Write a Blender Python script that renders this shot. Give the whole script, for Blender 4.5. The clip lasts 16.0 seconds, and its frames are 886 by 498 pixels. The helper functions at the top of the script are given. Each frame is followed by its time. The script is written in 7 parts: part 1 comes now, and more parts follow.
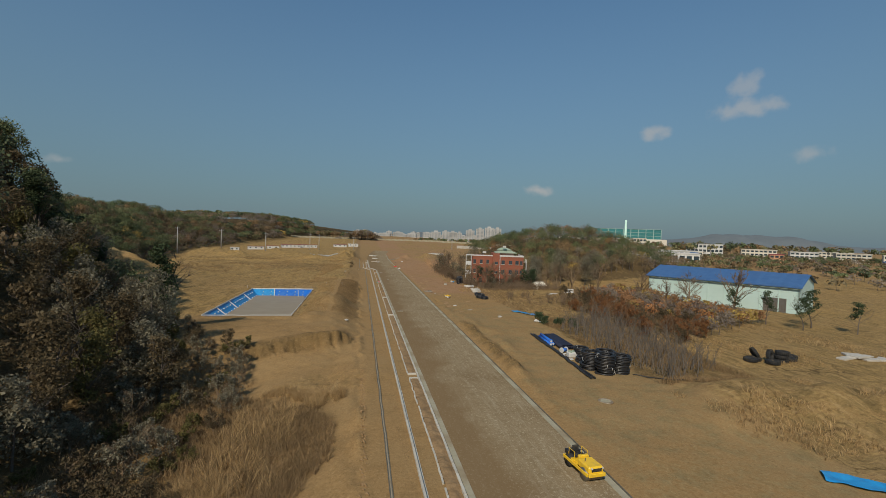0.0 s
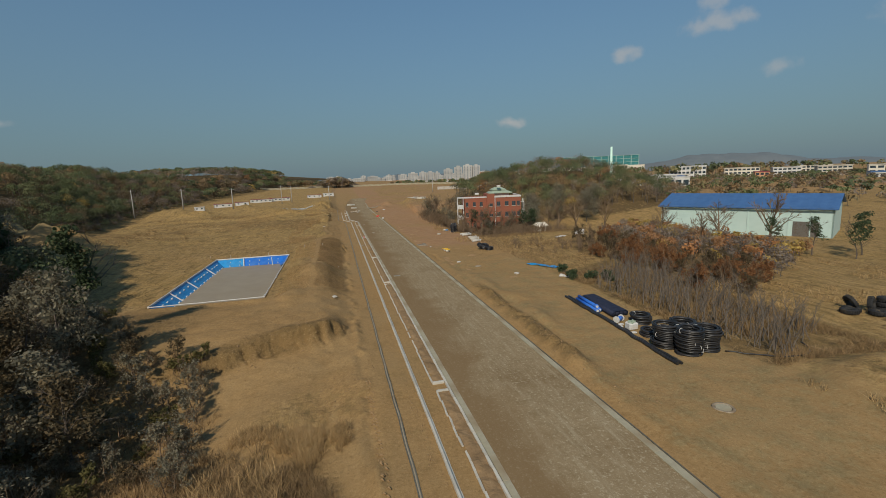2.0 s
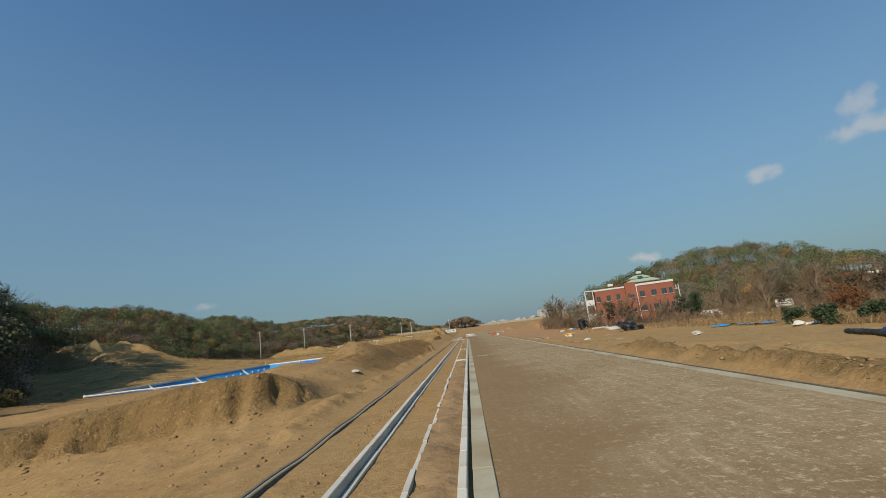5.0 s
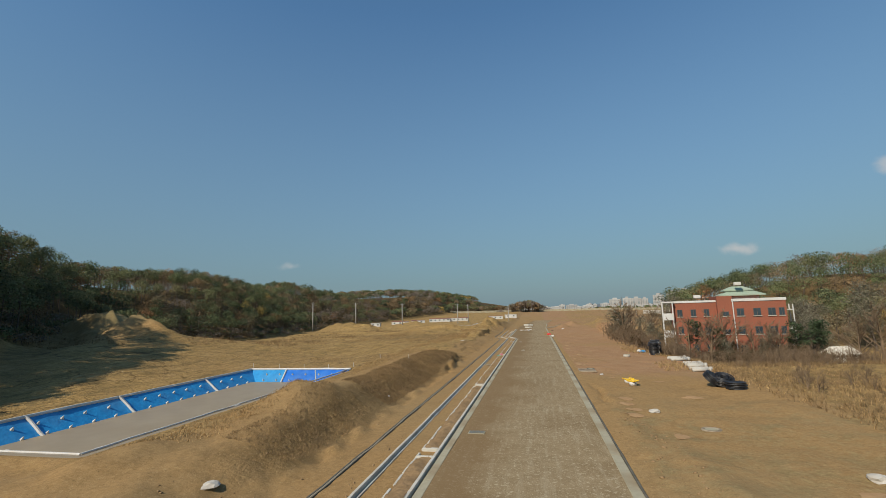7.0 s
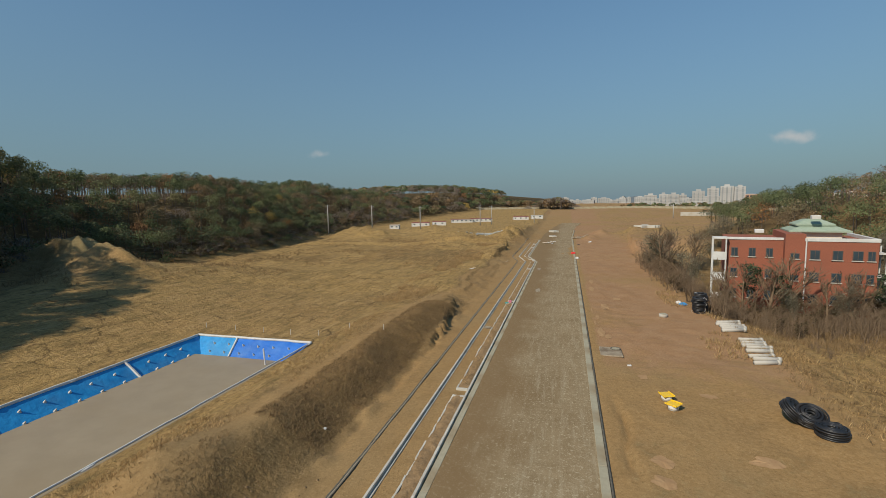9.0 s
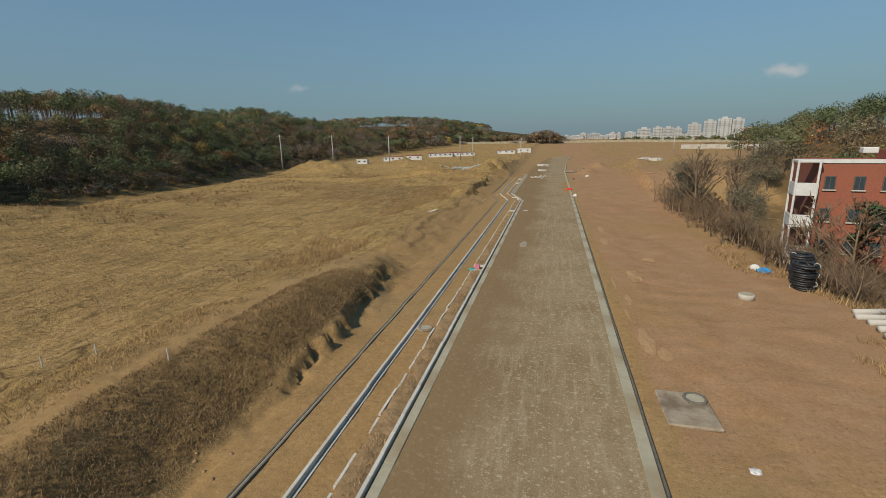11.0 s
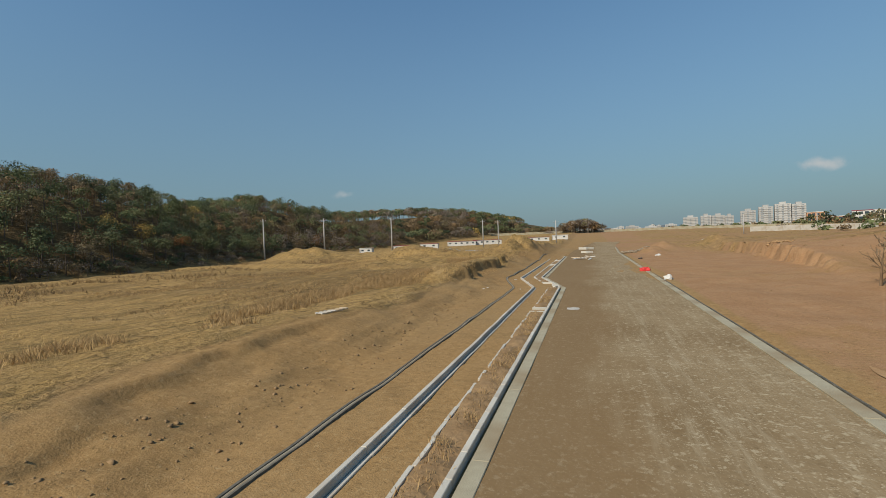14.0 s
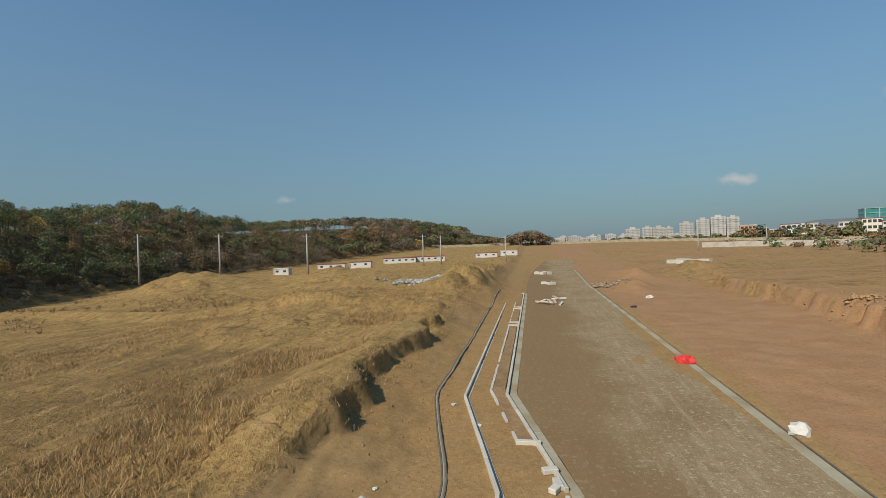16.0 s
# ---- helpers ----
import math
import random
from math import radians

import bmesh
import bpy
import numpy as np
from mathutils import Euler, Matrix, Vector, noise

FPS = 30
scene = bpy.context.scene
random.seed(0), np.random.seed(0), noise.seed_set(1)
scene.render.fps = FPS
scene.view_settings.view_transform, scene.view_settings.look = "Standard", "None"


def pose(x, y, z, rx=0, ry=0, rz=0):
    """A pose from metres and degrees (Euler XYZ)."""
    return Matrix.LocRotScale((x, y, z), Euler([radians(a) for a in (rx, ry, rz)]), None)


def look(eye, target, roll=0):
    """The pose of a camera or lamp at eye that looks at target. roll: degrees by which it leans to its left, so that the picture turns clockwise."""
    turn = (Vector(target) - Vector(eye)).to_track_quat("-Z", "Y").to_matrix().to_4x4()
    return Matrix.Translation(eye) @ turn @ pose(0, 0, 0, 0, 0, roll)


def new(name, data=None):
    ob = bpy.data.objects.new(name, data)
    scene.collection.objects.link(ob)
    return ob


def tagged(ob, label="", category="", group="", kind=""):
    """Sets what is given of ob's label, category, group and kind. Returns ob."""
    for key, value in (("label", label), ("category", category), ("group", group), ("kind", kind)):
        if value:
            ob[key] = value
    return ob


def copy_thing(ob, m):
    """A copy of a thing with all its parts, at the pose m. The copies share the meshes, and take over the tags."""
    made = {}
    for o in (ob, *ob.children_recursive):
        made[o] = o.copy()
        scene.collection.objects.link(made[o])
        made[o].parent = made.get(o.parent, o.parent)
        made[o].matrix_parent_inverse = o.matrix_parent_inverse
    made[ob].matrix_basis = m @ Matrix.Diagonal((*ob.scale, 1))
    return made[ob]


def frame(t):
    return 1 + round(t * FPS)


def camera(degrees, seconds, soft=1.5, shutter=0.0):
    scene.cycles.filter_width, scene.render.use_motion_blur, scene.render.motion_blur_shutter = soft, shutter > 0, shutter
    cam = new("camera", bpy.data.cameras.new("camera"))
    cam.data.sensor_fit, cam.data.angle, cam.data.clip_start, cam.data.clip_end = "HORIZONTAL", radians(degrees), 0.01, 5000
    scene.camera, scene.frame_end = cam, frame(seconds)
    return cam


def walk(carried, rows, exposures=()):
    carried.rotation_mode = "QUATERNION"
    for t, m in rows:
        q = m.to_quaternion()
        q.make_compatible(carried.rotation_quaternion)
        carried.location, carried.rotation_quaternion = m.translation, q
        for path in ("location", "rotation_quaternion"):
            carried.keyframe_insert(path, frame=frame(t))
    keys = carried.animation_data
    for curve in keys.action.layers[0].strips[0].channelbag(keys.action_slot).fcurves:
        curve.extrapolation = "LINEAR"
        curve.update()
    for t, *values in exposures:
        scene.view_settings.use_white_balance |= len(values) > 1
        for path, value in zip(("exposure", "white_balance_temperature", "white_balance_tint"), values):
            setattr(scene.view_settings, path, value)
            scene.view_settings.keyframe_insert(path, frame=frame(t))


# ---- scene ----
cam = camera(88.84, 16.0, soft=0.8)
# seconds, x, y, z, yaw, pitch, roll
ROWS = [
    (0.0, -5.82, -3.97, 12.76, -10.30, -1.81, -1.84),
    (0.5, -6.28, -0.40, 13.85, -11.69, -4.50, -0.94),
    (1.0, -6.53, 2.73, 14.16, -12.48, -5.74, 0.27),
    (1.5, -7.01, 5.77, 14.02, -13.11, -8.03, 1.28),
    (2.0, -6.54, 9.21, 13.47, -13.43, -9.37, 2.35),
    (2.5, -6.00, 12.68, 12.76, -12.65, -12.13, 3.45),
    (2.6, -5.89, 13.11, 12.53, -12.50, -12.20, 3.88),
    (2.7, -5.79, 13.40, 12.27, -11.80, -12.28, 4.31),
    (2.8, -5.67, 13.67, 11.97, -9.30, -12.35, 4.74),
    (2.9, -5.53, 14.08, 11.65, -6.30, -12.42, 5.18),
    (3.0, -5.36, 14.77, 11.27, -4.01, -12.50, 5.61),
    (3.2, -4.88, 17.34, 10.45, -4.20, -13.33, 5.64),
    (3.5, -4.04, 21.39, 8.83, -5.31, -14.58, 5.68),
    (3.6, -3.76, 21.98, 8.04, -4.58, -14.90, 5.87),
    (3.7, -3.48, 22.26, 7.10, -3.84, -13.10, 6.05),
    (3.8, -3.20, 22.39, 6.12, -3.10, -4.50, 6.24),
    (3.9, -2.92, 22.53, 5.23, -2.36, 5.60, 6.42),
    (4.0, -2.65, 22.85, 4.54, -1.63, 12.20, 6.60),
    (4.1, -2.39, 23.36, 4.10, -0.79, 18.00, 6.91),
    (4.2, -2.14, 23.96, 3.84, 0.04, 20.30, 7.21),
    (4.3, -1.89, 24.62, 3.68, 0.88, 20.20, 7.51),
    (4.4, -1.64, 25.33, 3.54, 1.72, 18.40, 7.81),
    (4.5, -1.39, 26.07, 3.36, 2.55, 16.08, 8.11),
    (4.6, -1.14, 26.87, 3.14, 2.66, 13.40, 7.86),
    (4.7, -0.88, 27.72, 2.92, 2.77, 11.00, 7.60),
    (4.8, -0.63, 28.61, 2.71, 2.88, 9.10, 7.35),
    (4.9, -0.37, 29.50, 2.49, 2.99, 8.40, 7.10),
    (5.0, -0.12, 30.37, 2.26, 3.10, 10.58, 6.84),
    (5.1, 0.12, 31.23, 1.89, 2.93, 14.20, 6.56),
    (5.2, 0.35, 32.00, 1.75, 2.77, 16.90, 6.28),
    (7.3, 4.87, 45.68, 7.42, 12.64, 7.54, 1.93),
    (7.5, 5.12, 46.63, 7.98, 12.43, 10.07, 2.71),
    (7.8, 5.21, 48.81, 9.06, 13.02, 2.70, 2.79),
    (8.0, 5.31, 50.27, 9.78, 13.42, -0.98, 2.85),
    (8.5, 5.44, 53.47, 11.15, 14.54, -6.36, 2.03),
    (9.0, 5.72, 57.04, 12.51, 15.25, -5.87, 1.07),
    (9.2, 5.93, 58.57, 12.85, 15.60, -6.16, 0.83),
    (11.3, 4.30, 82.77, 8.87, 12.89, -13.89, 1.61),
    (11.5, 4.49, 84.62, 8.43, 13.12, -12.87, 2.63),
    (12.0, 4.15, 90.54, 6.61, 14.09, -10.92, 2.81),
    (12.5, 3.74, 97.10, 5.03, 14.77, -8.95, 2.81),
    (12.6, 3.70, 98.42, 4.69, 14.87, -5.20, 2.93),
    (12.7, 3.69, 99.75, 4.34, 14.97, -1.00, 3.04),
    (12.8, 3.68, 101.08, 4.00, 15.07, 3.00, 3.16),
    (12.9, 3.64, 102.39, 3.72, 15.18, 6.00, 3.27),
    (13.0, 3.54, 103.68, 3.54, 15.28, 7.58, 3.39),
    (13.1, 3.38, 104.96, 3.48, 15.42, 8.40, 3.20),
    (13.3, 2.90, 107.50, 3.62, 15.71, 3.80, 2.83),
    (13.5, 2.46, 109.87, 3.82, 16.00, -0.56, 2.46),
    (14.0, 1.92, 114.92, 4.17, 18.02, -1.17, 2.36),
    (14.5, 1.19, 121.63, 4.63, 14.97, -0.43, 0.09),
    (15.0, 0.25, 127.94, 5.01, 10.80, 1.70, 1.27),
    (15.5, -0.54, 133.47, 5.93, 10.20, 1.47, 1.19),
    (16.0, -1.19, 137.89, 7.37, 11.23, -0.49, 2.15),
]
walk(cam, [(t, pose(x, y, z, 90 + pitch, roll, yaw)) for t, x, y, z, yaw, pitch, roll in ROWS],
     [(0.0, -0.27), (2.5, -0.25), (3.0, -0.15), (3.5, -0.05), (4.0, 0.11), (5.2, 0.13), (8.0, 0.08), (9.2, 0.02), (12.5, 0.03), (13.5, 0.11), (16.0, 0.12)])

# ---- sky and sun ----
SUN_DIR = Vector((-0.38, -0.66, 0.65)).normalized()
sun_el = math.asin(SUN_DIR.z)
sun_az = math.atan2(SUN_DIR.x, SUN_DIR.y)

world = bpy.data.worlds.new("sky")
scene.world = world
world.use_nodes = True
wn, wl = world.node_tree.nodes, world.node_tree.links
wn.clear()


def build_sky(clouds):
    out = wn.new("ShaderNodeOutputWorld")
    bg = wn.new("ShaderNodeBackground")
    sky = wn.new("ShaderNodeTexSky")
    sky.sky_type = "NISHITA"
    sky.sun_disc = False
    sky.sun_elevation = sun_el
    sky.sun_rotation = sun_az
    sky.altitude = 100
    sky.air_density = 1.2
    sky.dust_density = 0.5
    sky.ozone_density = 0.9
    bg.inputs["Strength"].default_value = 0.087
    co = wn.new("ShaderNodeTexCoord")
    nz = wn.new("ShaderNodeTexNoise")
    nz.inputs["Scale"].default_value = 22.0
    nz.inputs["Detail"].default_value = 6.0
    wl.new(co.outputs["Generated"], nz.inputs["Vector"])
    total = None
    for az, el, wide, high, dens in clouds:
        a, e = radians(az), radians(el)
        d = Vector((math.sin(a) * math.cos(e), math.cos(a) * math.cos(e), math.sin(e)))
        sub = wn.new("ShaderNodeVectorMath")
        sub.operation = "SUBTRACT"
        sub.inputs[1].default_value = d
        wl.new(co.outputs["Generated"], sub.inputs[0])
        mp = wn.new("ShaderNodeMapping")
        mp.vector_type = "TEXTURE"
        mp.inputs["Rotation"].default_value = (0, 0, -a)
        mp.inputs["Scale"].default_value = (radians(wide), radians(wide), radians(high))
        wl.new(sub.outputs[0], mp.inputs["Vector"])
        ln = wn.new("ShaderNodeVectorMath")
        ln.operation = "LENGTH"
        wl.new(mp.outputs[0], ln.inputs[0])
        wob = wn.new("ShaderNodeMath")
        wob.operation = "MULTIPLY_ADD"
        wob.inputs[1].default_value = 2.4
        wl.new(nz.outputs["Fac"], wob.inputs[0])
        wl.new(ln.outputs["Value"], wob.inputs[2])
        mr = wn.new("ShaderNodeMapRange")
        mr.interpolation_type = "SMOOTHSTEP"
        mr.inputs["From Min"].default_value = 2.05
        mr.inputs["From Max"].default_value = 1.25
        mr.inputs["To Max"].default_value = dens
        wl.new(wob.outputs[0], mr.inputs["Value"])
        if total is None:
            total = mr.outputs["Result"]
        else:
            mx = wn.new("ShaderNodeMath")
            mx.operation = "MAXIMUM"
            wl.new(total, mx.inputs[0])
            wl.new(mr.outputs["Result"], mx.inputs[1])
            total = mx.outputs[0]
    # dust haze that greys the sky towards the horizon
    sep = wn.new("ShaderNodeSeparateXYZ")
    wl.new(co.outputs["Generated"], sep.inputs[0])
    hz = wn.new("ShaderNodeMapRange")
    hz.inputs["From Min"].default_value = 0.0
    hz.inputs["From Max"].default_value = 0.58
    hz.inputs["To Min"].default_value = 0.92
    hz.inputs["To Max"].default_value = 0.0
    wl.new(sep.outputs["Z"], hz.inputs["Value"])
    haze = wn.new("ShaderNodeMix")
    haze.data_type = "RGBA"
    haze.inputs["B"].default_value = (1.66, 2.42, 3.00, 1)
    wl.new(hz.outputs["Result"], haze.inputs["Factor"])
    tint = wn.new("ShaderNodeMix")
    tint.data_type = "RGBA"
    tint.blend_type = "MULTIPLY"
    tint.inputs["Factor"].default_value = 1.0
    tint.inputs["B"].default_value = (0.75, 1.09, 1.26, 1)
    wl.new(sky.outputs["Color"], tint.inputs["A"])
    wl.new(tint.outputs["Result"], haze.inputs["A"])
    mix = wn.new("ShaderNodeMix")
    mix.data_type = "RGBA"
    mix.inputs["B"].default_value = (5.6, 5.6, 5.5, 1)
    wl.new(total, mix.inputs["Factor"])
    wl.new(haze.outputs["Result"], mix.inputs["A"])
    wl.new(mix.outputs["Result"], bg.inputs["Color"])
    wl.new(bg.outputs[0], out.inputs["Surface"])


CLOUDS = [(21.8, 5.9, 2.9, 1.0, 0.75), (34.6, 12.3, 2.2, 1.2, 0.6), (42.8, 14.0, 4.6, 1.4, 0.55), (43.5, 16.2, 1.8, 1.4, 0.45), (49.0, 9.0, 3.0, 1.2, 0.45), (58.0, 13.0, 4.4, 2.0, 0.5), (-30.0, 6.0, 1.6, 0.7, 0.4)]
build_sky(CLOUDS)

sun = new("sun", bpy.data.lights.new("sun", "SUN"))
sun.data.energy = 4.2
sun.data.angle = radians(0.6)
sun.data.color = (1.0, 0.90, 0.755)
sun.matrix_world = look(SUN_DIR * 200, (0, 0, 0))
scene.view_settings.exposure = 0.0


# ---- materials ----
def material(name, color, color2=None, scale=3.0, rough=0.85, metal=0.0, bump=0.0, bump_scale=20.0, detail=6.0,
             island=0.0, per_object=0.0, stain=None, stain_scale=0.4, stain_amount=0.5, translucent=0.0, spec=0.3, stretch=None):
    """A node material: two colours mixed by noise, stains at a larger scale, fine relief, variation by island or by object."""
    m = bpy.data.materials.new(name)
    m.use_nodes = True
    n, l = m.node_tree.nodes, m.node_tree.links
    p = n["Principled BSDF"]
    p.inputs["Roughness"].default_value = rough
    p.inputs["Metallic"].default_value = metal
    p.inputs["Specular IOR Level"].default_value = spec
    co = n.new("ShaderNodeTexCoord")
    vec = co.outputs["Object"]
    if stretch:
        mp = n.new("ShaderNodeMapping")
        mp.inputs["Scale"].default_value = stretch
        l.new(vec, mp.inputs["Vector"])
        vec = mp.outputs[0]
    nz = n.new("ShaderNodeTexNoise")
    nz.inputs["Scale"].default_value = scale
    nz.inputs["Detail"].default_value = detail
    nz.inputs["Roughness"].default_value = 0.65
    l.new(vec, nz.inputs["Vector"])
    ramp = n.new("ShaderNodeMapRange")
    ramp.inputs["From Min"].default_value = 0.33
    ramp.inputs["From Max"].default_value = 0.67
    l.new(nz.outputs["Fac"], ramp.inputs["Value"])
    mix = n.new("ShaderNodeMix")
    mix.data_type = "RGBA"
    mix.inputs["A"].default_value = (*color, 1)
    mix.inputs["B"].default_value = (*(color2 or color), 1)
    l.new(ramp.outputs["Result"], mix.inputs["Factor"])
    col = mix.outputs["Result"]
    if stain:
        sz = n.new("ShaderNodeTexNoise")
        sz.inputs["Scale"].default_value = stain_scale
        sz.inputs["Detail"].default_value = 5.0
        l.new(co.outputs["Object"], sz.inputs["Vector"])
        sr = n.new("ShaderNodeMapRange")
        sr.inputs["From Min"].default_value = 0.48
        sr.inputs["From Max"].default_value = 0.68
        sr.inputs["To Max"].default_value = stain_amount
        l.new(sz.outputs["Fac"], sr.inputs["Value"])
        sm = n.new("ShaderNodeMix")
        sm.data_type = "RGBA"
        sm.inputs["B"].default_value = (*stain, 1)
        l.new(sr.outputs["Result"], sm.inputs["Factor"])
        l.new(col, sm.inputs["A"])
        col = sm.outputs["Result"]
    for amount, socket in ((island, "Random Per Island"), (per_object, "Random")):
        if amount:
            src = n.new("ShaderNodeNewGeometry" if socket == "Random Per Island" else "ShaderNodeObjectInfo")
            hs = n.new("ShaderNodeHueSaturation")
            mr = n.new("ShaderNodeMapRange")
            mr.inputs["To Min"].default_value = 1 - amount
            mr.inputs["To Max"].default_value = 1 + amount
            l.new(src.outputs[socket], mr.inputs["Value"])
            l.new(mr.outputs["Result"], hs.inputs["Value"])
            l.new(col, hs.inputs["Color"])
            col = hs.outputs["Color"]
    l.new(col, p.inputs["Base Color"])
    if bump:
        bz = n.new("ShaderNodeTexNoise")
        bz.inputs["Scale"].default_value = bump_scale
        bz.inputs["Detail"].default_value = 6.0
        l.new(vec, bz.inputs["Vector"])
        bp = n.new("ShaderNodeBump")
        bp.inputs["Strength"].default_value = 1.0
        bp.inputs["Distance"].default_value = bump
        l.new(bz.outputs["Fac"], bp.inputs["Height"])
        l.new(bp.outputs["Normal"], p.inputs["Normal"])
    if translucent:
        tr = n.new("ShaderNodeBsdfTranslucent")
        l.new(col, tr.inputs["Color"])
        ms = n.new("ShaderNodeMixShader")
        ms.inputs["Fac"].default_value = translucent
        l.new(p.outputs[0], ms.inputs[1])
        l.new(tr.outputs[0], ms.inputs[2])
        l.new(ms.outputs[0], n["Material Output"].inputs["Surface"])
    return m


def canopy_material():
    """Foliage of the woods: each crown has a colour of its own, each spray varies a little."""
    m = material("mixed_wood_foliage", (0.1, 0.1, 0.05), (0.1, 0.1, 0.05), 0.4, 0.85, translucent=0.2)
    n, l = m.node_tree.nodes, m.node_tree.links
    p = n["Principled BSDF"]
    tr = next(x for x in n if x.bl_idname == "ShaderNodeBsdfTranslucent")
    at = n.new("ShaderNodeAttribute")
    at.attribute_name = "tint"
    geo = n.new("ShaderNodeNewGeometry")
    mr = n.new("ShaderNodeMapRange")
    mr.inputs["To Min"].default_value = 0.78
    mr.inputs["To Max"].default_value = 1.24
    l.new(geo.outputs["Random Per Island"], mr.inputs["Value"])
    hs = n.new("ShaderNodeHueSaturation")
    l.new(mr.outputs["Result"], hs.inputs["Value"])
    l.new(at.outputs["Color"], hs.inputs["Color"])
    l.new(hs.outputs["Color"], p.inputs["Base Color"])
    l.new(hs.outputs["Color"], tr.inputs["Color"])
    return m


def ground_material():
    """Bare loam, dry grass, red soil and grey gravel, laid out by the cover attribute and broken up by noise."""
    m = bpy.data.materials.new("site_ground")
    m.use_nodes = True
    n, l = m.node_tree.nodes, m.node_tree.links
    p = n["Principled BSDF"]
    p.inputs["Roughness"].default_value = 0.95
    p.inputs["Specular IOR Level"].default_value = 0.12
    co = n.new("ShaderNodeTexCoord")

    def tex(scale, detail=7.0, rough=0.6):
        t = n.new("ShaderNodeTexNoise")
        t.inputs["Scale"].default_value = scale
        t.inputs["Detail"].default_value = detail
        t.inputs["Roughness"].default_value = rough
        l.new(co.outputs["Object"], t.inputs["Vector"])
        return t.outputs["Fac"]

    def remap(v, a, b, c=0.0, d=1.0):
        r = n.new("ShaderNodeMapRange")
        for key, value in (("From Min", a), ("From Max", b), ("To Min", c), ("To Max", d)):
            r.inputs[key].default_value = value
        l.new(v, r.inputs["Value"])
        return r.outputs["Result"]

    def blend(f, a, b):
        x = n.new("ShaderNodeMix")
        x.data_type = "RGBA"
        for key, v in (("A", a), ("B", b)):
            if isinstance(v, tuple):
                x.inputs[key].default_value = (*v, 1)
            else:
                l.new(v, x.inputs[key])
        l.new(f, x.inputs["Factor"])
        return x.outputs["Result"]

    def mathn(op, a, b):
        x = n.new("ShaderNodeMath")
        x.operation = op
        for i, v in enumerate((a, b)):
            if isinstance(v, float):
                x.inputs[i].default_value = v
            else:
                l.new(v, x.inputs[i])
        return x.outputs[0]

    big, mid, fine, grit = tex(0.09), tex(0.55), tex(3.2, 8), tex(24.0, 5)
    at = n.new("ShaderNodeAttribute")
    at.attribute_name = "cover"
    sp = n.new("ShaderNodeSeparateColor")
    l.new(at.outputs["Color"], sp.inputs[0])
    loam = blend(remap(fine, 0.35, 0.65), (0.260, 0.156, 0.062), (0.331, 0.205, 0.084))
    loam = blend(remap(big, 0.42, 0.62, 0, 0.7), loam, (0.286, 0.190, 0.086))
    loam = blend(remap(mid, 0.52, 0.70, 0, 0.6), loam, (0.202, 0.124, 0.051))
    straw = blend(remap(fine, 0.36, 0.64), (0.266, 0.166, 0.058), (0.424, 0.277, 0.102))
    straw = blend(remap(mid, 0.44, 0.66, 0, 0.75), straw, (0.217, 0.144, 0.055))
    red = blend(remap(mid, 0.38, 0.62), (0.294, 0.163, 0.080), (0.328, 0.194, 0.101))
    grey = blend(remap(fine, 0.38, 0.62), (0.175, 0.144, 0.066), (0.249, 0.202, 0.099))
    wob = mathn("MULTIPLY", mathn("SUBTRACT", mid, 0.5), 1.1)
    wob2 = mathn("MULTIPLY", mathn("SUBTRACT", fine, 0.5), 0.8)
    wob = mathn("ADD", wob, wob2)
    c = blend(remap(mathn("ADD", sp.outputs["Green"], wob), 0.25, 0.75), loam, red)
    c = blend(remap(mathn("ADD", sp.outputs["Blue"], wob), 0.25, 0.75), c, grey)
    c = blend(remap(mathn("ADD", sp.outputs["Red"], wob), 0.2, 0.8), c, straw)
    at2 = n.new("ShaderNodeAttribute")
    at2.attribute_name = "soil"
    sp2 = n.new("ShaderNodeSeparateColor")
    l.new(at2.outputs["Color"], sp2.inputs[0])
    # red channel: earth painted darker, some of it standing in for tree shade
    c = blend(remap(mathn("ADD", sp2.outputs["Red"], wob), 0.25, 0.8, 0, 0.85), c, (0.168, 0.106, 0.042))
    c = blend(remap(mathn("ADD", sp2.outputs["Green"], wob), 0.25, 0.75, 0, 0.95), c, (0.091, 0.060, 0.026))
    peb = tex(7.0, 6, 0.7)
    c = blend(remap(peb, 0.55, 0.68, 0, 0.62), c, (0.392, 0.277, 0.136))
    c = blend(remap(peb, 0.45, 0.33, 0, 0.66), c, (0.153, 0.096, 0.040))
    c = blend(remap(grit, 0.56, 0.75, 0, 0.5), c, (0.446, 0.330, 0.175))
    c = blend(remap(grit, 0.44, 0.28, 0, 0.5), c, (0.106, 0.068, 0.029))
    # drying cracks and runnels
    warp = n.new("ShaderNodeVectorMath")
    warp.operation = "MULTIPLY_ADD"
    wn2 = n.new("ShaderNodeTexNoise")
    wn2.inputs["Scale"].default_value = 0.5
    wn2.inputs["Detail"].default_value = 6
    l.new(co.outputs["Object"], wn2.inputs["Vector"])
    warp.inputs[1].default_value = (3.2, 3.2, 0)
    l.new(wn2.outputs["Color"], warp.inputs[0])
    l.new(co.outputs["Object"], warp.inputs[2])
    vor = n.new("ShaderNodeTexVoronoi")
    vor.feature = "DISTANCE_TO_EDGE"
    vor.inputs["Scale"].default_value = 0.26
    l.new(warp.outputs[0], vor.inputs["Vector"])
    crack = mathn("MULTIPLY", mathn("MULTIPLY", remap(vor.outputs["Distance"], 0.028, 0.006), remap(big, 0.48, 0.56, 0, 0.8)), remap(sp.outputs["Red"], 0.15, 0.45))
    c = blend(crack, c, (0.091, 0.056, 0.024))
    # drag lines of the grader and tufts of stubble, drawn out along the site
    st = n.new("ShaderNodeMapping")
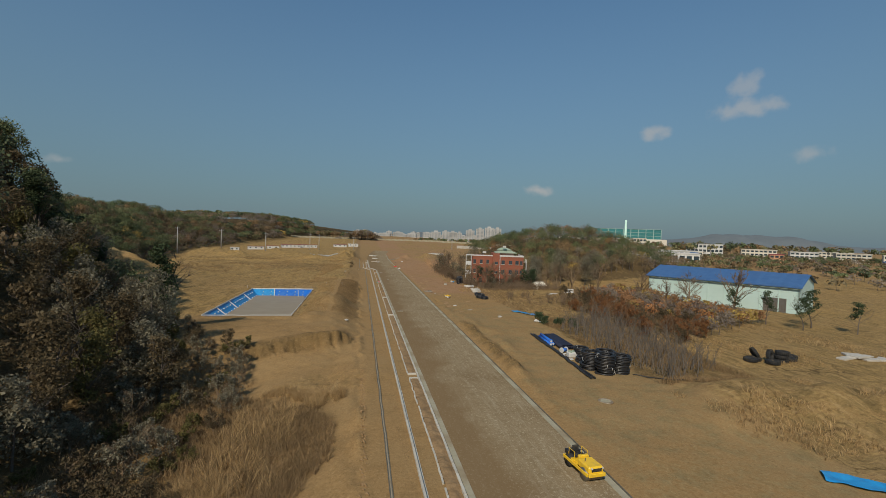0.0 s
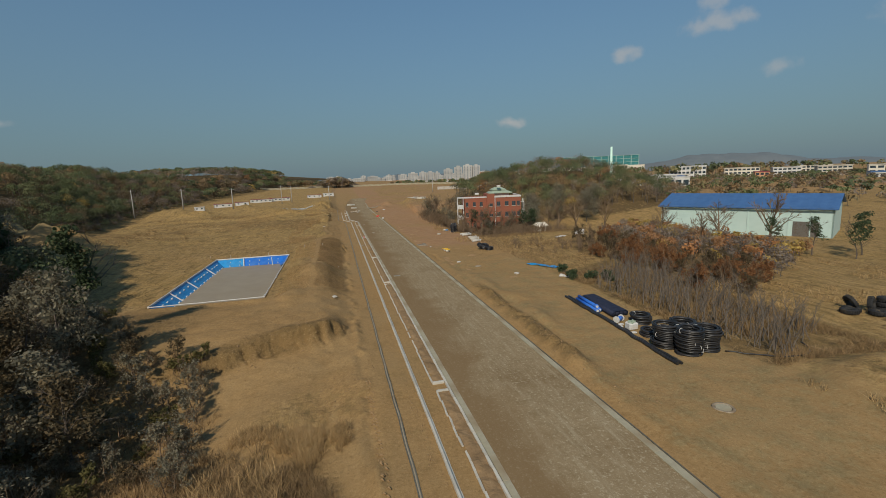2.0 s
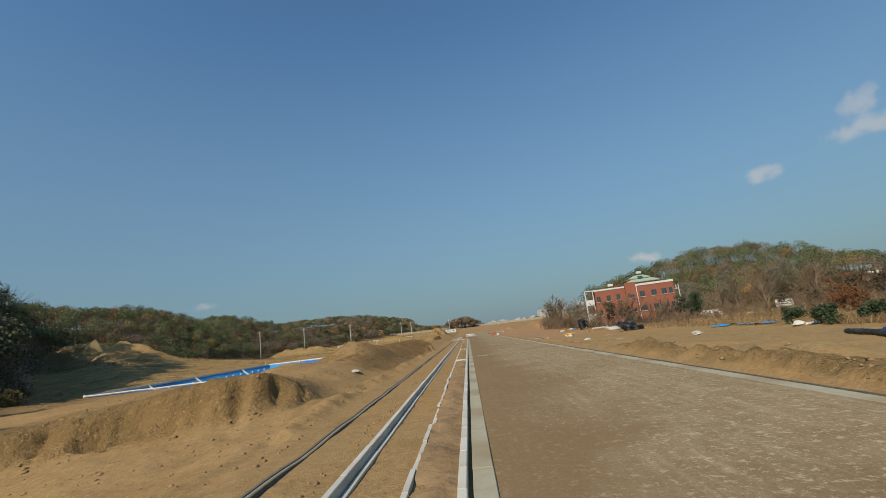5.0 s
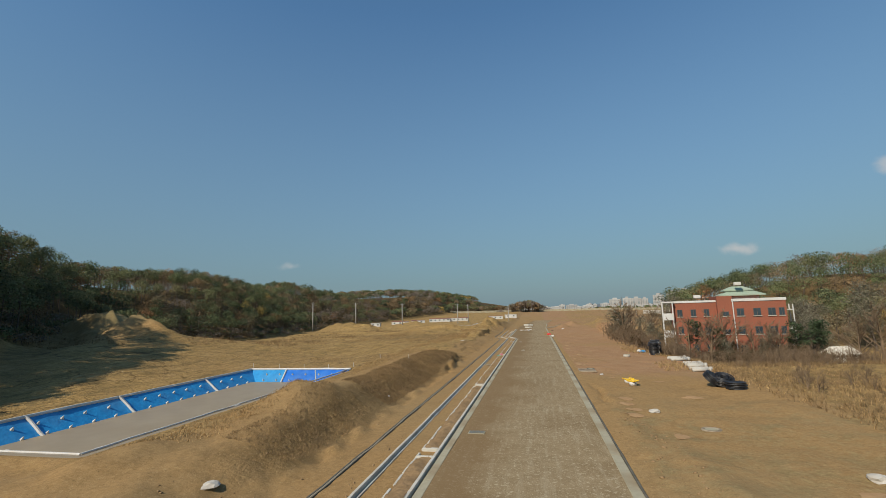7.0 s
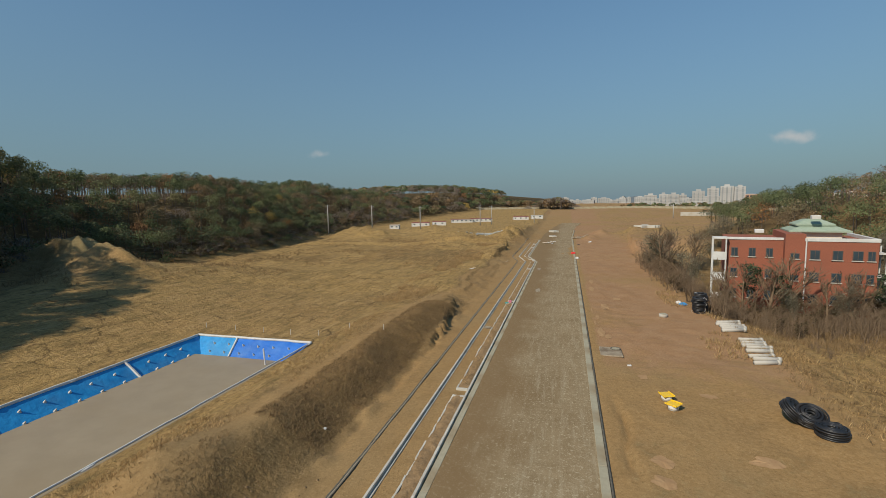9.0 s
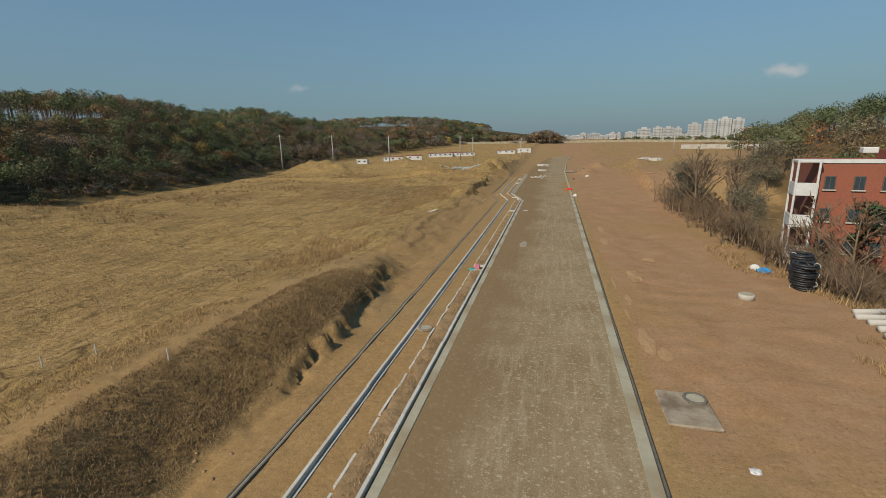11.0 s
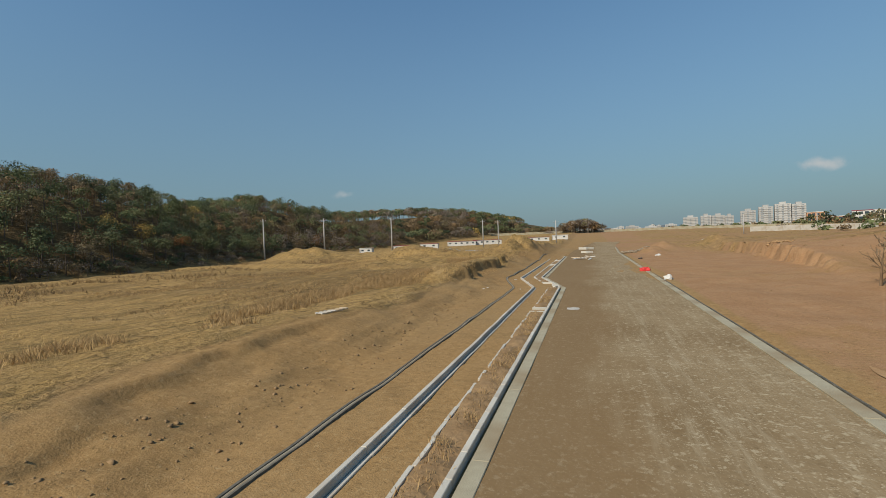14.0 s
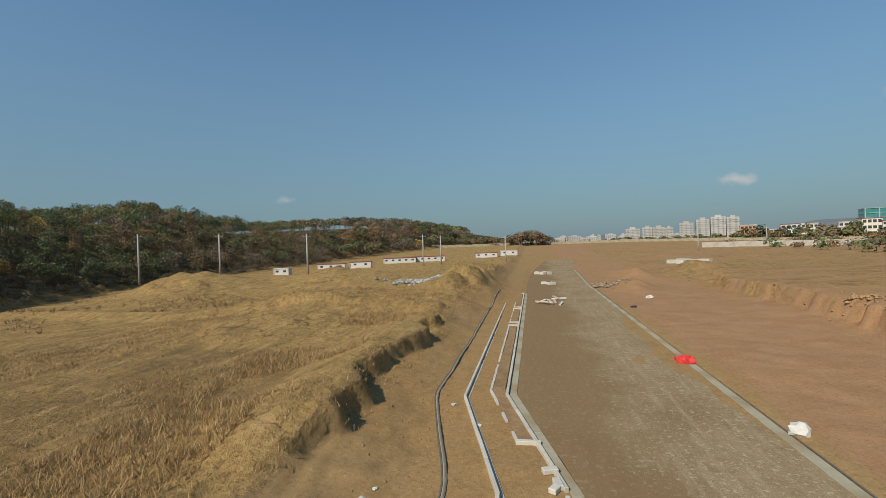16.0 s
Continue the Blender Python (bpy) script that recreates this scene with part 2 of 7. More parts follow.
    st.inputs["Rotation"].default_value = (0, 0, radians(17))
    st.inputs["Scale"].default_value = (1.5, 0.22, 1)
    l.new(co.outputs["Object"], st.inputs["Vector"])
    streak = n.new("ShaderNodeTexNoise")
    streak.inputs["Scale"].default_value = 1.0
    streak.inputs["Detail"].default_value = 6
    streak.inputs["Roughness"].default_value = 0.7
    l.new(st.outputs[0], streak.inputs["Vector"])
    away = remap(sp.outputs["Red"], 0.15, 0.5, 0.10, 1.0)
    c = blend(mathn("MULTIPLY", remap(streak.outputs["Fac"], 0.54, 0.64, 0, 0.68), away), c, (0.140, 0.098, 0.040))
    c = blend(mathn("MULTIPLY", remap(streak.outputs["Fac"], 0.46, 0.36, 0, 0.58), away), c, (0.430, 0.290, 0.130))
    broken = mathn("MAXIMUM", away, remap(sp2.outputs["Red"], 0.2, 0.6, 0.0, 1.0))
    clump = tex(1.5, 5, 0.75)
    c = blend(mathn("MULTIPLY", remap(clump, 0.56, 0.66, 0, 0.75), broken), c, (0.122, 0.080, 0.034))
    l.new(c, p.inputs["Base Color"])
    b0 = n.new("ShaderNodeBump")
    b0.inputs["Distance"].default_value = 0.30
    b0.inputs["Strength"].default_value = 0.7
    l.new(mathn("MULTIPLY", clump, broken), b0.inputs["Height"])
    b1 = n.new("ShaderNodeBump")
    b1.inputs["Distance"].default_value = 0.13
    b1.inputs["Strength"].default_value = 0.9
    l.new(b0.outputs[0], b1.inputs["Normal"])
    l.new(mathn("MULTIPLY", fine, mathn("MAXIMUM", broken, 0.25)), b1.inputs["Height"])
    b2 = n.new("ShaderNodeBump")
    b2.inputs["Distance"].default_value = 0.012
    l.new(grit, b2.inputs["Height"])
    l.new(b1.outputs[0], b2.inputs["Normal"])
    l.new(b2.outputs[0], p.inputs["Normal"])
    return m


def road_material():
    """Compacted crushed-stone roadbase with grey drag marks running along it."""
    m = material("crushed_stone_roadbase", (0.218, 0.156, 0.083), (0.280, 0.209, 0.118), 1.3, 0.95, bump=0.012, bump_scale=9.0,
                               stain=(0.180, 0.120, 0.058), stain_scale=0.16, stain_amount=0.75, spec=0.1)
    n, l = m.node_tree.nodes, m.node_tree.links
    p = n["Principled BSDF"]
    old = p.inputs["Base Color"].links[0].from_socket
    co = n.new("ShaderNodeTexCoord")
    mp = n.new("ShaderNodeMapping")
    mp.inputs["Scale"].default_value = (2.6, 0.22, 1)
    l.new(co.outputs["Object"], mp.inputs["Vector"])
    nz = n.new("ShaderNodeTexNoise")
    nz.inputs["Scale"].default_value = 1.0
    nz.inputs["Detail"].default_value = 8
    nz.inputs["Roughness"].default_value = 0.75
    l.new(mp.outputs[0], nz.inputs["Vector"])
    mr = n.new("ShaderNodeMapRange")
    mr.inputs["From Min"].default_value = 0.50
    mr.inputs["From Max"].default_value = 0.68
    mr.inputs["To Max"].default_value = 0.80
    l.new(nz.outputs["Fac"], mr.inputs["Value"])
    mx = n.new("ShaderNodeMix")
    mx.data_type = "RGBA"
    mx.inputs["B"].default_value = (0.335, 0.271, 0.170, 1)
    l.new(mr.outputs["Result"], mx.inputs["Factor"])
    l.new(old, mx.inputs["A"])
    # pale stones and grit, thicker towards the outer lane; mud trodden over the inner edge
    sx = n.new("ShaderNodeSeparateXYZ")
    l.new(co.outputs["Object"], sx.inputs[0])
    drift = n.new("ShaderNodeTexNoise")
    drift.inputs["Scale"].default_value = 0.22
    drift.inputs["Detail"].default_value = 5
    l.new(co.outputs["Object"], drift.inputs["Vector"])
    lane = n.new("ShaderNodeMath")
    lane.operation = "MULTIPLY_ADD"
    lane.inputs[1].default_value = 7.0
    l.new(drift.outputs["Fac"], lane.inputs[0])
    l.new(sx.outputs["X"], lane.inputs[2])

    def remap(v, a, b, c, d):
        r = n.new("ShaderNodeMapRange")
        for key, value in (("From Min", a), ("From Max", b), ("To Min", c), ("To Max", d)):
            r.inputs[key].default_value = value
        l.new(v, r.inputs["Value"])
        return r.outputs["Result"]

    def over(base, f, colour):
        x = n.new("ShaderNodeMix")
        x.data_type = "RGBA"
        x.inputs["B"].default_value = (*colour, 1)
        l.new(f, x.inputs["Factor"])
        l.new(base, x.inputs["A"])
        return x.outputs["Result"]

    def times(u, v):
        x = n.new("ShaderNodeMath")
        x.operation = "MULTIPLY"
        l.new(u, x.inputs[0])
        l.new(v, x.inputs[1])
        return x.outputs[0]

    col = over(mx.outputs["Result"], remap(lane.outputs[0], 7.0, 5.0, 0.0, 0.85), (0.196, 0.127, 0.060))
    stony = remap(lane.outputs[0], 4.8, 7.5, 0.3, 1.0)
    for scale, lo, hi, amount, colour in ((5.0, 0.56, 0.64, 0.75, (0.412, 0.345, 0.224)), (17.0, 0.57, 0.66, 0.65, (0.474, 0.394, 0.257)), (11.0, 0.42, 0.33, 0.55, (0.129, 0.089, 0.046))):
        g = n.new("ShaderNodeTexNoise")
        g.inputs["Scale"].default_value = scale
        g.inputs["Detail"].default_value = 4
        g.inputs["Roughness"].default_value = 0.7
        l.new(co.outputs["Object"], g.inputs["Vector"])
        col = over(col, times(remap(g.outputs["Fac"], lo, hi, 0.0, amount), stony), colour)
    l.new(col, p.inputs["Base Color"])
    return m


M = {}
M["ground"] = ground_material()
M["canopy"] = canopy_material()
M["road"] = road_material()
M["road_dust"] = material("mortar_film", (0.291, 0.247, 0.172), (0.337, 0.292, 0.207), 1.2, 0.9, bump=0.01, bump_scale=12, stain=(0.245, 0.188, 0.114), stain_scale=1.2, stain_amount=0.8)
M["concrete"] = material("cast_concrete", (0.40, 0.37, 0.31), (0.50, 0.47, 0.41), 2.0, 0.9, bump=0.006, bump_scale=40, stain=(0.30, 0.24, 0.16), stain_scale=0.5, stain_amount=0.6)
M["gutter"] = material("gutter_concrete", (0.300, 0.270, 0.186), (0.375, 0.340, 0.238), 2.2, 0.9, bump=0.006, bump_scale=40, stain=(0.245, 0.178, 0.097), stain_scale=0.35, stain_amount=0.75)
M["granite"] = material("pale_granite", (0.45, 0.425, 0.355), (0.53, 0.505, 0.43), 30.0, 0.7, bump=0.004, bump_scale=60, per_object=0.10, stain=(0.40, 0.33, 0.24), stain_scale=0.8, stain_amount=0.55)
M["dark_kerb"] = material("dark_rubber_edge", (0.075, 0.074, 0.060), (0.170, 0.150, 0.112), 5.0, 0.8, bump=0.008, bump_scale=30, stain=(0.16, 0.12, 0.075), stain_scale=0.6, stain_amount=0.6)
M["gravel_stone"] = material("blue_grey_stone", (0.26, 0.27, 0.25), (0.36, 0.36, 0.33), 3.0, 0.9, bump=0.02, bump_scale=8, island=0.3)
M["old_slab"] = material("weathered_slab", (0.33, 0.275, 0.195), (0.22, 0.165, 0.105), 2.2, 0.95, bump=0.02, bump_scale=9, stain=(0.15, 0.11, 0.07), stain_scale=1.1, stain_amount=0.8)
M["black_plastic"] = material("black_polyethylene", (0.012, 0.012, 0.013), (0.022, 0.022, 0.022), 6.0, 0.45, spec=0.5, per_object=0.15, stain=(0.07, 0.055, 0.04), stain_scale=2.0, stain_amount=0.35)
M["blue_pipe"] = material("blue_plastic", (0.02, 0.13, 0.55), (0.03, 0.18, 0.62), 4.0, 0.4, spec=0.5, stain=(0.2, 0.2, 0.22), stain_scale=1.5, stain_amount=0.25)
M["deep_tarp"] = material("deep_blue_tarpaulin", (0.010, 0.115, 0.46), (0.018, 0.165, 0.58), 1.2, 0.42, bump=0.05, bump_scale=2.2, spec=0.45, stain=(0.12, 0.22, 0.36), stain_scale=0.6, stain_amount=0.3)
M["blue_tarp"] = material("blue_tarpaulin", (0.014, 0.20, 0.47), (0.026, 0.30, 0.62), 1.4, 0.45, bump=0.05, bump_scale=2.6, spec=0.45, stain=(0.10, 0.22, 0.36), stain_scale=0.5, stain_amount=0.35)
M["white_tarp"] = material("white_bag_cloth", (0.50, 0.49, 0.45), (0.60, 0.59, 0.55), 5.0, 0.8, bump=0.02, bump_scale=12, per_object=0.08, stain=(0.5, 0.42, 0.3), stain_scale=1.0, stain_amount=0.5)
M["silt"] = material("silty_water", (0.270, 0.212, 0.132), (0.310, 0.245, 0.155), 0.6, 0.42, spec=0.22, stain=(0.27, 0.205, 0.12), stain_scale=0.25, stain_amount=0.6)
M["yellow"] = material("yellow_paint", (0.78, 0.47, 0.015), (0.84, 0.54, 0.03), 4.0, 0.4, spec=0.5, stain=(0.42, 0.28, 0.07), stain_scale=2.5, stain_amount=0.4)
M["steel"] = material("worn_steel", (0.25, 0.24, 0.22), (0.36, 0.34, 0.31), 8.0, 0.45, 0.9, stain=(0.25, 0.16, 0.09), stain_scale=3.0)
M["tyre"] = material("black_rubber", (0.018, 0.018, 0.018), (0.03, 0.029, 0.027), 8.0, 0.75, per_object=0.2, stain=(0.10, 0.08, 0.05), stain_scale=2.0, stain_amount=0.4)
M["brick"] = material("red_brick", (0.245, 0.080, 0.046), (0.310, 0.110, 0.064), 9.0, 0.9, bump=0.006, bump_scale=30, stain=(0.22, 0.085, 0.052), stain_scale=0.3, stain_amount=0.5)
M["white_wall"] = material("white_render", (0.52, 0.51, 0.47), (0.62, 0.61, 0.57), 1.5, 0.85, stain=(0.48, 0.45, 0.38), stain_scale=0.4, stain_amount=0.45)
M["mint_wall"] = material("pale_mint_cladding", (0.42, 0.55, 0.50), (0.48, 0.61, 0.56), 0.6, 0.6, bump=0.01, bump_scale=1.0, stain=(0.42, 0.52, 0.46), stain_scale=0.15, stain_amount=0.5)
M["blue_roof"] = material("blue_sheet_roof", (0.045, 0.115, 0.260), (0.065, 0.145, 0.30), 0.8, 0.5, spec=0.4, stain=(0.05, 0.10, 0.2), stain_scale=0.2, stain_amount=0.4)
M["green_roof"] = material("green_roof_coating", (0.25, 0.32, 0.23), (0.32, 0.38, 0.29), 2.0, 0.8, stain=(0.3, 0.33, 0.26), stain_scale=0.5)
M["window_frame"] = material("brown_window_frames", (0.085, 0.062, 0.050), (0.120, 0.088, 0.070), 3.0, 0.6)
M["glass"] = material("dark_window_glass", (0.03, 0.045, 0.055), (0.05, 0.07, 0.08), 0.5, 0.12, spec=0.6)
M["green_glass"] = material("green_curtain_wall", (0.035, 0.16, 0.16), (0.06, 0.22, 0.22), 0.4, 0.2, spec=0.6)
M["glass_frame"] = material("grey_green_frames", (0.22, 0.34, 0.31), (0.26, 0.38, 0.35), 0.4, 0.6)
M["pale_green"] = material("pale_green_paint", (0.50, 0.72, 0.60), (0.56, 0.78, 0.66), 0.4, 0.6)
M["apartment_glass"] = material("distant_windows", (0.20, 0.22, 0.23), (0.28, 0.30, 0.30), 0.1, 0.5)
M["apartment"] = material("apartment_paint", (0.36, 0.355, 0.335), (0.43, 0.42, 0.39), 0.05, 0.8, per_object=0.12)
M["cream"] = material("cream_render", (0.55, 0.50, 0.40), (0.62, 0.57, 0.47), 0.2, 0.85, per_object=0.16)
M["ochre"] = material("ochre_render", (0.50, 0.26, 0.14), (0.55, 0.30, 0.17), 0.2, 0.85)
M["maroon"] = material("maroon_sheet_roof", (0.20, 0.035, 0.045), (0.25, 0.05, 0.06), 1.0, 0.6)
M["pole"] = material("pole_concrete", (0.36, 0.34, 0.31), (0.44, 0.42, 0.38), 3.0, 0.9)
M["wood"] = material("bleached_timber", (0.40, 0.31, 0.20), (0.52, 0.42, 0.30), 6.0, 0.85, per_object=0.15, stretch=(1, 8, 1))
M["bark"] = material("grey_bark", (0.105, 0.082, 0.062), (0.165, 0.132, 0.102), 9.0, 0.95, bump=0.02, bump_scale=14, per_object=0.2)
M["twig"] = material("bare_twigs", (0.158, 0.106, 0.062), (0.228, 0.160, 0.098), 1.5, 0.95, island=0.25)
M["stake"] = material("pale_sapling_stems", (0.127, 0.104, 0.081), (0.186, 0.155, 0.121), 2.0, 0.95, island=0.25)
M["pine"] = material("pine_needles", (0.034, 0.054, 0.021), (0.064, 0.084, 0.034), 0.12, 0.8, island=0.28, translucent=0.2, stain=(0.075, 0.075, 0.030), stain_scale=0.07, stain_amount=0.6)
M["oak"] = material("withered_oak_leaves", (0.125, 0.090, 0.048), (0.165, 0.130, 0.068), 0.12, 0.85, island=0.4, translucent=0.45, stain=(0.155, 0.078, 0.028), stain_scale=0.08, stain_amount=0.75)
M["rust"] = material("rust_red_leaves", (0.205, 0.088, 0.034), (0.260, 0.128, 0.050), 0.2, 0.85, island=0.30, translucent=0.25)
M["grey_leaf"] = material("greyish_bush_leaves", (0.215, 0.190, 0.124), (0.300, 0.270, 0.185), 0.25, 0.85, island=0.45, translucent=0.5, stain=(0.085, 0.085, 0.042), stain_scale=0.12, stain_amount=0.6)
M["ochre_leaf"] = material("ochre_green_leaves", (0.165, 0.135, 0.045), (0.120, 0.118, 0.042), 0.25, 0.85, island=0.4, translucent=0.45)
M["shrub"] = material("evergreen_shrub_leaves", (0.046, 0.070, 0.030), (0.072, 0.098, 0.044), 0.6, 0.7, island=0.35, translucent=0.2)
M["straw"] = material("dry_straw", (0.375, 0.245, 0.108), (0.470, 0.322, 0.152), 0.4, 0.9, island=0.30, translucent=0.25, stain=(0.27, 0.18, 0.085), stain_scale=0.25, stain_amount=0.6)
M["brush"] = material("dead_brush", (0.178, 0.116, 0.055), (0.270, 0.176, 0.083), 0.5, 0.95, island=0.35)
M["clod"] = material("turned_earth", (0.230, 0.147, 0.072), (0.306, 0.203, 0.106), 3.0, 0.95, bump=0.06, bump_scale=5.0, stain=(0.163, 0.104, 0.053), stain_scale=0.8, spec=0.1)
M["pale_earth"] = material("dried_mud", (0.330, 0.200, 0.098), (0.385, 0.245, 0.124), 2.5, 0.95, bump=0.03, bump_scale=6, spec=0.1)
M["red_cloth"] = material("red_tarpaulin", (0.55, 0.035, 0.03), (0.65, 0.06, 0.05), 3.0, 0.6, bump=0.04, bump_scale=5)
M["red_box"] = material("pink_plastic", (0.55, 0.16, 0.20), (0.6, 0.2, 0.24), 3.0, 0.6)
M["black_mat"] = material("dark_geotextile", (0.014, 0.018, 0.035), (0.025, 0.03, 0.055), 3.0, 0.8, bump=0.02, bump_scale=10)
M["teal"] = material("teal_mesh", (0.05, 0.25, 0.22), (0.08, 0.32, 0.28), 2.0, 0.8)


# ---- mesh helpers ----
def mesh_object(name, verts, faces, mat, parent=None, smooth=False):
    me = bpy.data.meshes.new(name)
    me.from_pydata([tuple(v) for v in verts], [], [tuple(f) for f in faces])
    me.materials.append(mat)
    if smooth:
        me.shade_smooth()
    ob = new(name, me)
    ob.parent = parent
    return ob


def big_mesh(name, verts, tris, mat, parent=None):
    """A mesh from numpy arrays of points and triangles."""
    me = bpy.data.meshes.new(name)
    me.vertices.add(len(verts))
    me.vertices.foreach_set("co", np.ascontiguousarray(verts, dtype=np.float32).ravel())
    k = tris.shape[1]
    me.loops.add(len(tris) * k)
    me.loops.foreach_set("vertex_index", np.ascontiguousarray(tris, dtype=np.int32).ravel())
    me.polygons.add(len(tris))
    me.polygons.foreach_set("loop_start", np.arange(0, len(tris) * k, k, dtype=np.int32))
    me.polygons.foreach_set("loop_total", np.full(len(tris), k, dtype=np.int32))
    me.materials.append(mat)
    me.update(calc_edges=True)
    ob = new(name, me)
    ob.parent = parent
    return ob


def part(name, bm, mat, parent, label="", smooth=False):
    me = bpy.data.meshes.new(name)
    bm.normal_update()
    bm.to_mesh(me)
    bm.free()
    me.materials.append(mat)
    if smooth:
        me.shade_smooth()
    ob = new(name, me)
    ob.parent = parent
    if label:
        tagged(ob, label)
    return ob


def empty(name, m=None):
    ob = new(name)
    if m is not None:
        ob.matrix_basis = m
    return ob


def add_box(bm, x0, x1, y0, y1, z0, z1, bevel=0.0):
    r = bmesh.ops.create_cube(bm, size=1.0)
    for v in r["verts"]:
        v.co = Vector((x0 + (v.co.x + 0.5) * (x1 - x0), y0 + (v.co.y + 0.5) * (y1 - y0), z0 + (v.co.z + 0.5) * (z1 - z0)))
    if bevel:
        es = list({e for v in r["verts"] for e in v.link_edges})
        bmesh.ops.bevel(bm, geom=es, offset=bevel, segments=1, affect="EDGES")
    return bm


def box(x0, x1, y0, y1, z0, z1, bevel=0.0):
    return add_box(bmesh.new(), x0, x1, y0, y1, z0, z1, bevel)


def add_tube(bm, pts, r, sides=8, caps=True, radii=None):
    """A tube along points; radii gives a radius a point."""
    pts = [Vector(p) for p in pts]
    rings = []
    for i, p in enumerate(pts):
        d = (pts[min(i + 1, len(pts) - 1)] - pts[max(i - 1, 0)]).normalized()
        a = d.orthogonal().normalized() if abs(d.z) > 0.9 else d.cross(Vector((0, 0, 1))).normalized()
        b = d.cross(a)
        rr = radii[i] if radii else r
        rings.append([bm.verts.new(p + rr * (math.cos(2 * math.pi * k / sides) * a + math.sin(2 * math.pi * k / sides) * b)) for k in range(sides)])
    for u, v in zip(rings, rings[1:]):
        for k in range(sides):
            bm.faces.new((u[k], u[(k + 1) % sides], v[(k + 1) % sides], v[k]))
    if caps:
        bm.faces.new(rings[0][::-1])
        bm.faces.new(rings[-1])
    return bm


def tube(pts, r, sides=8, caps=True, radii=None):
    return add_tube(bmesh.new(), pts, r, sides, caps, radii)


def add_torus(bm, c, R, r, n=24, k=8, normal=(0, 0, 1), squash=1.0):
    nrm = Vector(normal).normalized()
    a = nrm.orthogonal().normalized()
    b = nrm.cross(a)
    c = Vector(c)
    rows = []
    for i in range(n):
        t = 2 * math.pi * i / n
        d = math.cos(t) * a + math.sin(t) * b
        rows.append([bm.verts.new(c + d * (R + r * math.cos(2 * math.pi * j / k)) + nrm * (r * squash * math.sin(2 * math.pi * j / k))) for j in range(k)])
    for i in range(n):
        for j in range(k):
            bm.faces.new((rows[i][j], rows[(i + 1) % n][j], rows[(i + 1) % n][(j + 1) % k], rows[i][(j + 1) % k]))
    return bm


def lump(radius, flat=0.6, seed=0, detail=2, rough=0.35):
    """An irregular clod or stone."""
    bm = bmesh.new()
    bmesh.ops.create_icosphere(bm, subdivisions=detail, radius=1.0)
    o = Vector((seed * 7.31, seed * 3.17, seed * 1.73))
    for v in bm.verts:
        k = 1 + rough * (noise.noise(v.co * 1.3 + o) + 0.5 * noise.noise(v.co * 3.1 + o))
        v.co = Vector((v.co.x * k * radius, v.co.y * k * radius, max(v.co.z, -0.3) * k * radius * flat))
    return bm


rng = np.random.default_rng(7)


def smooth01(a, b, x):
    t = np.clip((np.asarray(x, float) - a) / (b - a), 0, 1)
    return t * t * (3 - 2 * t)


TABLE = np.random.default_rng(3).random((256, 256))


def vnoise(x, y):
    x, y = np.asarray(x, float), np.asarray(y, float)
    xi, yi = np.floor(x).astype(int), np.floor(y).astype(int)
    fx, fy = x - xi, y - yi
    fx, fy = fx * fx * (3 - 2 * fx), fy * fy * (3 - 2 * fy)
    g = lambda i, j: TABLE[i % 256, j % 256]
    return (g(xi, yi) * (1 - fx) + g(xi + 1, yi) * fx) * (1 - fy) + (g(xi, yi + 1) * (1 - fx) + g(xi + 1, yi + 1) * fx) * fy - 0.5


def fbm(x, y, scale, octaves=4, gain=0.5):
    s, a = 0.0, 1.0
    for o in range(octaves):
        s = s + a * vnoise(np.asarray(x) / scale + 17.3 * o, np.asarray(y) / scale + 5.1 * o)
        scale, a = scale / 2.03, a * gain
    return s


# ---- the lie of the land ----
BASE_Y = np.array([-200, -40, 0, 25, 45, 60, 75, 90, 110, 140, 170, 200, 260, 330, 420, 520, 640, 900])
BASE_X = np.array([-16, -16, -17, -19, -24.5, -34, -48, -64, -80, -84, -84, -90, -100, -92, -78, -66, -56, -60])
CREST_Y = np.array([-200, 0, 40, 60, 75, 90, 110, 130, 155, 178, 200, 235, 264, 290, 315, 350, 390, 430, 600])
CREST_Z = np.array([8, 8, 12, 20, 22, 20, 16, 15, 14.5, 16.5, 16.5, 12, 18.5, 15, 12.5, 13, 15.5, 16, 15])


def forest_edge(y):
    return np.interp(y, BASE_Y, BASE_X)


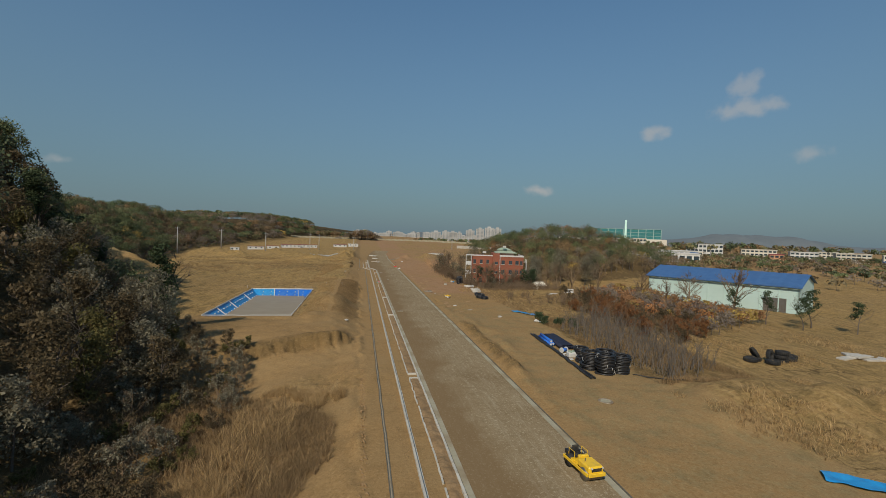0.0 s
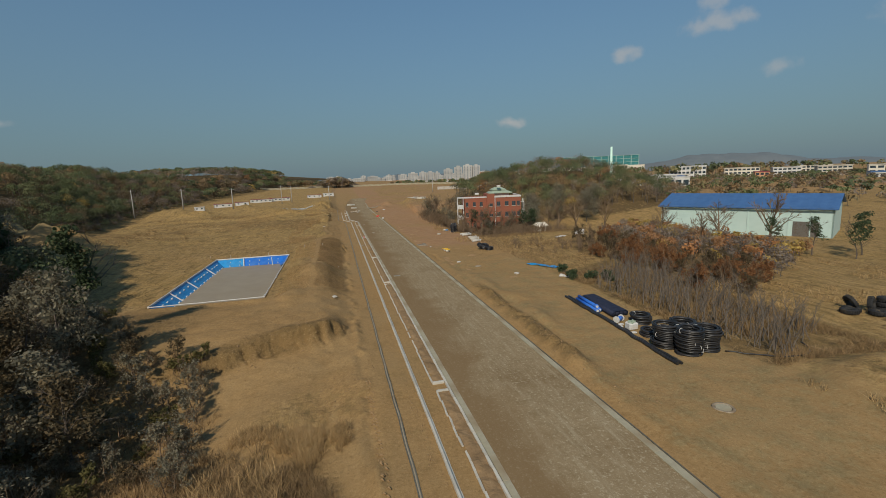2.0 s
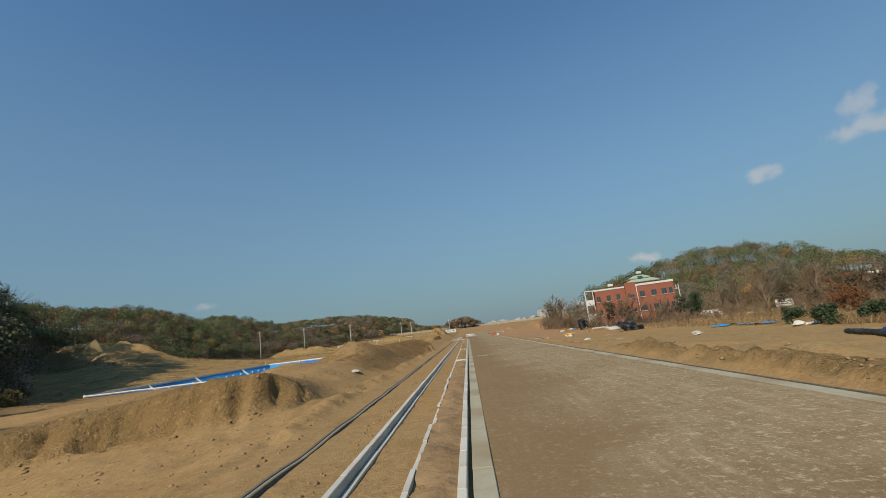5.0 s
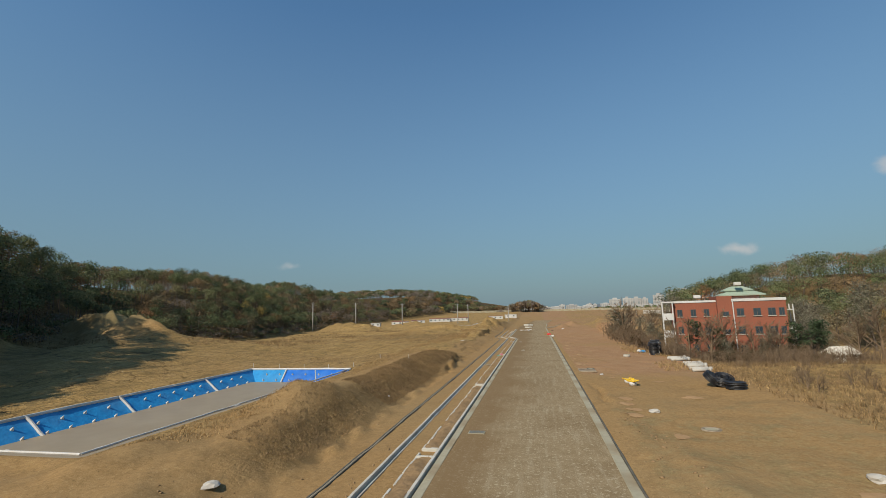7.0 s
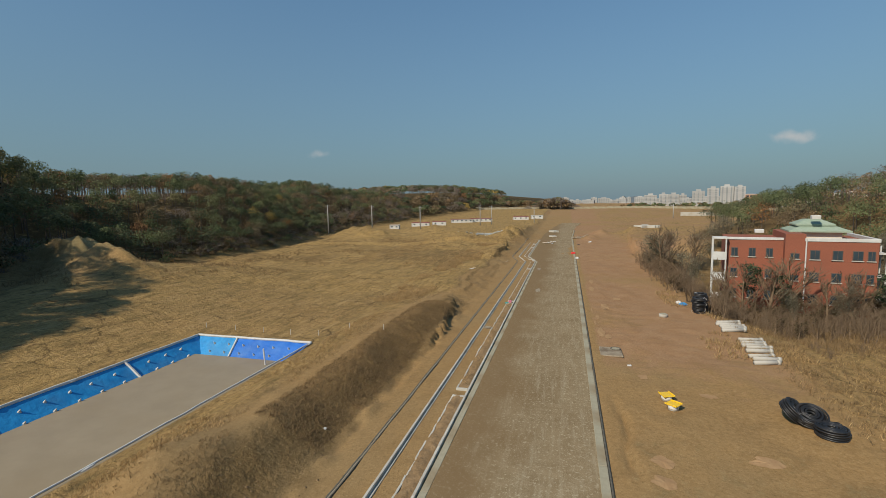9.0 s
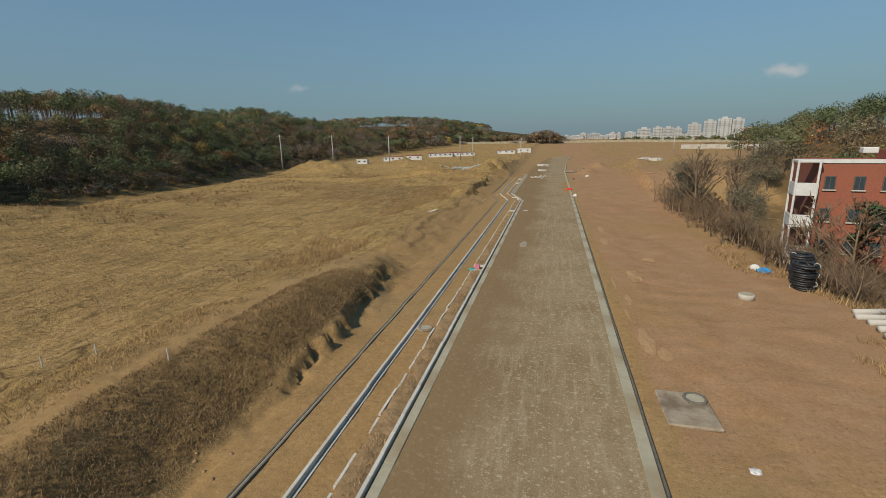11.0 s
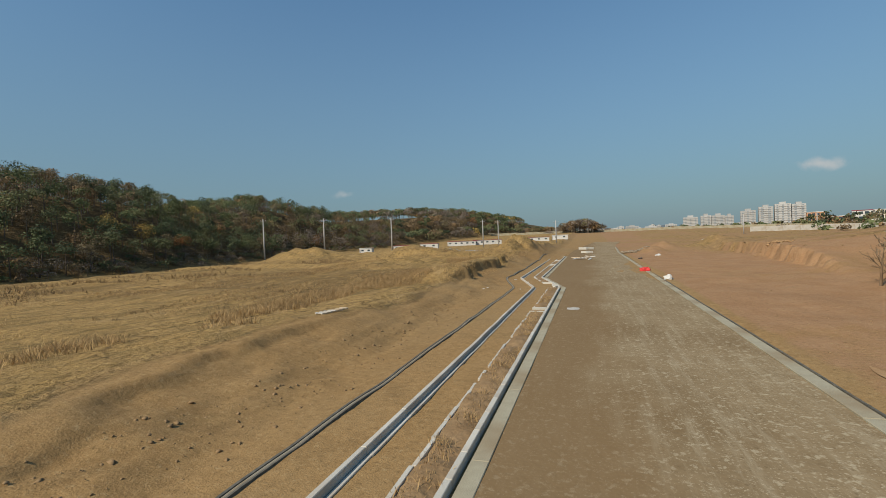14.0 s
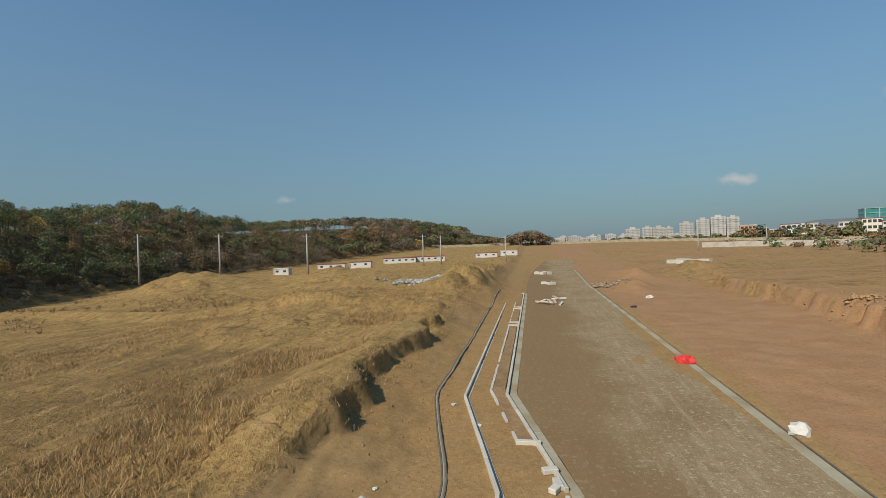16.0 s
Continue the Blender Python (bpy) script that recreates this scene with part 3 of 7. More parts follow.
def height(x, y):
    x, y = np.asarray(x, float), np.asarray(y, float)
    z = np.zeros(np.broadcast(x, y).shape) + 0.0 * x
    ragged = 1.6 * fbm(x, y, 5.0, 4, 0.6)
    rill = 0.9 * np.abs(fbm(x * 1.6, y * 1.6, 2.2, 3, 0.6))
    left = smooth01(-5.0, -5.8, x)
    # bank that runs along the footway, with a rilled scarp at its front
    foot = np.interp(x, [-30, -18, -13.4, -10.2, -8.5, -6.7, -5.5], [41, 43, 45, 46, 46.3, 47.5, 51]) + 0.9 * fbm(x, y * 0.3, 2.4, 3, 0.6)
    groove = np.abs(fbm(x + 0.25 * y, y * 0.12, 0.85, 3, 0.65))
    front = smooth01(0.0, 1.3, y - foot - 0.9 * groove + 0.4)
    hb = (0.25 + 0.78 * front + 0.72 * smooth01(60, 74, y)) * smooth01(40, 48, y) * (0.25 + 0.75 * front) * (1 - 0.58 * smooth01(98, 116, y))
    up = smooth01(-5.5, -9.5 + 1.6 * (1 - smooth01(46, 58, y)), x + (0.3 + 0.5 * (1 - smooth01(50, 60, y))) * ragged + 0.25 * rill)
    back = smooth01(-10.5, -15.5, x + ragged) * smooth01(55, 63, y)
    z = z + hb * up * (1 - 0.55 * back * (1 - 0.35 * smooth01(100, 125, y)))
    # steep broken edge of the bank further on
    edge = smooth01(108, 118, y) * (1 - smooth01(186, 200, y)) * np.clip(0.35 + 2.2 * fbm(y, y * 0.0 + 3.0, 9.0, 2), 0, 1)
    lip = np.interp(y, [88, 112, 130, 150, 180], [-7.4, -7.9, -8.9, -9.6, -10.1])
    z = z + (0.75 - 0.5 * smooth01(96, 108, y) * (1 - smooth01(176, 184, y))) * edge * smooth01(0.10, -0.35, x - lip + 0.9 * fbm(x, y, 1.9, 3, 0.6) + 0.8 * ragged) * (1 - smooth01(148, 152, y) * (1 - smooth01(178, 182, y)))
    cut = smooth01(149, 154, y) * (1 - smooth01(172, 181, y))
    z = z + 0.95 * cut * smooth01(0.22, -0.22, x - np.interp(y, [150, 156, 160, 168, 180], [-8.6, -8.9, -9.3, -9.1, -9.6]) + 1.5 * fbm(y, x * 0.2, 2.6, 4, 0.6)) * (1 - 0.75 * smooth01(-10.5, -15, x))
    # undercut foot of the bank
    nip = smooth01(91, 96, y) * (1 - smooth01(106, 113, y))
    z = z + 0.66 * nip * smooth01(0.10, -0.12, x + np.interp(y, [92, 99, 105, 112], [5.7, 5.8, 6.6, 8.0]) + 0.75 * fbm(y, x * 0.3, 1.3, 4, 0.7)) * smooth01(-9.8, -6.6, x)
    # low ground before the bank, with gullies in the slope
    low = (1 - smooth01(-6.0, 1.5, y - foot)) * left
    z = z - low * (0.55 * smooth01(-5.4, -9.0, x) + 1.1 * smooth01(-9.0, -20.0, x)) * smooth01(-5, 25, y + 30)
    # ruts and thrown clods beside the dark edging
    z = z + 0.30 * np.exp(-((x + 5.65) / 0.38) ** 2) * np.clip(2.2 * fbm(x * 0.6, y, 1.5, 3, 0.6), -0.5, 1) * smooth01(14, 22, y) * (1 - smooth01(90, 120, y))
    # spoil heaps
    for cx, cy, h, rx, ry in ((-7.3, 49.0, 0.4, 1.3, 1.6), (-11.5, 47.8, 0.25, 1.8, 1.4), (-9.0, 47.2, 0.42, 2.0, 1.3), (-6.9, 54.0, 0.25, 1.3, 3.0), (-12.4, 60.6, 0.45, 1.6, 2.6), (-10.4, 71.2, 0.5, 1.8, 2.4),
                              (-66, 109, 3.4, 8.0, 5.0), (-57, 107, 1.6, 6.0, 4.0), (-75, 112, 3.0, 8.0, 6.0), (-24, 185, 1.6, 9, 14), (-12, 205, 2.6, 5, 16),
                              (-36, 214, 1.8, 10, 8), (-60, 205, 2.2, 9, 8), (-48, 240, 2.0, 14, 9), (-14, 240, 2.2, 6, 20), (-75, 225, 2.5, 10, 9),
                              (12.0, 52.0, 0.35, 1.3, 4.0), (10.6, 60.0, 0.45, 1.0, 5.0), (10.8, 46.0, 0.4, 1.2, 3.0), (26.0, 27.5, 1.4, 5.0, 3.0), (33.0, 23.0, 2.0, 6.0, 4.0), (21.5, 24.0, 0.6, 3.0, 2.0),
                              (28, 228, 1.3, 5, 12), (60, 205, 3.6, 8, 12), (18, 232, 1.4, 3, 10), (13, 208, 0.9, 2.2, 7)):
        z = z + h * np.exp(-(((x - cx) / rx) ** 2 + ((y - cy) / ry) ** 2)) * (1 + 0.7 * fbm(x, y, 3.0, 3) + 0.25 * rill)
    # rills in the broken front of the bank
    face = np.exp(-((y - foot - 0.45) / 0.95) ** 2) * smooth01(-5.6, -7.0, x) * smooth01(-24, -18, x)
    for k, depth, width in ((0.9, 0.30, 0.05), (0.45, 0.16, 0.07), (2.2, 0.22, 0.035)):
        z = z - depth * face * np.exp(-(fbm(x + 0.35 * y + 7 * k, y * 0.13, k, 2, 0.5) / width) ** 2)
    # runnels down the big spoil heap
    z = z - 1.5 * np.abs(fbm(x * 1.3 + 0.5 * y, y * 0.35, 2.6, 3, 0.6)) * np.exp(-(((x + 68) / 13) ** 2 + ((y - 110) / 9) ** 2))
    # ditch before the wood
    d = forest_edge(y) - x
    z = z - 1.3 * np.exp(-((d + 7) / 4.0) ** 2) * smooth01(70, 110, y) * (1 - smooth01(210, 260, y))
    # the field climbs towards the foot of the near hill
    z = z + 3.0 * smooth01(-28, -58, x) * smooth01(62, 82, y) * (1 - smooth01(112, 135, y))
    # wooded hills
    z = z + np.interp(y, CREST_Y, CREST_Z) * smooth01(-3, np.interp(y, [50, 68, 112, 130], [30, 18, 18, 22]), d + 4 * fbm(x, y, 30.0, 2)) * (1 - 0.6 * smooth01(120, 400, d))
    z = z + 11.8 * np.exp(-(((x - 78) / 34) ** 2 + ((y - 172) / 30) ** 2))
    # low ground east of the site, under the brick house and the works
    east = smooth01(20, 27, x + 2 * fbm(x, y, 8.0, 3))
    z = z - 2.4 * east * smooth01(98, 116, y) * (1 - smooth01(150, 170, y)) * (1 - smooth01(55, 90, x))
    z = z - 1.2 * smooth01(45, 75, x) * (1 - smooth01(95, 130, y))
    # terrace edge on the far right
    z = z + 1.45 * smooth01(0.0, 0.75, x - np.interp(y, [150, 175, 186, 201, 225], [18.6, 20.2, 21.6, 22.9, 26]) + 1.2 * fbm(x, y, 6.0, 3) - 1.1 * np.abs(fbm(y, x * 0.15, 1.1, 4, 0.65))) * smooth01(150, 168, y) * (1 - smooth01(225, 260, y))
    # the site climbs gently in the distance
    z = z + 5.0 * smooth01(240, 480, y) * (1 - 0.6 * smooth01(60, 200, x))
    # rough surface away from the made road
    off = np.clip(smooth01(-5.0, -6.5, x) + smooth01(8.4, 10.5, x), 0, 1)
    z = z + off * (0.22 * fbm(x, y, 4.0, 4, 0.55) + 0.06 * fbm(x, y, 0.9, 3, 0.6) + 0.35 * fbm(x, y, 19.0, 2) * smooth01(9, 30, np.abs(x - 1.5)))
    z = z + 0.035 * fbm(x, y, 0.7, 3, 0.6) * (np.clip(smooth01(-0.6, -0.9, x) + smooth01(7.9, 8.2, x), 0, 1))
    # soil thrown up against the outer kerb
    z = z + (0.14 + 0.48 * smooth01(33, 37, y) * (1 - smooth01(56, 62, y))) * np.exp(-((x - 9.1 - 0.6 * fbm(x, y, 6, 2)) / 0.72) ** 2) * np.clip(0.85 + 0.9 * fbm(x, y, 2.4, 2) + 0.7 * fbm(x, y, 0.8, 3, 0.6), 0, 2) * smooth01(20, 34, y) * (1 - smooth01(74, 90, y))
    z = z - 0.3 * np.exp(-((x - 8.85 - 0.5 * fbm(y, y * 0, 2.0, 2)) / 0.16) ** 2) * smooth01(76, 79, y) * (1 - smooth01(83, 88, y))
    # crumbled earth between the field and the edging
    z = z + (0.16 * fbm(x, y, 1.1, 3, 0.65)) * smooth01(-5.3, -6.0, x) * smooth01(-10.5, -8.5, x) * smooth01(100, 106, y) * (1 - smooth01(150, 160, y))
    # bed of the road
    z = z - 0.10 * smooth01(-0.50, -0.30, x + 2.25 * smooth01(151.2, 159.6, y)) * (1 - smooth01(7.70, 7.90, x)) * (1 - smooth01(250, 262, y))
    # the settling pond
    px0, px1, py0, py1 = -26.5, -15.0, 61.0, 89.9
    inside = smooth01(-0.2, 1.7, np.minimum(np.minimum(x - px0, px1 - x), np.minimum(y - py0, py1 - y)))
    rim = smooth01(-2.0, 0.0, np.minimum(np.minimum(x - px0, px1 - x), np.minimum(y - py0, py1 - y)))
    z = z * (1 - rim) + rim * (0.87 - 2.7 * inside)
    return z


def ground_z(x, y):
    return float(height(np.array([x]), np.array([y]))[0])


def axis(spans):
    out = []
    for a, b, step in spans:
        out += list(np.arange(a, b, step))
    return np.array(out + [spans[-1][1]])


gx = axis([(-4000, -600, 400), (-600, -200, 25), (-200, -84, 5), (-84, -50, 1.1), (-50, -34, 1.5), (-34, -18, 0.7), (-18, -10, 0.2), (-10, -4.6, 0.15), (-4.6, -0.6, 0.4), (-0.6, 7.6, 0.9),
           (7.6, 12, 0.24), (12, 19, 0.6), (19, 25, 0.36), (25, 60, 1.4), (60, 200, 5), (200, 600, 25), (600, 4000, 400)])
gy = axis([(-400, -60, 25), (-60, 5, 3), (5, 30, 0.7), (30, 42, 0.32), (42, 50, 0.15), (50, 66, 0.3), (66, 90, 0.5), (90, 114, 0.22), (114, 130, 0.5), (130, 150, 0.8), (150, 182, 0.36), (182, 215, 0.6), (215, 330, 2.5), (330, 700, 16), (700, 4500, 300)])
GX, GY = np.meshgrid(gx, gy)
GZ = height(GX, GY)
nx, ny = len(gx), len(gy)
idx = np.arange(nx * ny).reshape(ny, nx)
quads = np.stack([idx[:-1, :-1], idx[:-1, 1:], idx[1:, 1:], idx[1:, :-1]], -1).reshape(-1, 4)
ground = big_mesh("ground", np.stack([GX, GY, GZ], -1).reshape(-1, 3), quads, M["ground"])
ground.data.shade_smooth()
tagged(ground, "brown bare earth and dry grass of a building site", "ground", kind="structure")


def cover(x, y):
    d = forest_edge(y) - x
    grass = smooth01(-9.5, -13, x) * smooth01(56, 66, y) * 0.75
    grass = np.maximum(grass, smooth01(-8, -11, x + 2 * fbm(x, y, 7, 2)) * smooth01(104, 116, y))
    grass = np.maximum(grass, 0.75 * smooth01(-10, 4, d))
    grass = np.maximum(grass, 0.65 * smooth01(19, 24, x) * (1 - smooth01(135, 165, y)))
    grass = np.maximum(grass, 0.5 * np.exp(-(((x + 10) / 4) ** 2 + ((y - 36) / 5) ** 2)))
    grass = np.maximum(grass, 0.55 * smooth01(19, 25, x) * smooth01(160, 178, y) * (0.7 + 1.3 * fbm(x, y * 2.5, 9, 3)))
    grass = grass * (1 - np.exp(-(((x + 66) / 13) ** 2 + ((y - 109) / 9) ** 2))) + 0.35 * fbm(x, y, 16, 3)
    red = smooth01(8.0, 8.8, x) * (1 - smooth01(24, 34, x)) * smooth01(82, 100, y) * (0.75 + 0.8 * fbm(x, y, 12, 3))
    red = np.maximum(red, 0.55 * smooth01(20, 30, x) * smooth01(150, 170, y))
    red = np.maximum(red, 0.4 * smooth01(300, 380, y))
    grey = 0.6 * smooth01(-10, -30, x) * smooth01(88, 110, y) * (1 - smooth01(150, 180, y)) * (0.4 + 1.3 * fbm(x, y, 14, 3))
    grey = np.maximum(grey, 0.75 * smooth01(-11, -16, x) * smooth01(134, 146, y) * (1 - smooth01(172, 190, y)) * (0.6 + 1.2 * fbm(x, y, 9, 3)))
    grey = np.maximum(grey, 0.8 * np.exp(-(((x + 68) / 14) ** 2 + ((y - 111) / 10) ** 2)))
    grey = np.maximum(grey, 0.35 * smooth01(8, 9, x) * (1 - smooth01(70, 90, y)))
    return np.stack([np.clip(grass, 0, 1), np.clip(red, 0, 1), np.clip(grey, 0, 1), np.ones_like(grass)], -1)


attr = ground.data.attributes.new("cover", "FLOAT_COLOR", "POINT")
attr.data.foreach_set("color", cover(GX, GY).reshape(-1).astype(np.float32))


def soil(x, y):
    """Earth painted darker, tree shade included (red channel), and leaf litter under the trees (green channel)."""
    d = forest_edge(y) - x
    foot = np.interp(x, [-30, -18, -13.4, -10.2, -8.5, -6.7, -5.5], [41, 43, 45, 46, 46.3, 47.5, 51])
    # cut face of the bank, darker than the flat ground
    darkened = 0.85 * np.exp(-((y - foot - 1.0) / 1.8) ** 2) * smooth01(-5.6, -7.2, x) * smooth01(-26, -16, x)
    darkened = np.maximum(darkened, 0.7 * np.exp(-(((x - 9.2) / 0.9) ** 2)) * smooth01(32, 38, y) * (1 - smooth01(56, 66, y)))
    darkened = np.maximum(darkened, 0.55 * smooth01(-11, -15, x) * smooth01(132, 142, y) * (1 - smooth01(160, 185, y)) * np.clip(0.8 + 1.6 * fbm(x, y, 10, 3), 0, 1.3))
    # tree shade painted into the low ground before the pond
    darkened = np.maximum(darkened, 0.8 * np.exp(-(((x + 25) / 6) ** 2 + ((y - 54) / 8) ** 2)))
    darkened = np.maximum(darkened, 0.72 * np.exp(-(((x + 7.4) / 1.8) ** 2)) * smooth01(54, 66, y) * (1 - smooth01(108, 118, y)))
    darkened = np.maximum(darkened, 0.7 * np.exp(-((d + 7) / 5.0) ** 2) * smooth01(60, 90, y))
    darkened = np.maximum(darkened, 0.7 * np.exp(-(((x + 9) / 2.2) ** 2 + ((y - 28) / 5.0) ** 2)))
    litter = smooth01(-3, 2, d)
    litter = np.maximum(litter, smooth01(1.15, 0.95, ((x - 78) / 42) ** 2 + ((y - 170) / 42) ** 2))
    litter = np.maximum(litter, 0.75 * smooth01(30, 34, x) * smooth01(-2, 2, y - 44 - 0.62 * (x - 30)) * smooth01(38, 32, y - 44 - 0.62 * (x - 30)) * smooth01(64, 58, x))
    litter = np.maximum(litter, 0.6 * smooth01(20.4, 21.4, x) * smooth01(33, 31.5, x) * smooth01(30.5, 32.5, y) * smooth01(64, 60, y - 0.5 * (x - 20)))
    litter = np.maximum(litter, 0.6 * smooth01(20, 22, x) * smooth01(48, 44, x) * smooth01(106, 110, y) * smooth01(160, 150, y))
    return np.stack([darkened, litter, np.zeros_like(darkened), np.ones_like(darkened)], -1)


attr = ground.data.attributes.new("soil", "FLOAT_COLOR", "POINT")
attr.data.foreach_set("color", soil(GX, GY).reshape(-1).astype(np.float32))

# ---- road, kerbs and planting beds ----
ry = axis([(-60, 20, 2), (20, 220, 0.5), (220, 300, 2)])
rx = np.linspace(-0.10, 7.34, 22)
RX, RY = np.meshgrid(rx, ry)
shift = -2.3 * smooth01(151.2, 159.6, RY) * (1 - (RX + 0.10) / 7.44) + 0.0008 * np.clip(RY - 215, 0, None) ** 2
RZ = 0.022 * fbm(RX, RY * 0.6, 2.5, 4, 0.6) - 0.012 * np.cos((RX - 2.0) * 2.1) + 0.02 + 5.0 * smooth01(240, 480, RY)
ri = np.arange(RX.size).reshape(RX.shape)
road = big_mesh("road", np.stack([RX + shift, RY, RZ], -1).reshape(-1, 3), np.stack([ri[:-1, :-1], ri[:-1, 1:], ri[1:, 1:], ri[1:, :-1]], -1).reshape(-1, 4), M["road"])
road.data.shade_smooth()
tagged(road, "unpaved road of compacted grey-brown crushed stone", "road", kind="structure")


def along(line, step, start=0.0):
    """Poses every step along a polyline, each with the length of its piece."""
    out = []
    for (x0, y0), (x1, y1) in zip(line, line[1:]):
        length = math.hypot(x1 - x0, y1 - y0)
        n = max(1, round(length / step))
        a = math.degrees(math.atan2(-(x1 - x0), y1 - y0))
        for i in range(n):
            f = (i + 0.5) / n
            out.append((x0 + (x1 - x0) * f, y0 + (y1 - y0) * f, a, length / n))
    return out


def run_of_blocks(name, label, category, line, width, z0, z1, step, mat, piece, jitter=0.004, gap=0.008, skip=0.0, lean=0.0, footing=0.0):
    """Kerb stones laid end to end: one mesh for all of about the same length, an object for each stone."""
    root = tagged(empty(name), label, category, kind="structure")
    shared = {}
    for x, y, a, length in along(line, step):
        if skip and random.random() < skip:
            continue
        key = round(length, 2)
        if key not in shared:
            bm = box(-width / 2, width / 2, -length / 2 + gap / 2, length / 2 - gap / 2, z0, z1, 0.012)
            if footing:
                add_box(bm, width / 2 + 0.004, width / 2 + footing, -length / 2, length / 2, z0, 0.045, 0.008)
                for v in bm.verts:
                    if v.co.z < 0.06 and abs(v.co.x - width / 2) < 0.015:
                        v.co.x += 0.03
            me = bpy.data.meshes.new(piece)
            bm.to_mesh(me)
            bm.free()
            me.materials.append(mat)
            shared[key] = me
        ob = new(piece, shared[key])
        ob.parent = root
        ob.matrix_basis = pose(x + random.gauss(0, jitter), y, random.gauss(0, jitter), random.gauss(0, lean), random.gauss(0, lean), a + random.gauss(0, 8 * jitter))
    return root


run_of_blocks("kerb_1", "pale granite kerb stones beside the carriageway", "kerb", [(-0.465, 14), (-0.465, 151.0)], 0.135, -0.15, 0.17, 1.0, M["granite"], "kerb_stone")
run_of_blocks("kerb_2", "pale granite kerb stones round the lay-by", "kerb", [(-0.465, 151.4), (-2.645, 159.6), (-2.645, 203)], 0.135, -0.15, 0.17, 1.0, M["granite"], "kerb_stone")
run_of_blocks("gutter_1", "cast concrete gutter strip along the carriageway", "gutter", [(-0.155, 2), (-0.155, 151.2), (-2.36, 159.8), (-2.36, 203)], 0.345, -0.15, 0.05, 4.0, M["gutter"], "gutter_slab", 0.003, 0.006)
run_of_blocks("gutter_2", "cast concrete gutter strip on the far side of the carriageway", "gutter", [(7.46, 2), (7.46, 215), (9.0, 262), (12.5, 300)], 0.40, -0.15, 0.065, 4.0, M["gutter"], "gutter_slab", 0.004, 0.006)
run_of_blocks("kerb_3", "long pale concrete kerb between footway and verge", "kerb", [(-2.43, 8), (-2.43, 150.9), (-4.60, 159.1), (-4.60, 204)], 0.12, -0.15, 0.19, 2.0, M["granite"], "kerb_stone", 0.004, 0.004, footing=0.13)


def strip(name, label, category, line, prof, mat, wob=0.03):
    """A continuous profile swept along a line, slightly uneven."""
    pts = along(line, 0.8)
    vs, fs = [], []
    k = len(prof)
    for i, (x, y, a, _) in enumerate(pts):
        ca, sa = math.cos(radians(a)), math.sin(radians(a))
        o = wob * noise.noise((x * 0.2, y * 0.35, 3.0))
        h = wob * noise.noise((x * 0.2, y * 0.5, 9.0)) + max(0.0, ground_z(x, y) + 0.02 if x < -4.2 else 0.0)
        for u, w in prof:
            vs.append((x + (u + o) * ca, y + (u + o) * sa, w + (h if w > 0 else 0)))
    for i in range(len(pts) - 1):
        for j in range(k - 1):
            fs.append((i * k + j, i * k + j + 1, (i + 1) * k + j + 1, (i + 1) * k + j))
    return tagged(mesh_object(name, vs, fs, mat), label, category, kind="structure")


DARK = [(-3.98, 5), (-4.03, 151.1), (-6.05, 159.2), (-6.05, 204)]
strip("edging_1", "black plastic landscape edging beside the verge", "edging", DARK, [(-0.105, -0.05), (-0.10, 0.06), (-0.045, 0.055), (-0.035, 0.01), (0.03, 0.01), (0.04, 0.045), (0.085, 0.045), (0.10, -0.05)], M["dark_kerb"], 0.06)
strip("edging_3", "grey earth packed between the two lips of the edging", "edging", DARK, [(-0.046, 0.03), (0.0, 0.046), (0.042, 0.03)], M["road_dust"], 0.06)
strip("edging_2", "thin dark strip behind the gutter", "edging", [(7.74, 5), (7.74, 215), (9.3, 262)], [(-0.07, 0.0), (-0.065, 0.10), (0.0, 0.09), (0.05, 0.03), (0.07, -0.06)], M["dark_kerb"], 0.02)

# planting beds: a border of small blocks with earth inside
BEDS = [(14, 35.2), (36.4, 65.0), (66.2, 84.2), (85.4, 111.5), (112.8, 139.4), (140.7, 150.4)]


def planting_bed(y0, y1):
    root = tagged(empty("planting_bed"), "long narrow planting bed edged with pale concrete blocks", "planting bed", "beds along the kerb")
    seg = 0.18
    n = int((y1 - y0) / seg)
    us = np.linspace(-1.25, -0.51, 9)
    X, Y = np.meshgrid(us, np.linspace(y0, y1, n))
    Z = 0.09 + 0.12 * fbm(X, Y, 0.6, 3, 0.7) + 0.08 * fbm(X, Y, 4.0, 2) + 0.05 * np.cos((X + 0.88) * 4.5)
    i = np.arange(X.size).reshape(X.shape)
    soil = big_mesh("soil", np.stack([X, Y, Z], -1).reshape(-1, 3), np.stack([i[:-1, :-1], i[:-1, 1:], i[1:, 1:], i[1:, :-1]], -1).reshape(-1, 4), M["clod"], root)
    soil.data.shade_smooth()
    y = y0
    while y < y1 - 0.4:
        length = random.choice((0.6, 0.9, 0.9, 1.2))
        if random.random() < 0.96:
            ob = part("border_block", box(-0.05, 0.05, -length / 2 + 0.02, length / 2 - 0.02, -0.1, 0.085, 0.008), M["granite"], root)
            ob.matrix_basis = pose(-1.30 + random.gauss(0, 0.02), y + length / 2, random.gauss(0, 0.012), 0, random.gauss(0, 2), random.gauss(0, 1.2))
        y += length + random.choice((0, 0, 0, 0.15, 0.4))
    for ye in (y0, y1):
        ob = part("end_block", box(-0.38, 0.38, -0.09, 0.09, -0.1, 0.15, 0.01), M["granite"], root)
        ob.matrix_basis = pose(-0.93, ye, 0, 0, 0, random.gauss(0, 1.0))
    return root


for y0, y1 in BEDS:
    planting_bed(y0, y1)


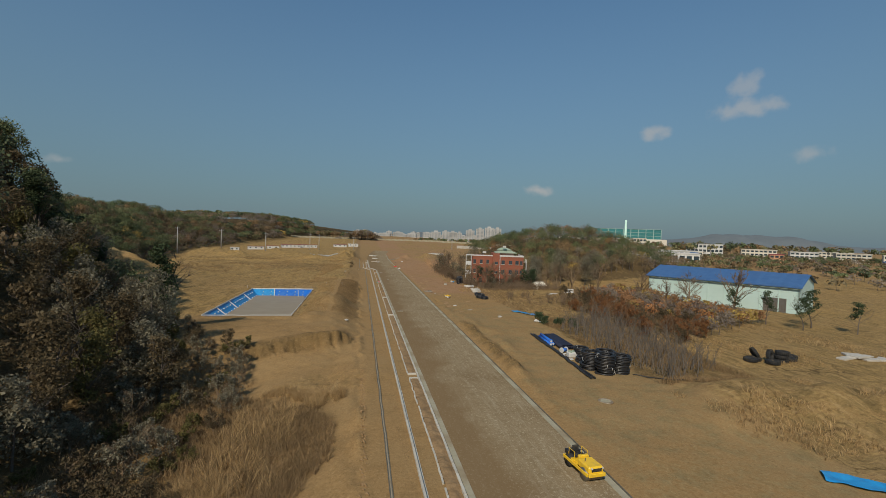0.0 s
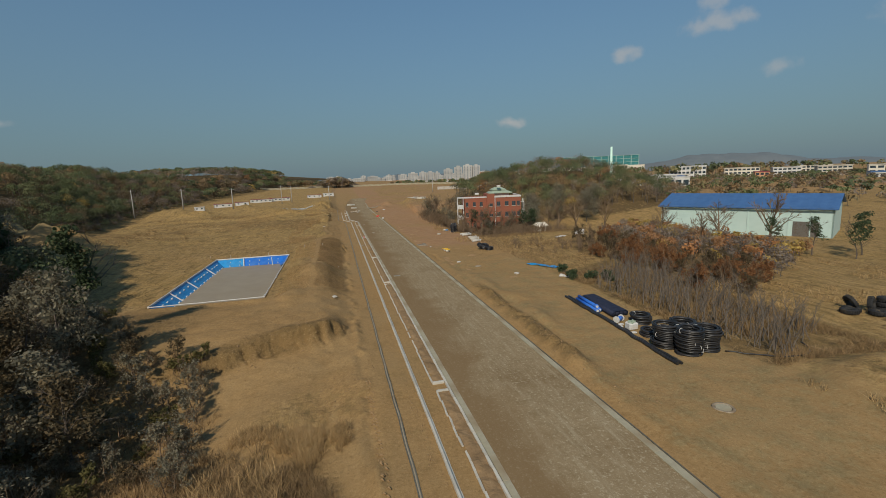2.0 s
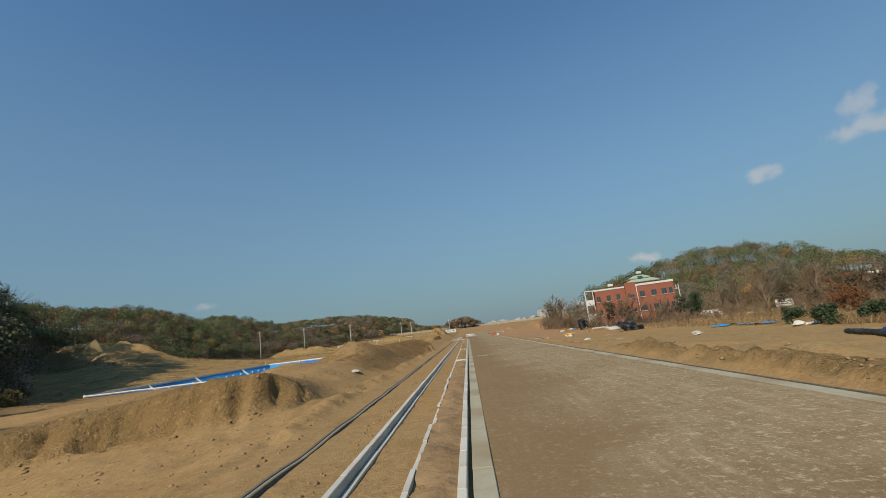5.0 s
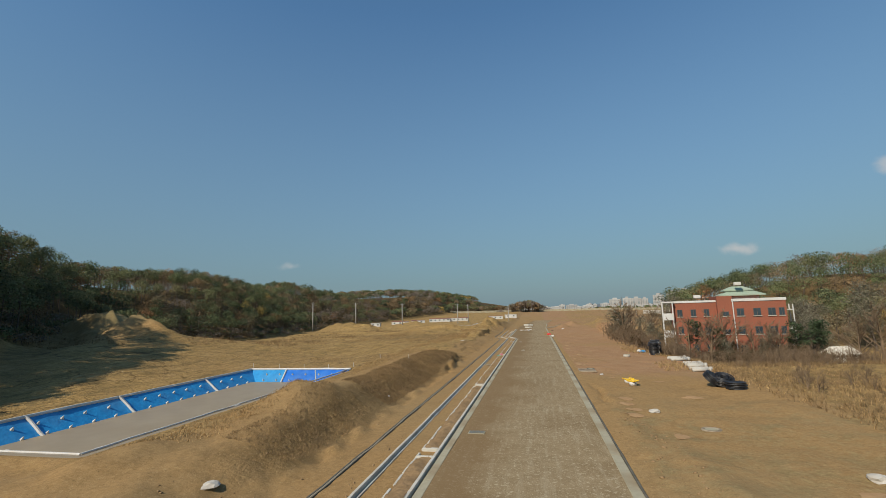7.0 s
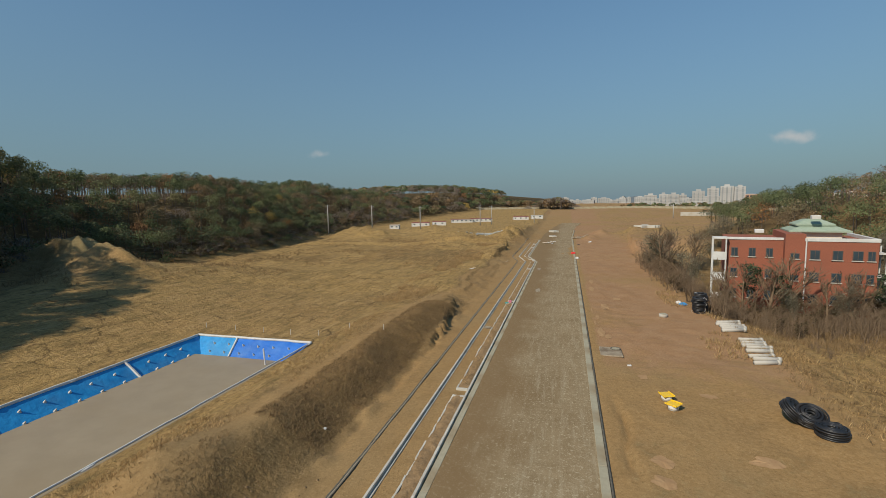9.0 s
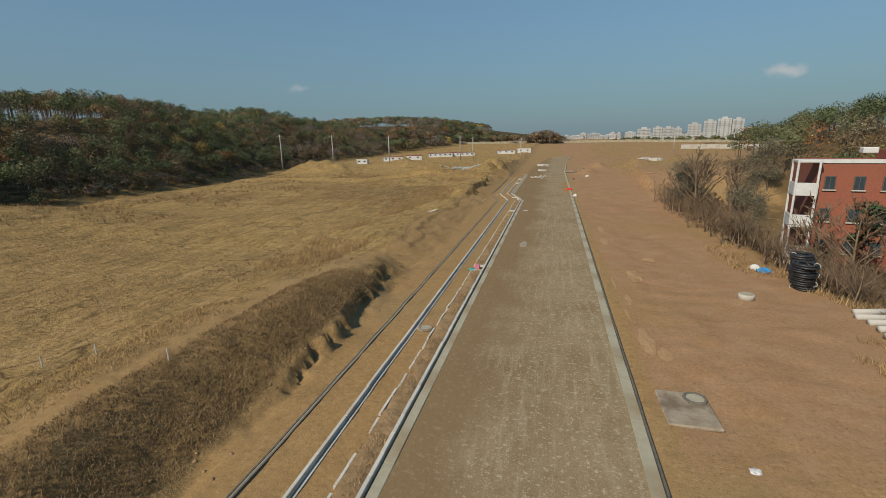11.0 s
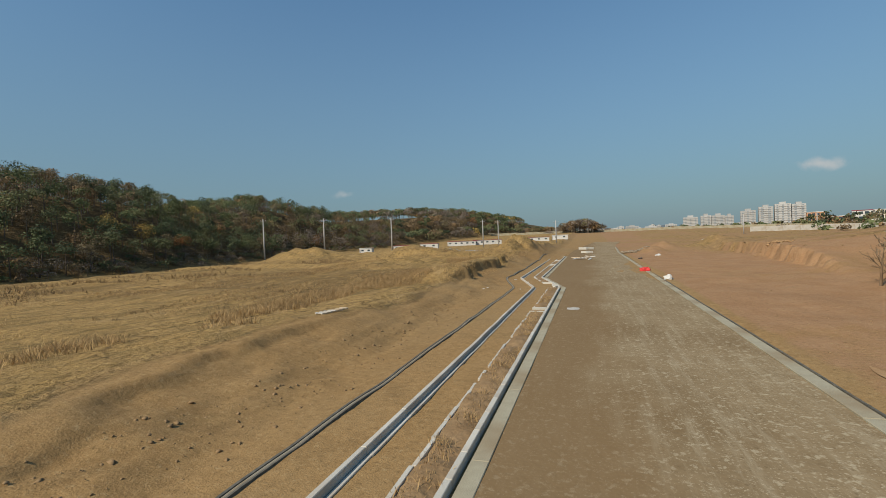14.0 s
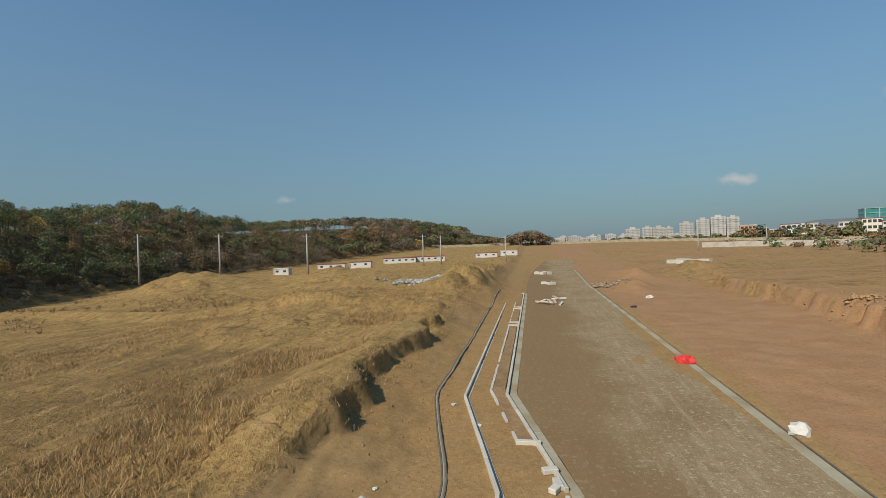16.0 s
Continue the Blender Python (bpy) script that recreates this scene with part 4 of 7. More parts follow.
def bent_bed(line, width):
    root = tagged(empty("planting_bed"), "bent planting bed edged with pale blocks beside the lay-by", "planting bed", "beds along the kerb")
    vs, fs = [], []
    pts = along(line, 0.5)
    for x, y, a, _ in pts:
        for u in np.linspace(-width / 2, width / 2, 5):
            vs.append((x + u * math.cos(radians(a)), y + u * math.sin(radians(a)), 0.08 + 0.08 * noise.noise((x + u, y * 0.9, 1))))
    for i in range(len(pts) - 1):
        for j in range(4):
            fs.append((i * 5 + j, i * 5 + j + 1, i * 5 + j + 6, i * 5 + j + 5))
    mesh_object("soil", vs, fs, M["clod"], root, True)
    for x, y, a, length in along(line, 0.95):
        if random.random() < 0.85:
            ob = part("border_block", box(-0.06, 0.06, -length / 2 + 0.02, length / 2 - 0.02, -0.1, 0.12, 0.008), M["granite"], root)
            ob.matrix_basis = pose(x - (width / 2 + 0.06) * math.cos(radians(a)), y - (width / 2 + 0.06) * math.sin(radians(a)), 0, 0, 0, a + random.gauss(0, 1.5))
    for x, y in (line[0], line[-1]):
        ob = part("end_block", box(-0.45, 0.45, -0.10, 0.10, -0.1, 0.16, 0.01), M["granite"], root)
        ob.matrix_basis = pose(x, y, 0)
    return root


bent_bed([(-1.60, 154.5), (-3.10, 160.3), (-3.10, 178)], 0.62)
bent_bed([(-3.10, 179.5), (-3.10, 188)], 0.62)
bent_bed([(-3.10, 189.2), (-3.10, 203)], 0.62)


def flat_patch(name, x, y, rx, ry, mat, label, category, z=0.012, seed=0, over_road=True):
    """A thin irregular spread of mortar, damp earth or stone dust."""
    n = 22
    vs = [(x, y, z + (0.02 if over_road else ground_z(x, y)))]
    for i in range(n):
        a = 2 * math.pi * i / n
        k = 1 + 0.45 * noise.noise((math.cos(a) * 1.6 + seed, math.sin(a) * 1.6, seed * 2.3))
        px, py = x + rx * k * math.cos(a), y + ry * k * math.sin(a)
        vs.append((px, py, z - 0.006 + (0.02 if over_road else ground_z(px, py))))
    fs = [(0, 1 + i, 1 + (i + 1) % n) for i in range(n)]
    tagged(mesh_object(name, vs, fs, mat), label, category, kind="structure")


flat_patch("mortar_patch_1", 1.95, 120.8, 0.36, 1.1, M["road_dust"], "grey mortar stain on the roadbase", "stain", 0.03)
flat_patch("mortar_patch_2", 0.9, 141.0, 0.35, 0.5, M["concrete"], "pale mortar spill on the roadbase", "stain", 0.03, 3)
for i, (x, y, rx, ry) in enumerate(((8.95, 101.2, 0.34, 1.4), (9.5, 99.8, 0.3, 0.7), (8.62, 104.6, 0.10, 0.9), (9.0, 107.0, 0.16, 0.9), (8.55, 110.2, 0.08, 1.2), (9.2, 123.0, 0.3, 1.6), (10.1, 112, 0.4, 1.4), (9.9, 74.5, 0.5, 0.5), (10.2, 76.0, 0.5, 0.4), (10.0, 77.6, 0.55, 0.5), (10.2, 79.3, 0.5, 0.5), (15.0, 80.5, 0.7, 0.4), (11.0, 90.5, 0.3, 0.5), (14.5, 88.0, 0.5, 0.35), (9.4, 129, 0.3, 2.0), (12.0, 117, 0.4, 0.8), (15, 62.5, 0.6, 0.4), (11.2, 70, 0.35, 0.6))):
    flat_patch("earth_patch_%d" % (i + 1), x, y, rx, ry, M["pale_earth"], "pale dried mud on the red earth", "mud", 0.03, i + 5, False)


def drain_grate(x, y):
    root = tagged(empty("drain_grate", pose(x, y, 0.035)), "rusty rectangular drain grate set in the road", "drain grate")
    part("frame", box(-0.45, 0.45, -0.3, 0.3, -0.1, 0.02, 0.01), M["gutter"], root)
    for i in range(9):
        part("bar", box(-0.38 + i * 0.088, -0.34 + i * 0.088, -0.24, 0.24, 0.02, 0.04), M["steel"], root)


drain_grate(0.85, 69.6)

# ---- settling pond ----
def pond():
    root = tagged(empty("settling_pond"), "sunken settling pond lined with blue tarpaulin and half full of silt", "pond")
    x0, x1, y0, y1 = -26.5, -15.0, 61.0, 89.9
    zr, zb, ins = 0.92, -1.15, 2.5

    def panel(name, a, b, c, d, mat, n, m, lift=0.0):
        a, b, c, d = (Vector(p) for p in (a, b, c, d))
        vs, fs = [], []
        for i in range(n + 1):
            for j in range(m + 1):
                u, v = i / n, j / m
                p = (a * (1 - u) + b * u) * (1 - v) + (d * (1 - u) + c * u) * v
                p.z += lift + 0.05 * noise.noise((p.x * 0.9, p.y * 0.9, 2)) * (1 if 0 < v < 1 else 0.3)
                vs.append(p)
        for i in range(n):
            for j in range(m):
                k = i * (m + 1) + j
                fs.append((k, k + m + 1, k + m + 2, k + 1))
        return mesh_object(name, vs, fs, mat, root, True)

    # liner: far long side in three sheets, back in two, front and near side
    cuts = [y0, 73.6, 82.6, y1]
    for ya, yb in zip(cuts, cuts[1:]):
        ia, ib = max(ya, y0 + ins), min(yb, y1 - ins)
        panel("liner_sheet", (x0, ya, zr), (x0, yb, zr), (x0 + ins, ib, zb), (x0 + ins, ia, zb), M["blue_tarp"], 24, 8)
    xm = -22.3
    panel("liner_sheet", (x0, y1, zr), (xm, y1, zr), (xm, y1 - ins, zb), (x0 + ins, y1 - ins, zb), M["blue_tarp"], 16, 8)
    panel("liner_sheet", (xm, y1, zr), (x1, y1, zr), (x1 - ins, y1 - ins, zb), (xm, y1 - ins, zb), M["deep_tarp"], 16, 8)
    panel("liner_sheet", (x1, y1, zr), (x1, y1 - 4.5, zr - 0.3), (x1 - ins, y1 - 4.0, zb), (x1 - ins, y1 - ins, zb), M["deep_tarp"], 10, 8, 0.1)
    # silt surface
    panel("silt_water", (x0 + 1.3, y0 + 0.2, -0.12), (x0 + 1.3, y1 - 1.9, -0.12), (x1 - 0.2, y1 - 1.9, -0.12), (x1 - 0.2, y0 + 0.2, -0.12), M["silt"], 4, 4)
    # rims of bags and seams
    rims = [((x0, y0), (x0, y1)), ((x0, y1), (x1, y1)), ((x1, y1), (x1, y0)), ((x1, y0), (x0, y0))]
    bag = None
    for (ax, ay), (bx, by) in rims:
        n = int(math.hypot(bx - ax, by - ay) / 0.62)
        for i in range(n):
            f = (i + 0.5) / n
            if bag is None:
                bm = lump(0.24, 0.45, 4, 1, 0.25)
                bag = bpy.data.meshes.new("sandbag")
                bm.to_mesh(bag)
                bm.free()
                bag.materials.append(M["white_tarp"])
                bag.shade_smooth()
            if random.random() < 0.3:
                ob = new("sandbag", bag)
                ob.parent = root
                ob.matrix_basis = pose(ax + (bx - ax) * f + random.gauss(0, 0.05), ay + (by - ay) * f + random.gauss(0, 0.05), zr + 0.02, 0, 0, math.degrees(math.atan2(by - ay, bx - ax)) + random.gauss(0, 12)) @ Matrix.Diagonal((1.75, 0.38, 0.5, 1))
    # white edge band and the welded seams down the liner
    edge = [(x0, y0, zr), (x0, y1, zr), (x1, y1, zr), (x1, y0, zr), (x0, y0, zr)]
    for a, b in zip(edge, edge[1:]):
        n = int((Vector(b) - Vector(a)).length / 1.2)
        pts = [Vector(a).lerp(Vector(b), i / n) for i in range(n + 1)]
        part("edge_band", tube([(p.x + 0.07 * noise.noise((p.x, p.y, 4)), p.y + 0.07 * noise.noise((p.y, p.x, 7)), p.z + 0.04 + 0.03 * noise.noise((p.x, p.y, 1))) for p in pts], 0.11 if a[0] == x0 and b[0] == x0 or a[1] == y1 == b[1] else 0.06, 6), M["white_tarp"], root)
    for yc in (67.2, 73.6, 82.6):
        part("seam", tube([(x0 + ins * f, yc + 0.25 * f + 0.04 * math.sin(9 * f), zr + (zb - zr) * f + 0.06) for f in (0, 0.15, 0.3, 0.45, 0.62)], 0.10, 6), M["white_tarp"], root)
    part("seam", tube([(xm + 0.3 * f, y1 - ins * f, zr + (zb - zr) * f + 0.06) for f in (0, 0.15, 0.3, 0.45, 0.62)], 0.10, 6), M["white_tarp"], root)
    # small weights tied on the liner
    tie = bpy.data.meshes.new("weight_bag")
    bm = bmesh.new()
    bmesh.ops.create_cone(bm, cap_ends=True, segments=7, radius1=0.11, radius2=0.02, depth=0.22)
    bm.to_mesh(tie)
    bm.free()
    tie.materials.append(M["white_tarp"])
    for i in range(17):
        y = y0 + 2.2 + i * 1.5
        if min(abs(y - 73.6), abs(y - 82.6)) < 0.5:
            continue
        for f in (0.25, 0.52):
            ob = new("weight_bag", tie)
            ob.parent = root
            ob.matrix_basis = pose(x0 + ins * f, y + random.gauss(0, 0.12), zr + (zb - zr) * f + 0.14, 0, 35, 0)
    for i in range(6):
        for f in (0.25, 0.5):
            ob = new("weight_bag", tie)
            ob.parent = root
            ob.matrix_basis = pose(x0 + 2.2 + i * 1.5, y1 - ins * f, zr + (zb - zr) * f + 0.14, 35, 0, 0)
    # level staff at the back
    part("staff", tube([(-17.4, 87.0, -0.5), (-17.5, 87.0, 1.2)], 0.06, 6), M["white_tarp"], root)
    return root


pond()


def marker_pegs():
    root = tagged(empty("marker_pegs"), "row of short white marker pegs behind the pond", "marker pegs")
    pts = [(-28 + i * 3.1, 92.4 + 0.35 * math.sin(i)) for i in range(7)]
    for x, y in pts:
        z = ground_z(x, y)
        part("peg", tube([(x, y, z - 0.2), (x, y, z + 0.5)], 0.022, 6), M["white_tarp"], root)


marker_pegs()


# ---- plant and materials on the site ----
def road_roller(m):
    root = tagged(empty("road_roller", m), "small yellow ride-on tandem road roller standing beside the gutter", "road roller")
    for y, nm in ((-0.95, "front_drum"), (0.95, "rear_drum")):
        bm = bmesh.new()
        bmesh.ops.create_cone(bm, cap_ends=True, segments=28, radius1=0.42, radius2=0.42, depth=1.2)
        bmesh.ops.rotate(bm, verts=bm.verts, matrix=Matrix.Rotation(math.pi / 2, 3, "Y"))
        bmesh.ops.translate(bm, verts=bm.verts, vec=(0, y, 0.42))
        part(nm, bm, M["steel"] if y < 0 else M["tyre"], root, "dark smooth drum", True)
    hood = part("bonnet", box(-0.56, 0.56, -1.55, -0.15, 0.62, 1.12, 0.10), M["yellow"], root, "yellow engine cover")
    part("bumper", box(-0.62, 0.62, -1.68, -1.52, 0.50, 0.74, 0.03), M["yellow"], root)
    part("grille", box(-0.38, 0.38, -1.575, -1.54, 0.80, 1.02, 0.01), M["tyre"], root)
    for x in (-0.60, 0.60):
        part("side_frame", box(x - 0.05, x + 0.05, -1.45, 1.45, 0.44, 0.66, 0.02), M["yellow"], root)
    part("platform", box(-0.55, 0.55, -0.12, 1.35, 0.60, 0.72, 0.02), M["yellow"], root)
    part("console", box(-0.38, 0.38, -0.16, 0.10, 0.72, 1.22, 0.05), M["yellow"], root)
    part("seat", box(-0.27, 0.27, 0.48, 0.95, 0.74, 1.02, 0.06), M["tyre"], root)
    part("seat_back", box(-0.27, 0.27, 0.90, 1.02, 0.98, 1.45, 0.05), M["tyre"], root)
    part("rear_cover", box(-0.52, 0.52, 1.05, 1.50, 0.70, 1.02, 0.05), M["black_plastic"], root)
    part("steering_wheel", add_torus(bmesh.new(), (0, 0.16, 1.30), 0.19, 0.02, 18, 6, (0, -0.6, 1)), M["tyre"], root)
    for x in (-0.5, 0.5):
        part("handrail", tube([(x, 0.25, 0.72), (x, 0.25, 1.3), (x, 0.95, 1.3), (x, 0.95, 0.72)], 0.02, 6), M["yellow"], root)
    part("exhaust", tube([(-0.3, -0.7, 1.12), (-0.3, -0.7, 1.32)], 0.04, 8), M["steel"], root)
    for x in (-0.4, 0.4):
        part("headlamp", tube([(x, -1.58, 1.06), (x, -1.64, 1.06)], 0.06, 10), M["white_tarp"], root)
    return root


road_roller(pose(6.45, 18.55, 0.04, 0, 0, 6) @ Matrix.Diagonal((0.8, 0.8, 0.8, 1)))


def coil(root, R, r, turns, layers, z0=0.0, cx=0.0, cy=0.0, name="coil"):
    """A coil of corrugated pipe: turns laid over one another."""
    pts, rad = [], []
    steps = 30
    for j in range(layers):
        ins = range(turns) if j % 2 == 0 else range(turns - 1, -1, -1)
        for i in ins:
            ox, oy = random.gauss(0, 0.03), random.gauss(0, 0.03)
            for k in range(steps):
                a = 2 * math.pi * k / steps
                rr = R - i * 2 * r
                pts.append((cx + ox + rr * math.cos(a), cy + oy + rr * math.sin(a), z0 + r + j * 1.9 * r + 0.02 * math.sin(a + j)))
                rad.append(r * (1.0 if k % 2 else 0.86))
    return part(name, tube(pts, r, 7, True, rad), M["black_plastic"], root, "", True)


def coil_stack(x, y, count, R=0.86, spin=0):
    root = tagged(empty("pipe_coil_stack", pose(x, y, ground_z(x, y) - 0.02, 0, 0, spin)), "stack of black corrugated plastic pipe coils lying on bare earth", "pipe coil", "coils of black pipe")
    z = 0.0
    for i in range(count):
        coil(root, R + random.gauss(0, 0.03), 0.075, 2, 2, z, random.gauss(0, 0.06), random.gauss(0, 0.06))
        ang = random.uniform(0, 6.28)
        part("tie", add_torus(bmesh.new(), (math.cos(ang) * (R - 0.07), math.sin(ang) * (R - 0.07), z + 0.15), 0.17, 0.018, 10, 5, (-math.sin(ang), math.cos(ang), 0)), M["white_tarp"], root, "pale binding strap")
        z += 0.285
    return root


coil_stack(17.1, 37.4, 6)
coil_stack(17.7, 35.7, 7, spin=40)
coil_stack(19.4, 35.9, 6, spin=80)
coil_stack(18.8, 37.7, 6, spin=130)
coil_stack(18.7, 42.4, 3, 0.80, 20)
coil_stack(17.5, 39.7, 2, 0.75, 60)
coil_stack(20.3, 112.6, 7, 0.62, 10)
coil_stack(19.7, 110.9, 6, 0.60, 70)


def single_coil(m, label):
    root = tagged(empty("pipe_coil", m), label, "pipe coil", "coils of black pipe")
    coil(root, 0.68, 0.055, 5, 5, 0.0)
    part("tail", tube([(0.66, 0, 0.47), (0.74, 0.22, 0.48), (0.76, 0.42, 0.40)], 0.052, 7), M["black_plastic"], root, "", True)
    return root


single_coil(pose(19.1, 83.9, ground_z(19.1, 83.9), 0, 0, 30), "coil of black corrugated pipe lying flat on the earth")
single_coil(pose(18.6, 85.1, ground_z(18.6, 85.1) + 0.30, -24, 8, 200), "coil of black corrugated pipe leaning on its neighbours")
single_coil(pose(17.9, 85.5, ground_z(17.9, 85.5) + 0.42, 40, 0, 60), "coil of black corrugated pipe leaning half upright")


def long_pipe():
    root = tagged(empty("corrugated_pipe"), "long black corrugated drain pipes laid side by side on the earth", "pipe")
    for k, off in enumerate((0.0, 0.26)):
        pts, rad = [], []
        for i in range(120):
            f = i / 119
            y = 51.4 - 17.2 * f
            x = 16.30 - 0.7 * f + off + 0.12 * math.sin(5 * f + k)
            pts.append((x, y, ground_z(x, y) + 0.13))
            rad.append(0.125 if i % 2 else 0.105)
        part("pipe", tube(pts, 0.12, 8, True, rad), M["black_plastic"], root)


long_pipe()


def blue_pipe(x0, y0, x1, y1, z):
    root = tagged(empty("water_pipe"), "blue plastic water pipe lying by the black pipes", "pipe", "blue pipes")
    a, b = Vector((x0, y0, z)), Vector((x1, y1, z))
    d = (b - a).normalized()
    part("barrel", tube([a, b], 0.16, 14), M["blue_pipe"], root, "", True)
    part("socket", tube([b - d * 0.35, b - d * 0.3, b], 0.2, 14, True, [0.165, 0.21, 0.21]), M["blue_pipe"], root, "", True)
    part("bore", tube([b - d * 0.05, b + d * 0.004], 0.13, 14), M["white_tarp"], root, "pale pipe end")


blue_pipe(16.95, 50.2, 16.6, 45.8, 0.22)
blue_pipe(17.30, 50.3, 16.95, 46.0, 0.22)
blue_pipe(17.12, 50.1, 16.8, 46.2, 0.50)


def mat_roll():
    root = tagged(empty("geotextile_stack", pose(0.55, -1.4, 0)), "low stack of dark geotextile rolls under a dark sheet", "geotextile roll")
    for i in range(4):
        x = 17.15 + i * 0.42
        part("roll", tube([(x, 51.6 - 0.15 * i, 0.26), (x - 0.35, 45.8, 0.26)], 0.24, 12), M["black_mat"], root, "", True)
    vs, fs = [], []
    n, m = 22, 8
    for i in range(n):
        for j in range(m):
            u, v = i / (n - 1), j / (m - 1)
            x = 17.0 + 1.65 * v - 0.4 * u
            y = 51.7 - 6.0 * u
            vs.append((x, y, 0.52 + 0.06 * noise.noise((x * 2, y * 1.2, 0)) - 0.42 * max(0, abs(v - 0.5) * 2 - 0.8) * 3))
    for i in range(n - 1):
        for j in range(m - 1):
            k = i * m + j
            fs.append((k, k + 1, k + m + 1, k + m))
    mesh_object("sheet", vs, fs, M["black_mat"], root, True)


mat_roll()


def cable_drum(x, y):
    root = tagged(empty("pipe_fitting", pose(x, y, ground_z(x, y) + 0.30, 0, 0, 25)), "short blue flanged pipe fitting lying on its side", "pipe fitting")
    part("barrel", tube([(-0.35, 0, 0), (0.35, 0, 0)], 0.2, 14), M["blue_pipe"], root, "", True)
    for u in (-0.38, 0.38):
        part("flange", tube([(u - 0.03, 0, 0), (u + 0.03, 0, 0)], 0.3, 16), M["white_tarp"], root, "white flange")


cable_drum(16.85, 42.9)


def sack(name, x, y, r, mat, label, flat=0.8, seed=1, category="bag"):
    ob = part(name, lump(r, flat, seed, 2, 0.55), mat, None, "", False)
    ob.matrix_basis = pose(x, y, ground_z(x, y) + 0.3 * r * flat * 0.6, 0, 0, seed * 37)
    return tagged(ob, label, category)


def fittings_bag():
    root = tagged(empty("bulk_bag", pose(16.9, 41.2, ground_z(16.9, 41.2))), "open white bulk bag filled with green pipe fittings", "bulk bag")
    part("bag", box(-0.42, 0.42, -0.4, 0.4, 0.0, 0.62, 0.10), M["white_tarp"], root)
    for i in range(14):
        ob = part("fitting", tube([(0, 0, -0.08), (0, 0, 0.08)], 0.09, 8), M["green_roof"], root)
        ob.matrix_basis = pose(random.uniform(-0.28, 0.28), random.uniform(-0.28, 0.28), 0.64, random.uniform(0, 90), random.uniform(0, 90), 0)


fittings_bag()
for i, (x, y) in enumerate(((16.4, 42.0), (16.7, 42.4), (16.5, 40.3), (17.8, 42.0))):
    sack("rag", x, y, 0.22, M["white_tarp"], "crumpled white plastic wrapping on the earth", 0.4, i + 3, "rubbish")


def hose():
    pts = []
    for i in range(40):
        f = i / 39
        x = 20.2 + 6.5 * f + 0.3 * math.sin(9 * f)
        y = 35.0 - 3.6 * math.sin(2.6 * f) + 1.6 * f
        pts.append((x, y, ground_z(x, y) + 0.05))
    ob = part("hose", tube(pts, 0.05, 7), M["black_plastic"], None, "", True)
    tagged(ob, "thin black hose trailing over the earth", "hose")


hose()


def manhole(x, y, r=0.46):
    root = tagged(empty("manhole", pose(x, y, ground_z(x, y))), "round weathered concrete manhole ring with an earthy cover", "manhole", "manholes in the verge")
    part("ring", add_torus(bmesh.new(), (0, 0, 0.02), r, 0.10, 24, 6, (0, 0, 1), 0.6), M["old_slab"], root, "", True)
    part("cover", tube([(0, 0, 0.0), (0, 0, 0.05)], r - 0.10, 22), M["gutter"], root)


manhole(13.6, 28.5, 0.5)
manhole(13.1, 71.5, 0.42)
well = tagged(empty("manhole_ring", pose(15.63, 108.2, ground_z(15.63, 108.2))), "pale concrete manhole ring standing on red earth", "manhole")
part("ring", tube([(0, 0, -0.1), (0, 0, 0.24), (0, 0, 0.27)], 0.42, 20, True, [0.42, 0.42, 0.38]), M["concrete"], well, "", True)
part("lid", tube([(0, 0, 0.27), (0, 0, 0.31)], 0.33, 20), M["gutter"], well)
manhole(-1.83, 100.7, 0.34)


def manhole_plate():
    root = tagged(empty("manhole_slab"), "square concrete manhole slab half buried in red earth", "manhole")
    part("slab", box(8.45, 10.2, 94.5, 96.75, -0.1, 0.05, 0.05), M["old_slab"], root)
    part("ring", add_torus(bmesh.new(), (9.75, 96.3, 0.06), 0.36, 0.06, 22, 6), M["dark_kerb"], root, "dark iron ring", True)
    part("lid", tube([(9.75, 96.3, 0.03), (9.75, 96.3, 0.075)], 0.32, 20), M["gutter"], root)


manhole_plate()


def tyre_heap():
    spots = [(36.6, 38.3, 0, 0, 90), (37.4, 38.7, 0.0, 0, 0), (38.2, 37.1, 0.0, 0, 0), (38.9, 38.4, 0.55, 80, 20), (40.0, 37.8, 0.0, 0, 0), (40.0, 37.8, 0.42, 0, 0), (40.1, 37.8, 0.84, 0, 0), (41.4, 38.1, 0.0, 0, 0), (42.6, 39.1, 0.0, 0, 0), (37.7, 39.2, 0.55, 62, 70)]
    for x, y, dz, tilt, turn in spots:
        root = tagged(empty("tyre", pose(x, y, ground_z(x, y) + dz, tilt, 0, turn)), "large black worn lorry tyre in a loose heap", "tyre", "heap of tyres")
        bm = add_torus(bmesh.new(), (0, 0, 0.22), 0.46, 0.22, 26, 9, (0, 0, 1), 0.95)
        part("casing", bm, M["tyre"], root, "", True)
        tread = bmesh.new()
        for k in range(22):
            a = 2 * math.pi * k / 22
            r = add_box(bmesh.new(), -0.03, 0.03, -0.06, 0.06, -0.15, 0.15)
            for v in r.verts:
                v.co = Matrix.Rotation(a, 3, "Z") @ (v.co + Vector((0.675, 0, 0.22)))
            me = bpy.data.meshes.new("t")
            r.to_mesh(me)
            r.free()
            tread.from_mesh(me)
            bpy.data.meshes.remove(me)
        part("tread", tread, M["tyre"], root)


tyre_heap()


def slab_pile(name, label, group, spots, size, mat):
    for x, y, z, a in spots:
        ob = part(name, box(-size[0] / 2, size[0] / 2, -size[1] / 2, size[1] / 2, 0, size[2], 0.03), mat, None)
        ob.matrix_basis = pose(x, y, ground_z(x, y) + z, 0, 0, a)
        tagged(ob, label, "concrete slab", group)


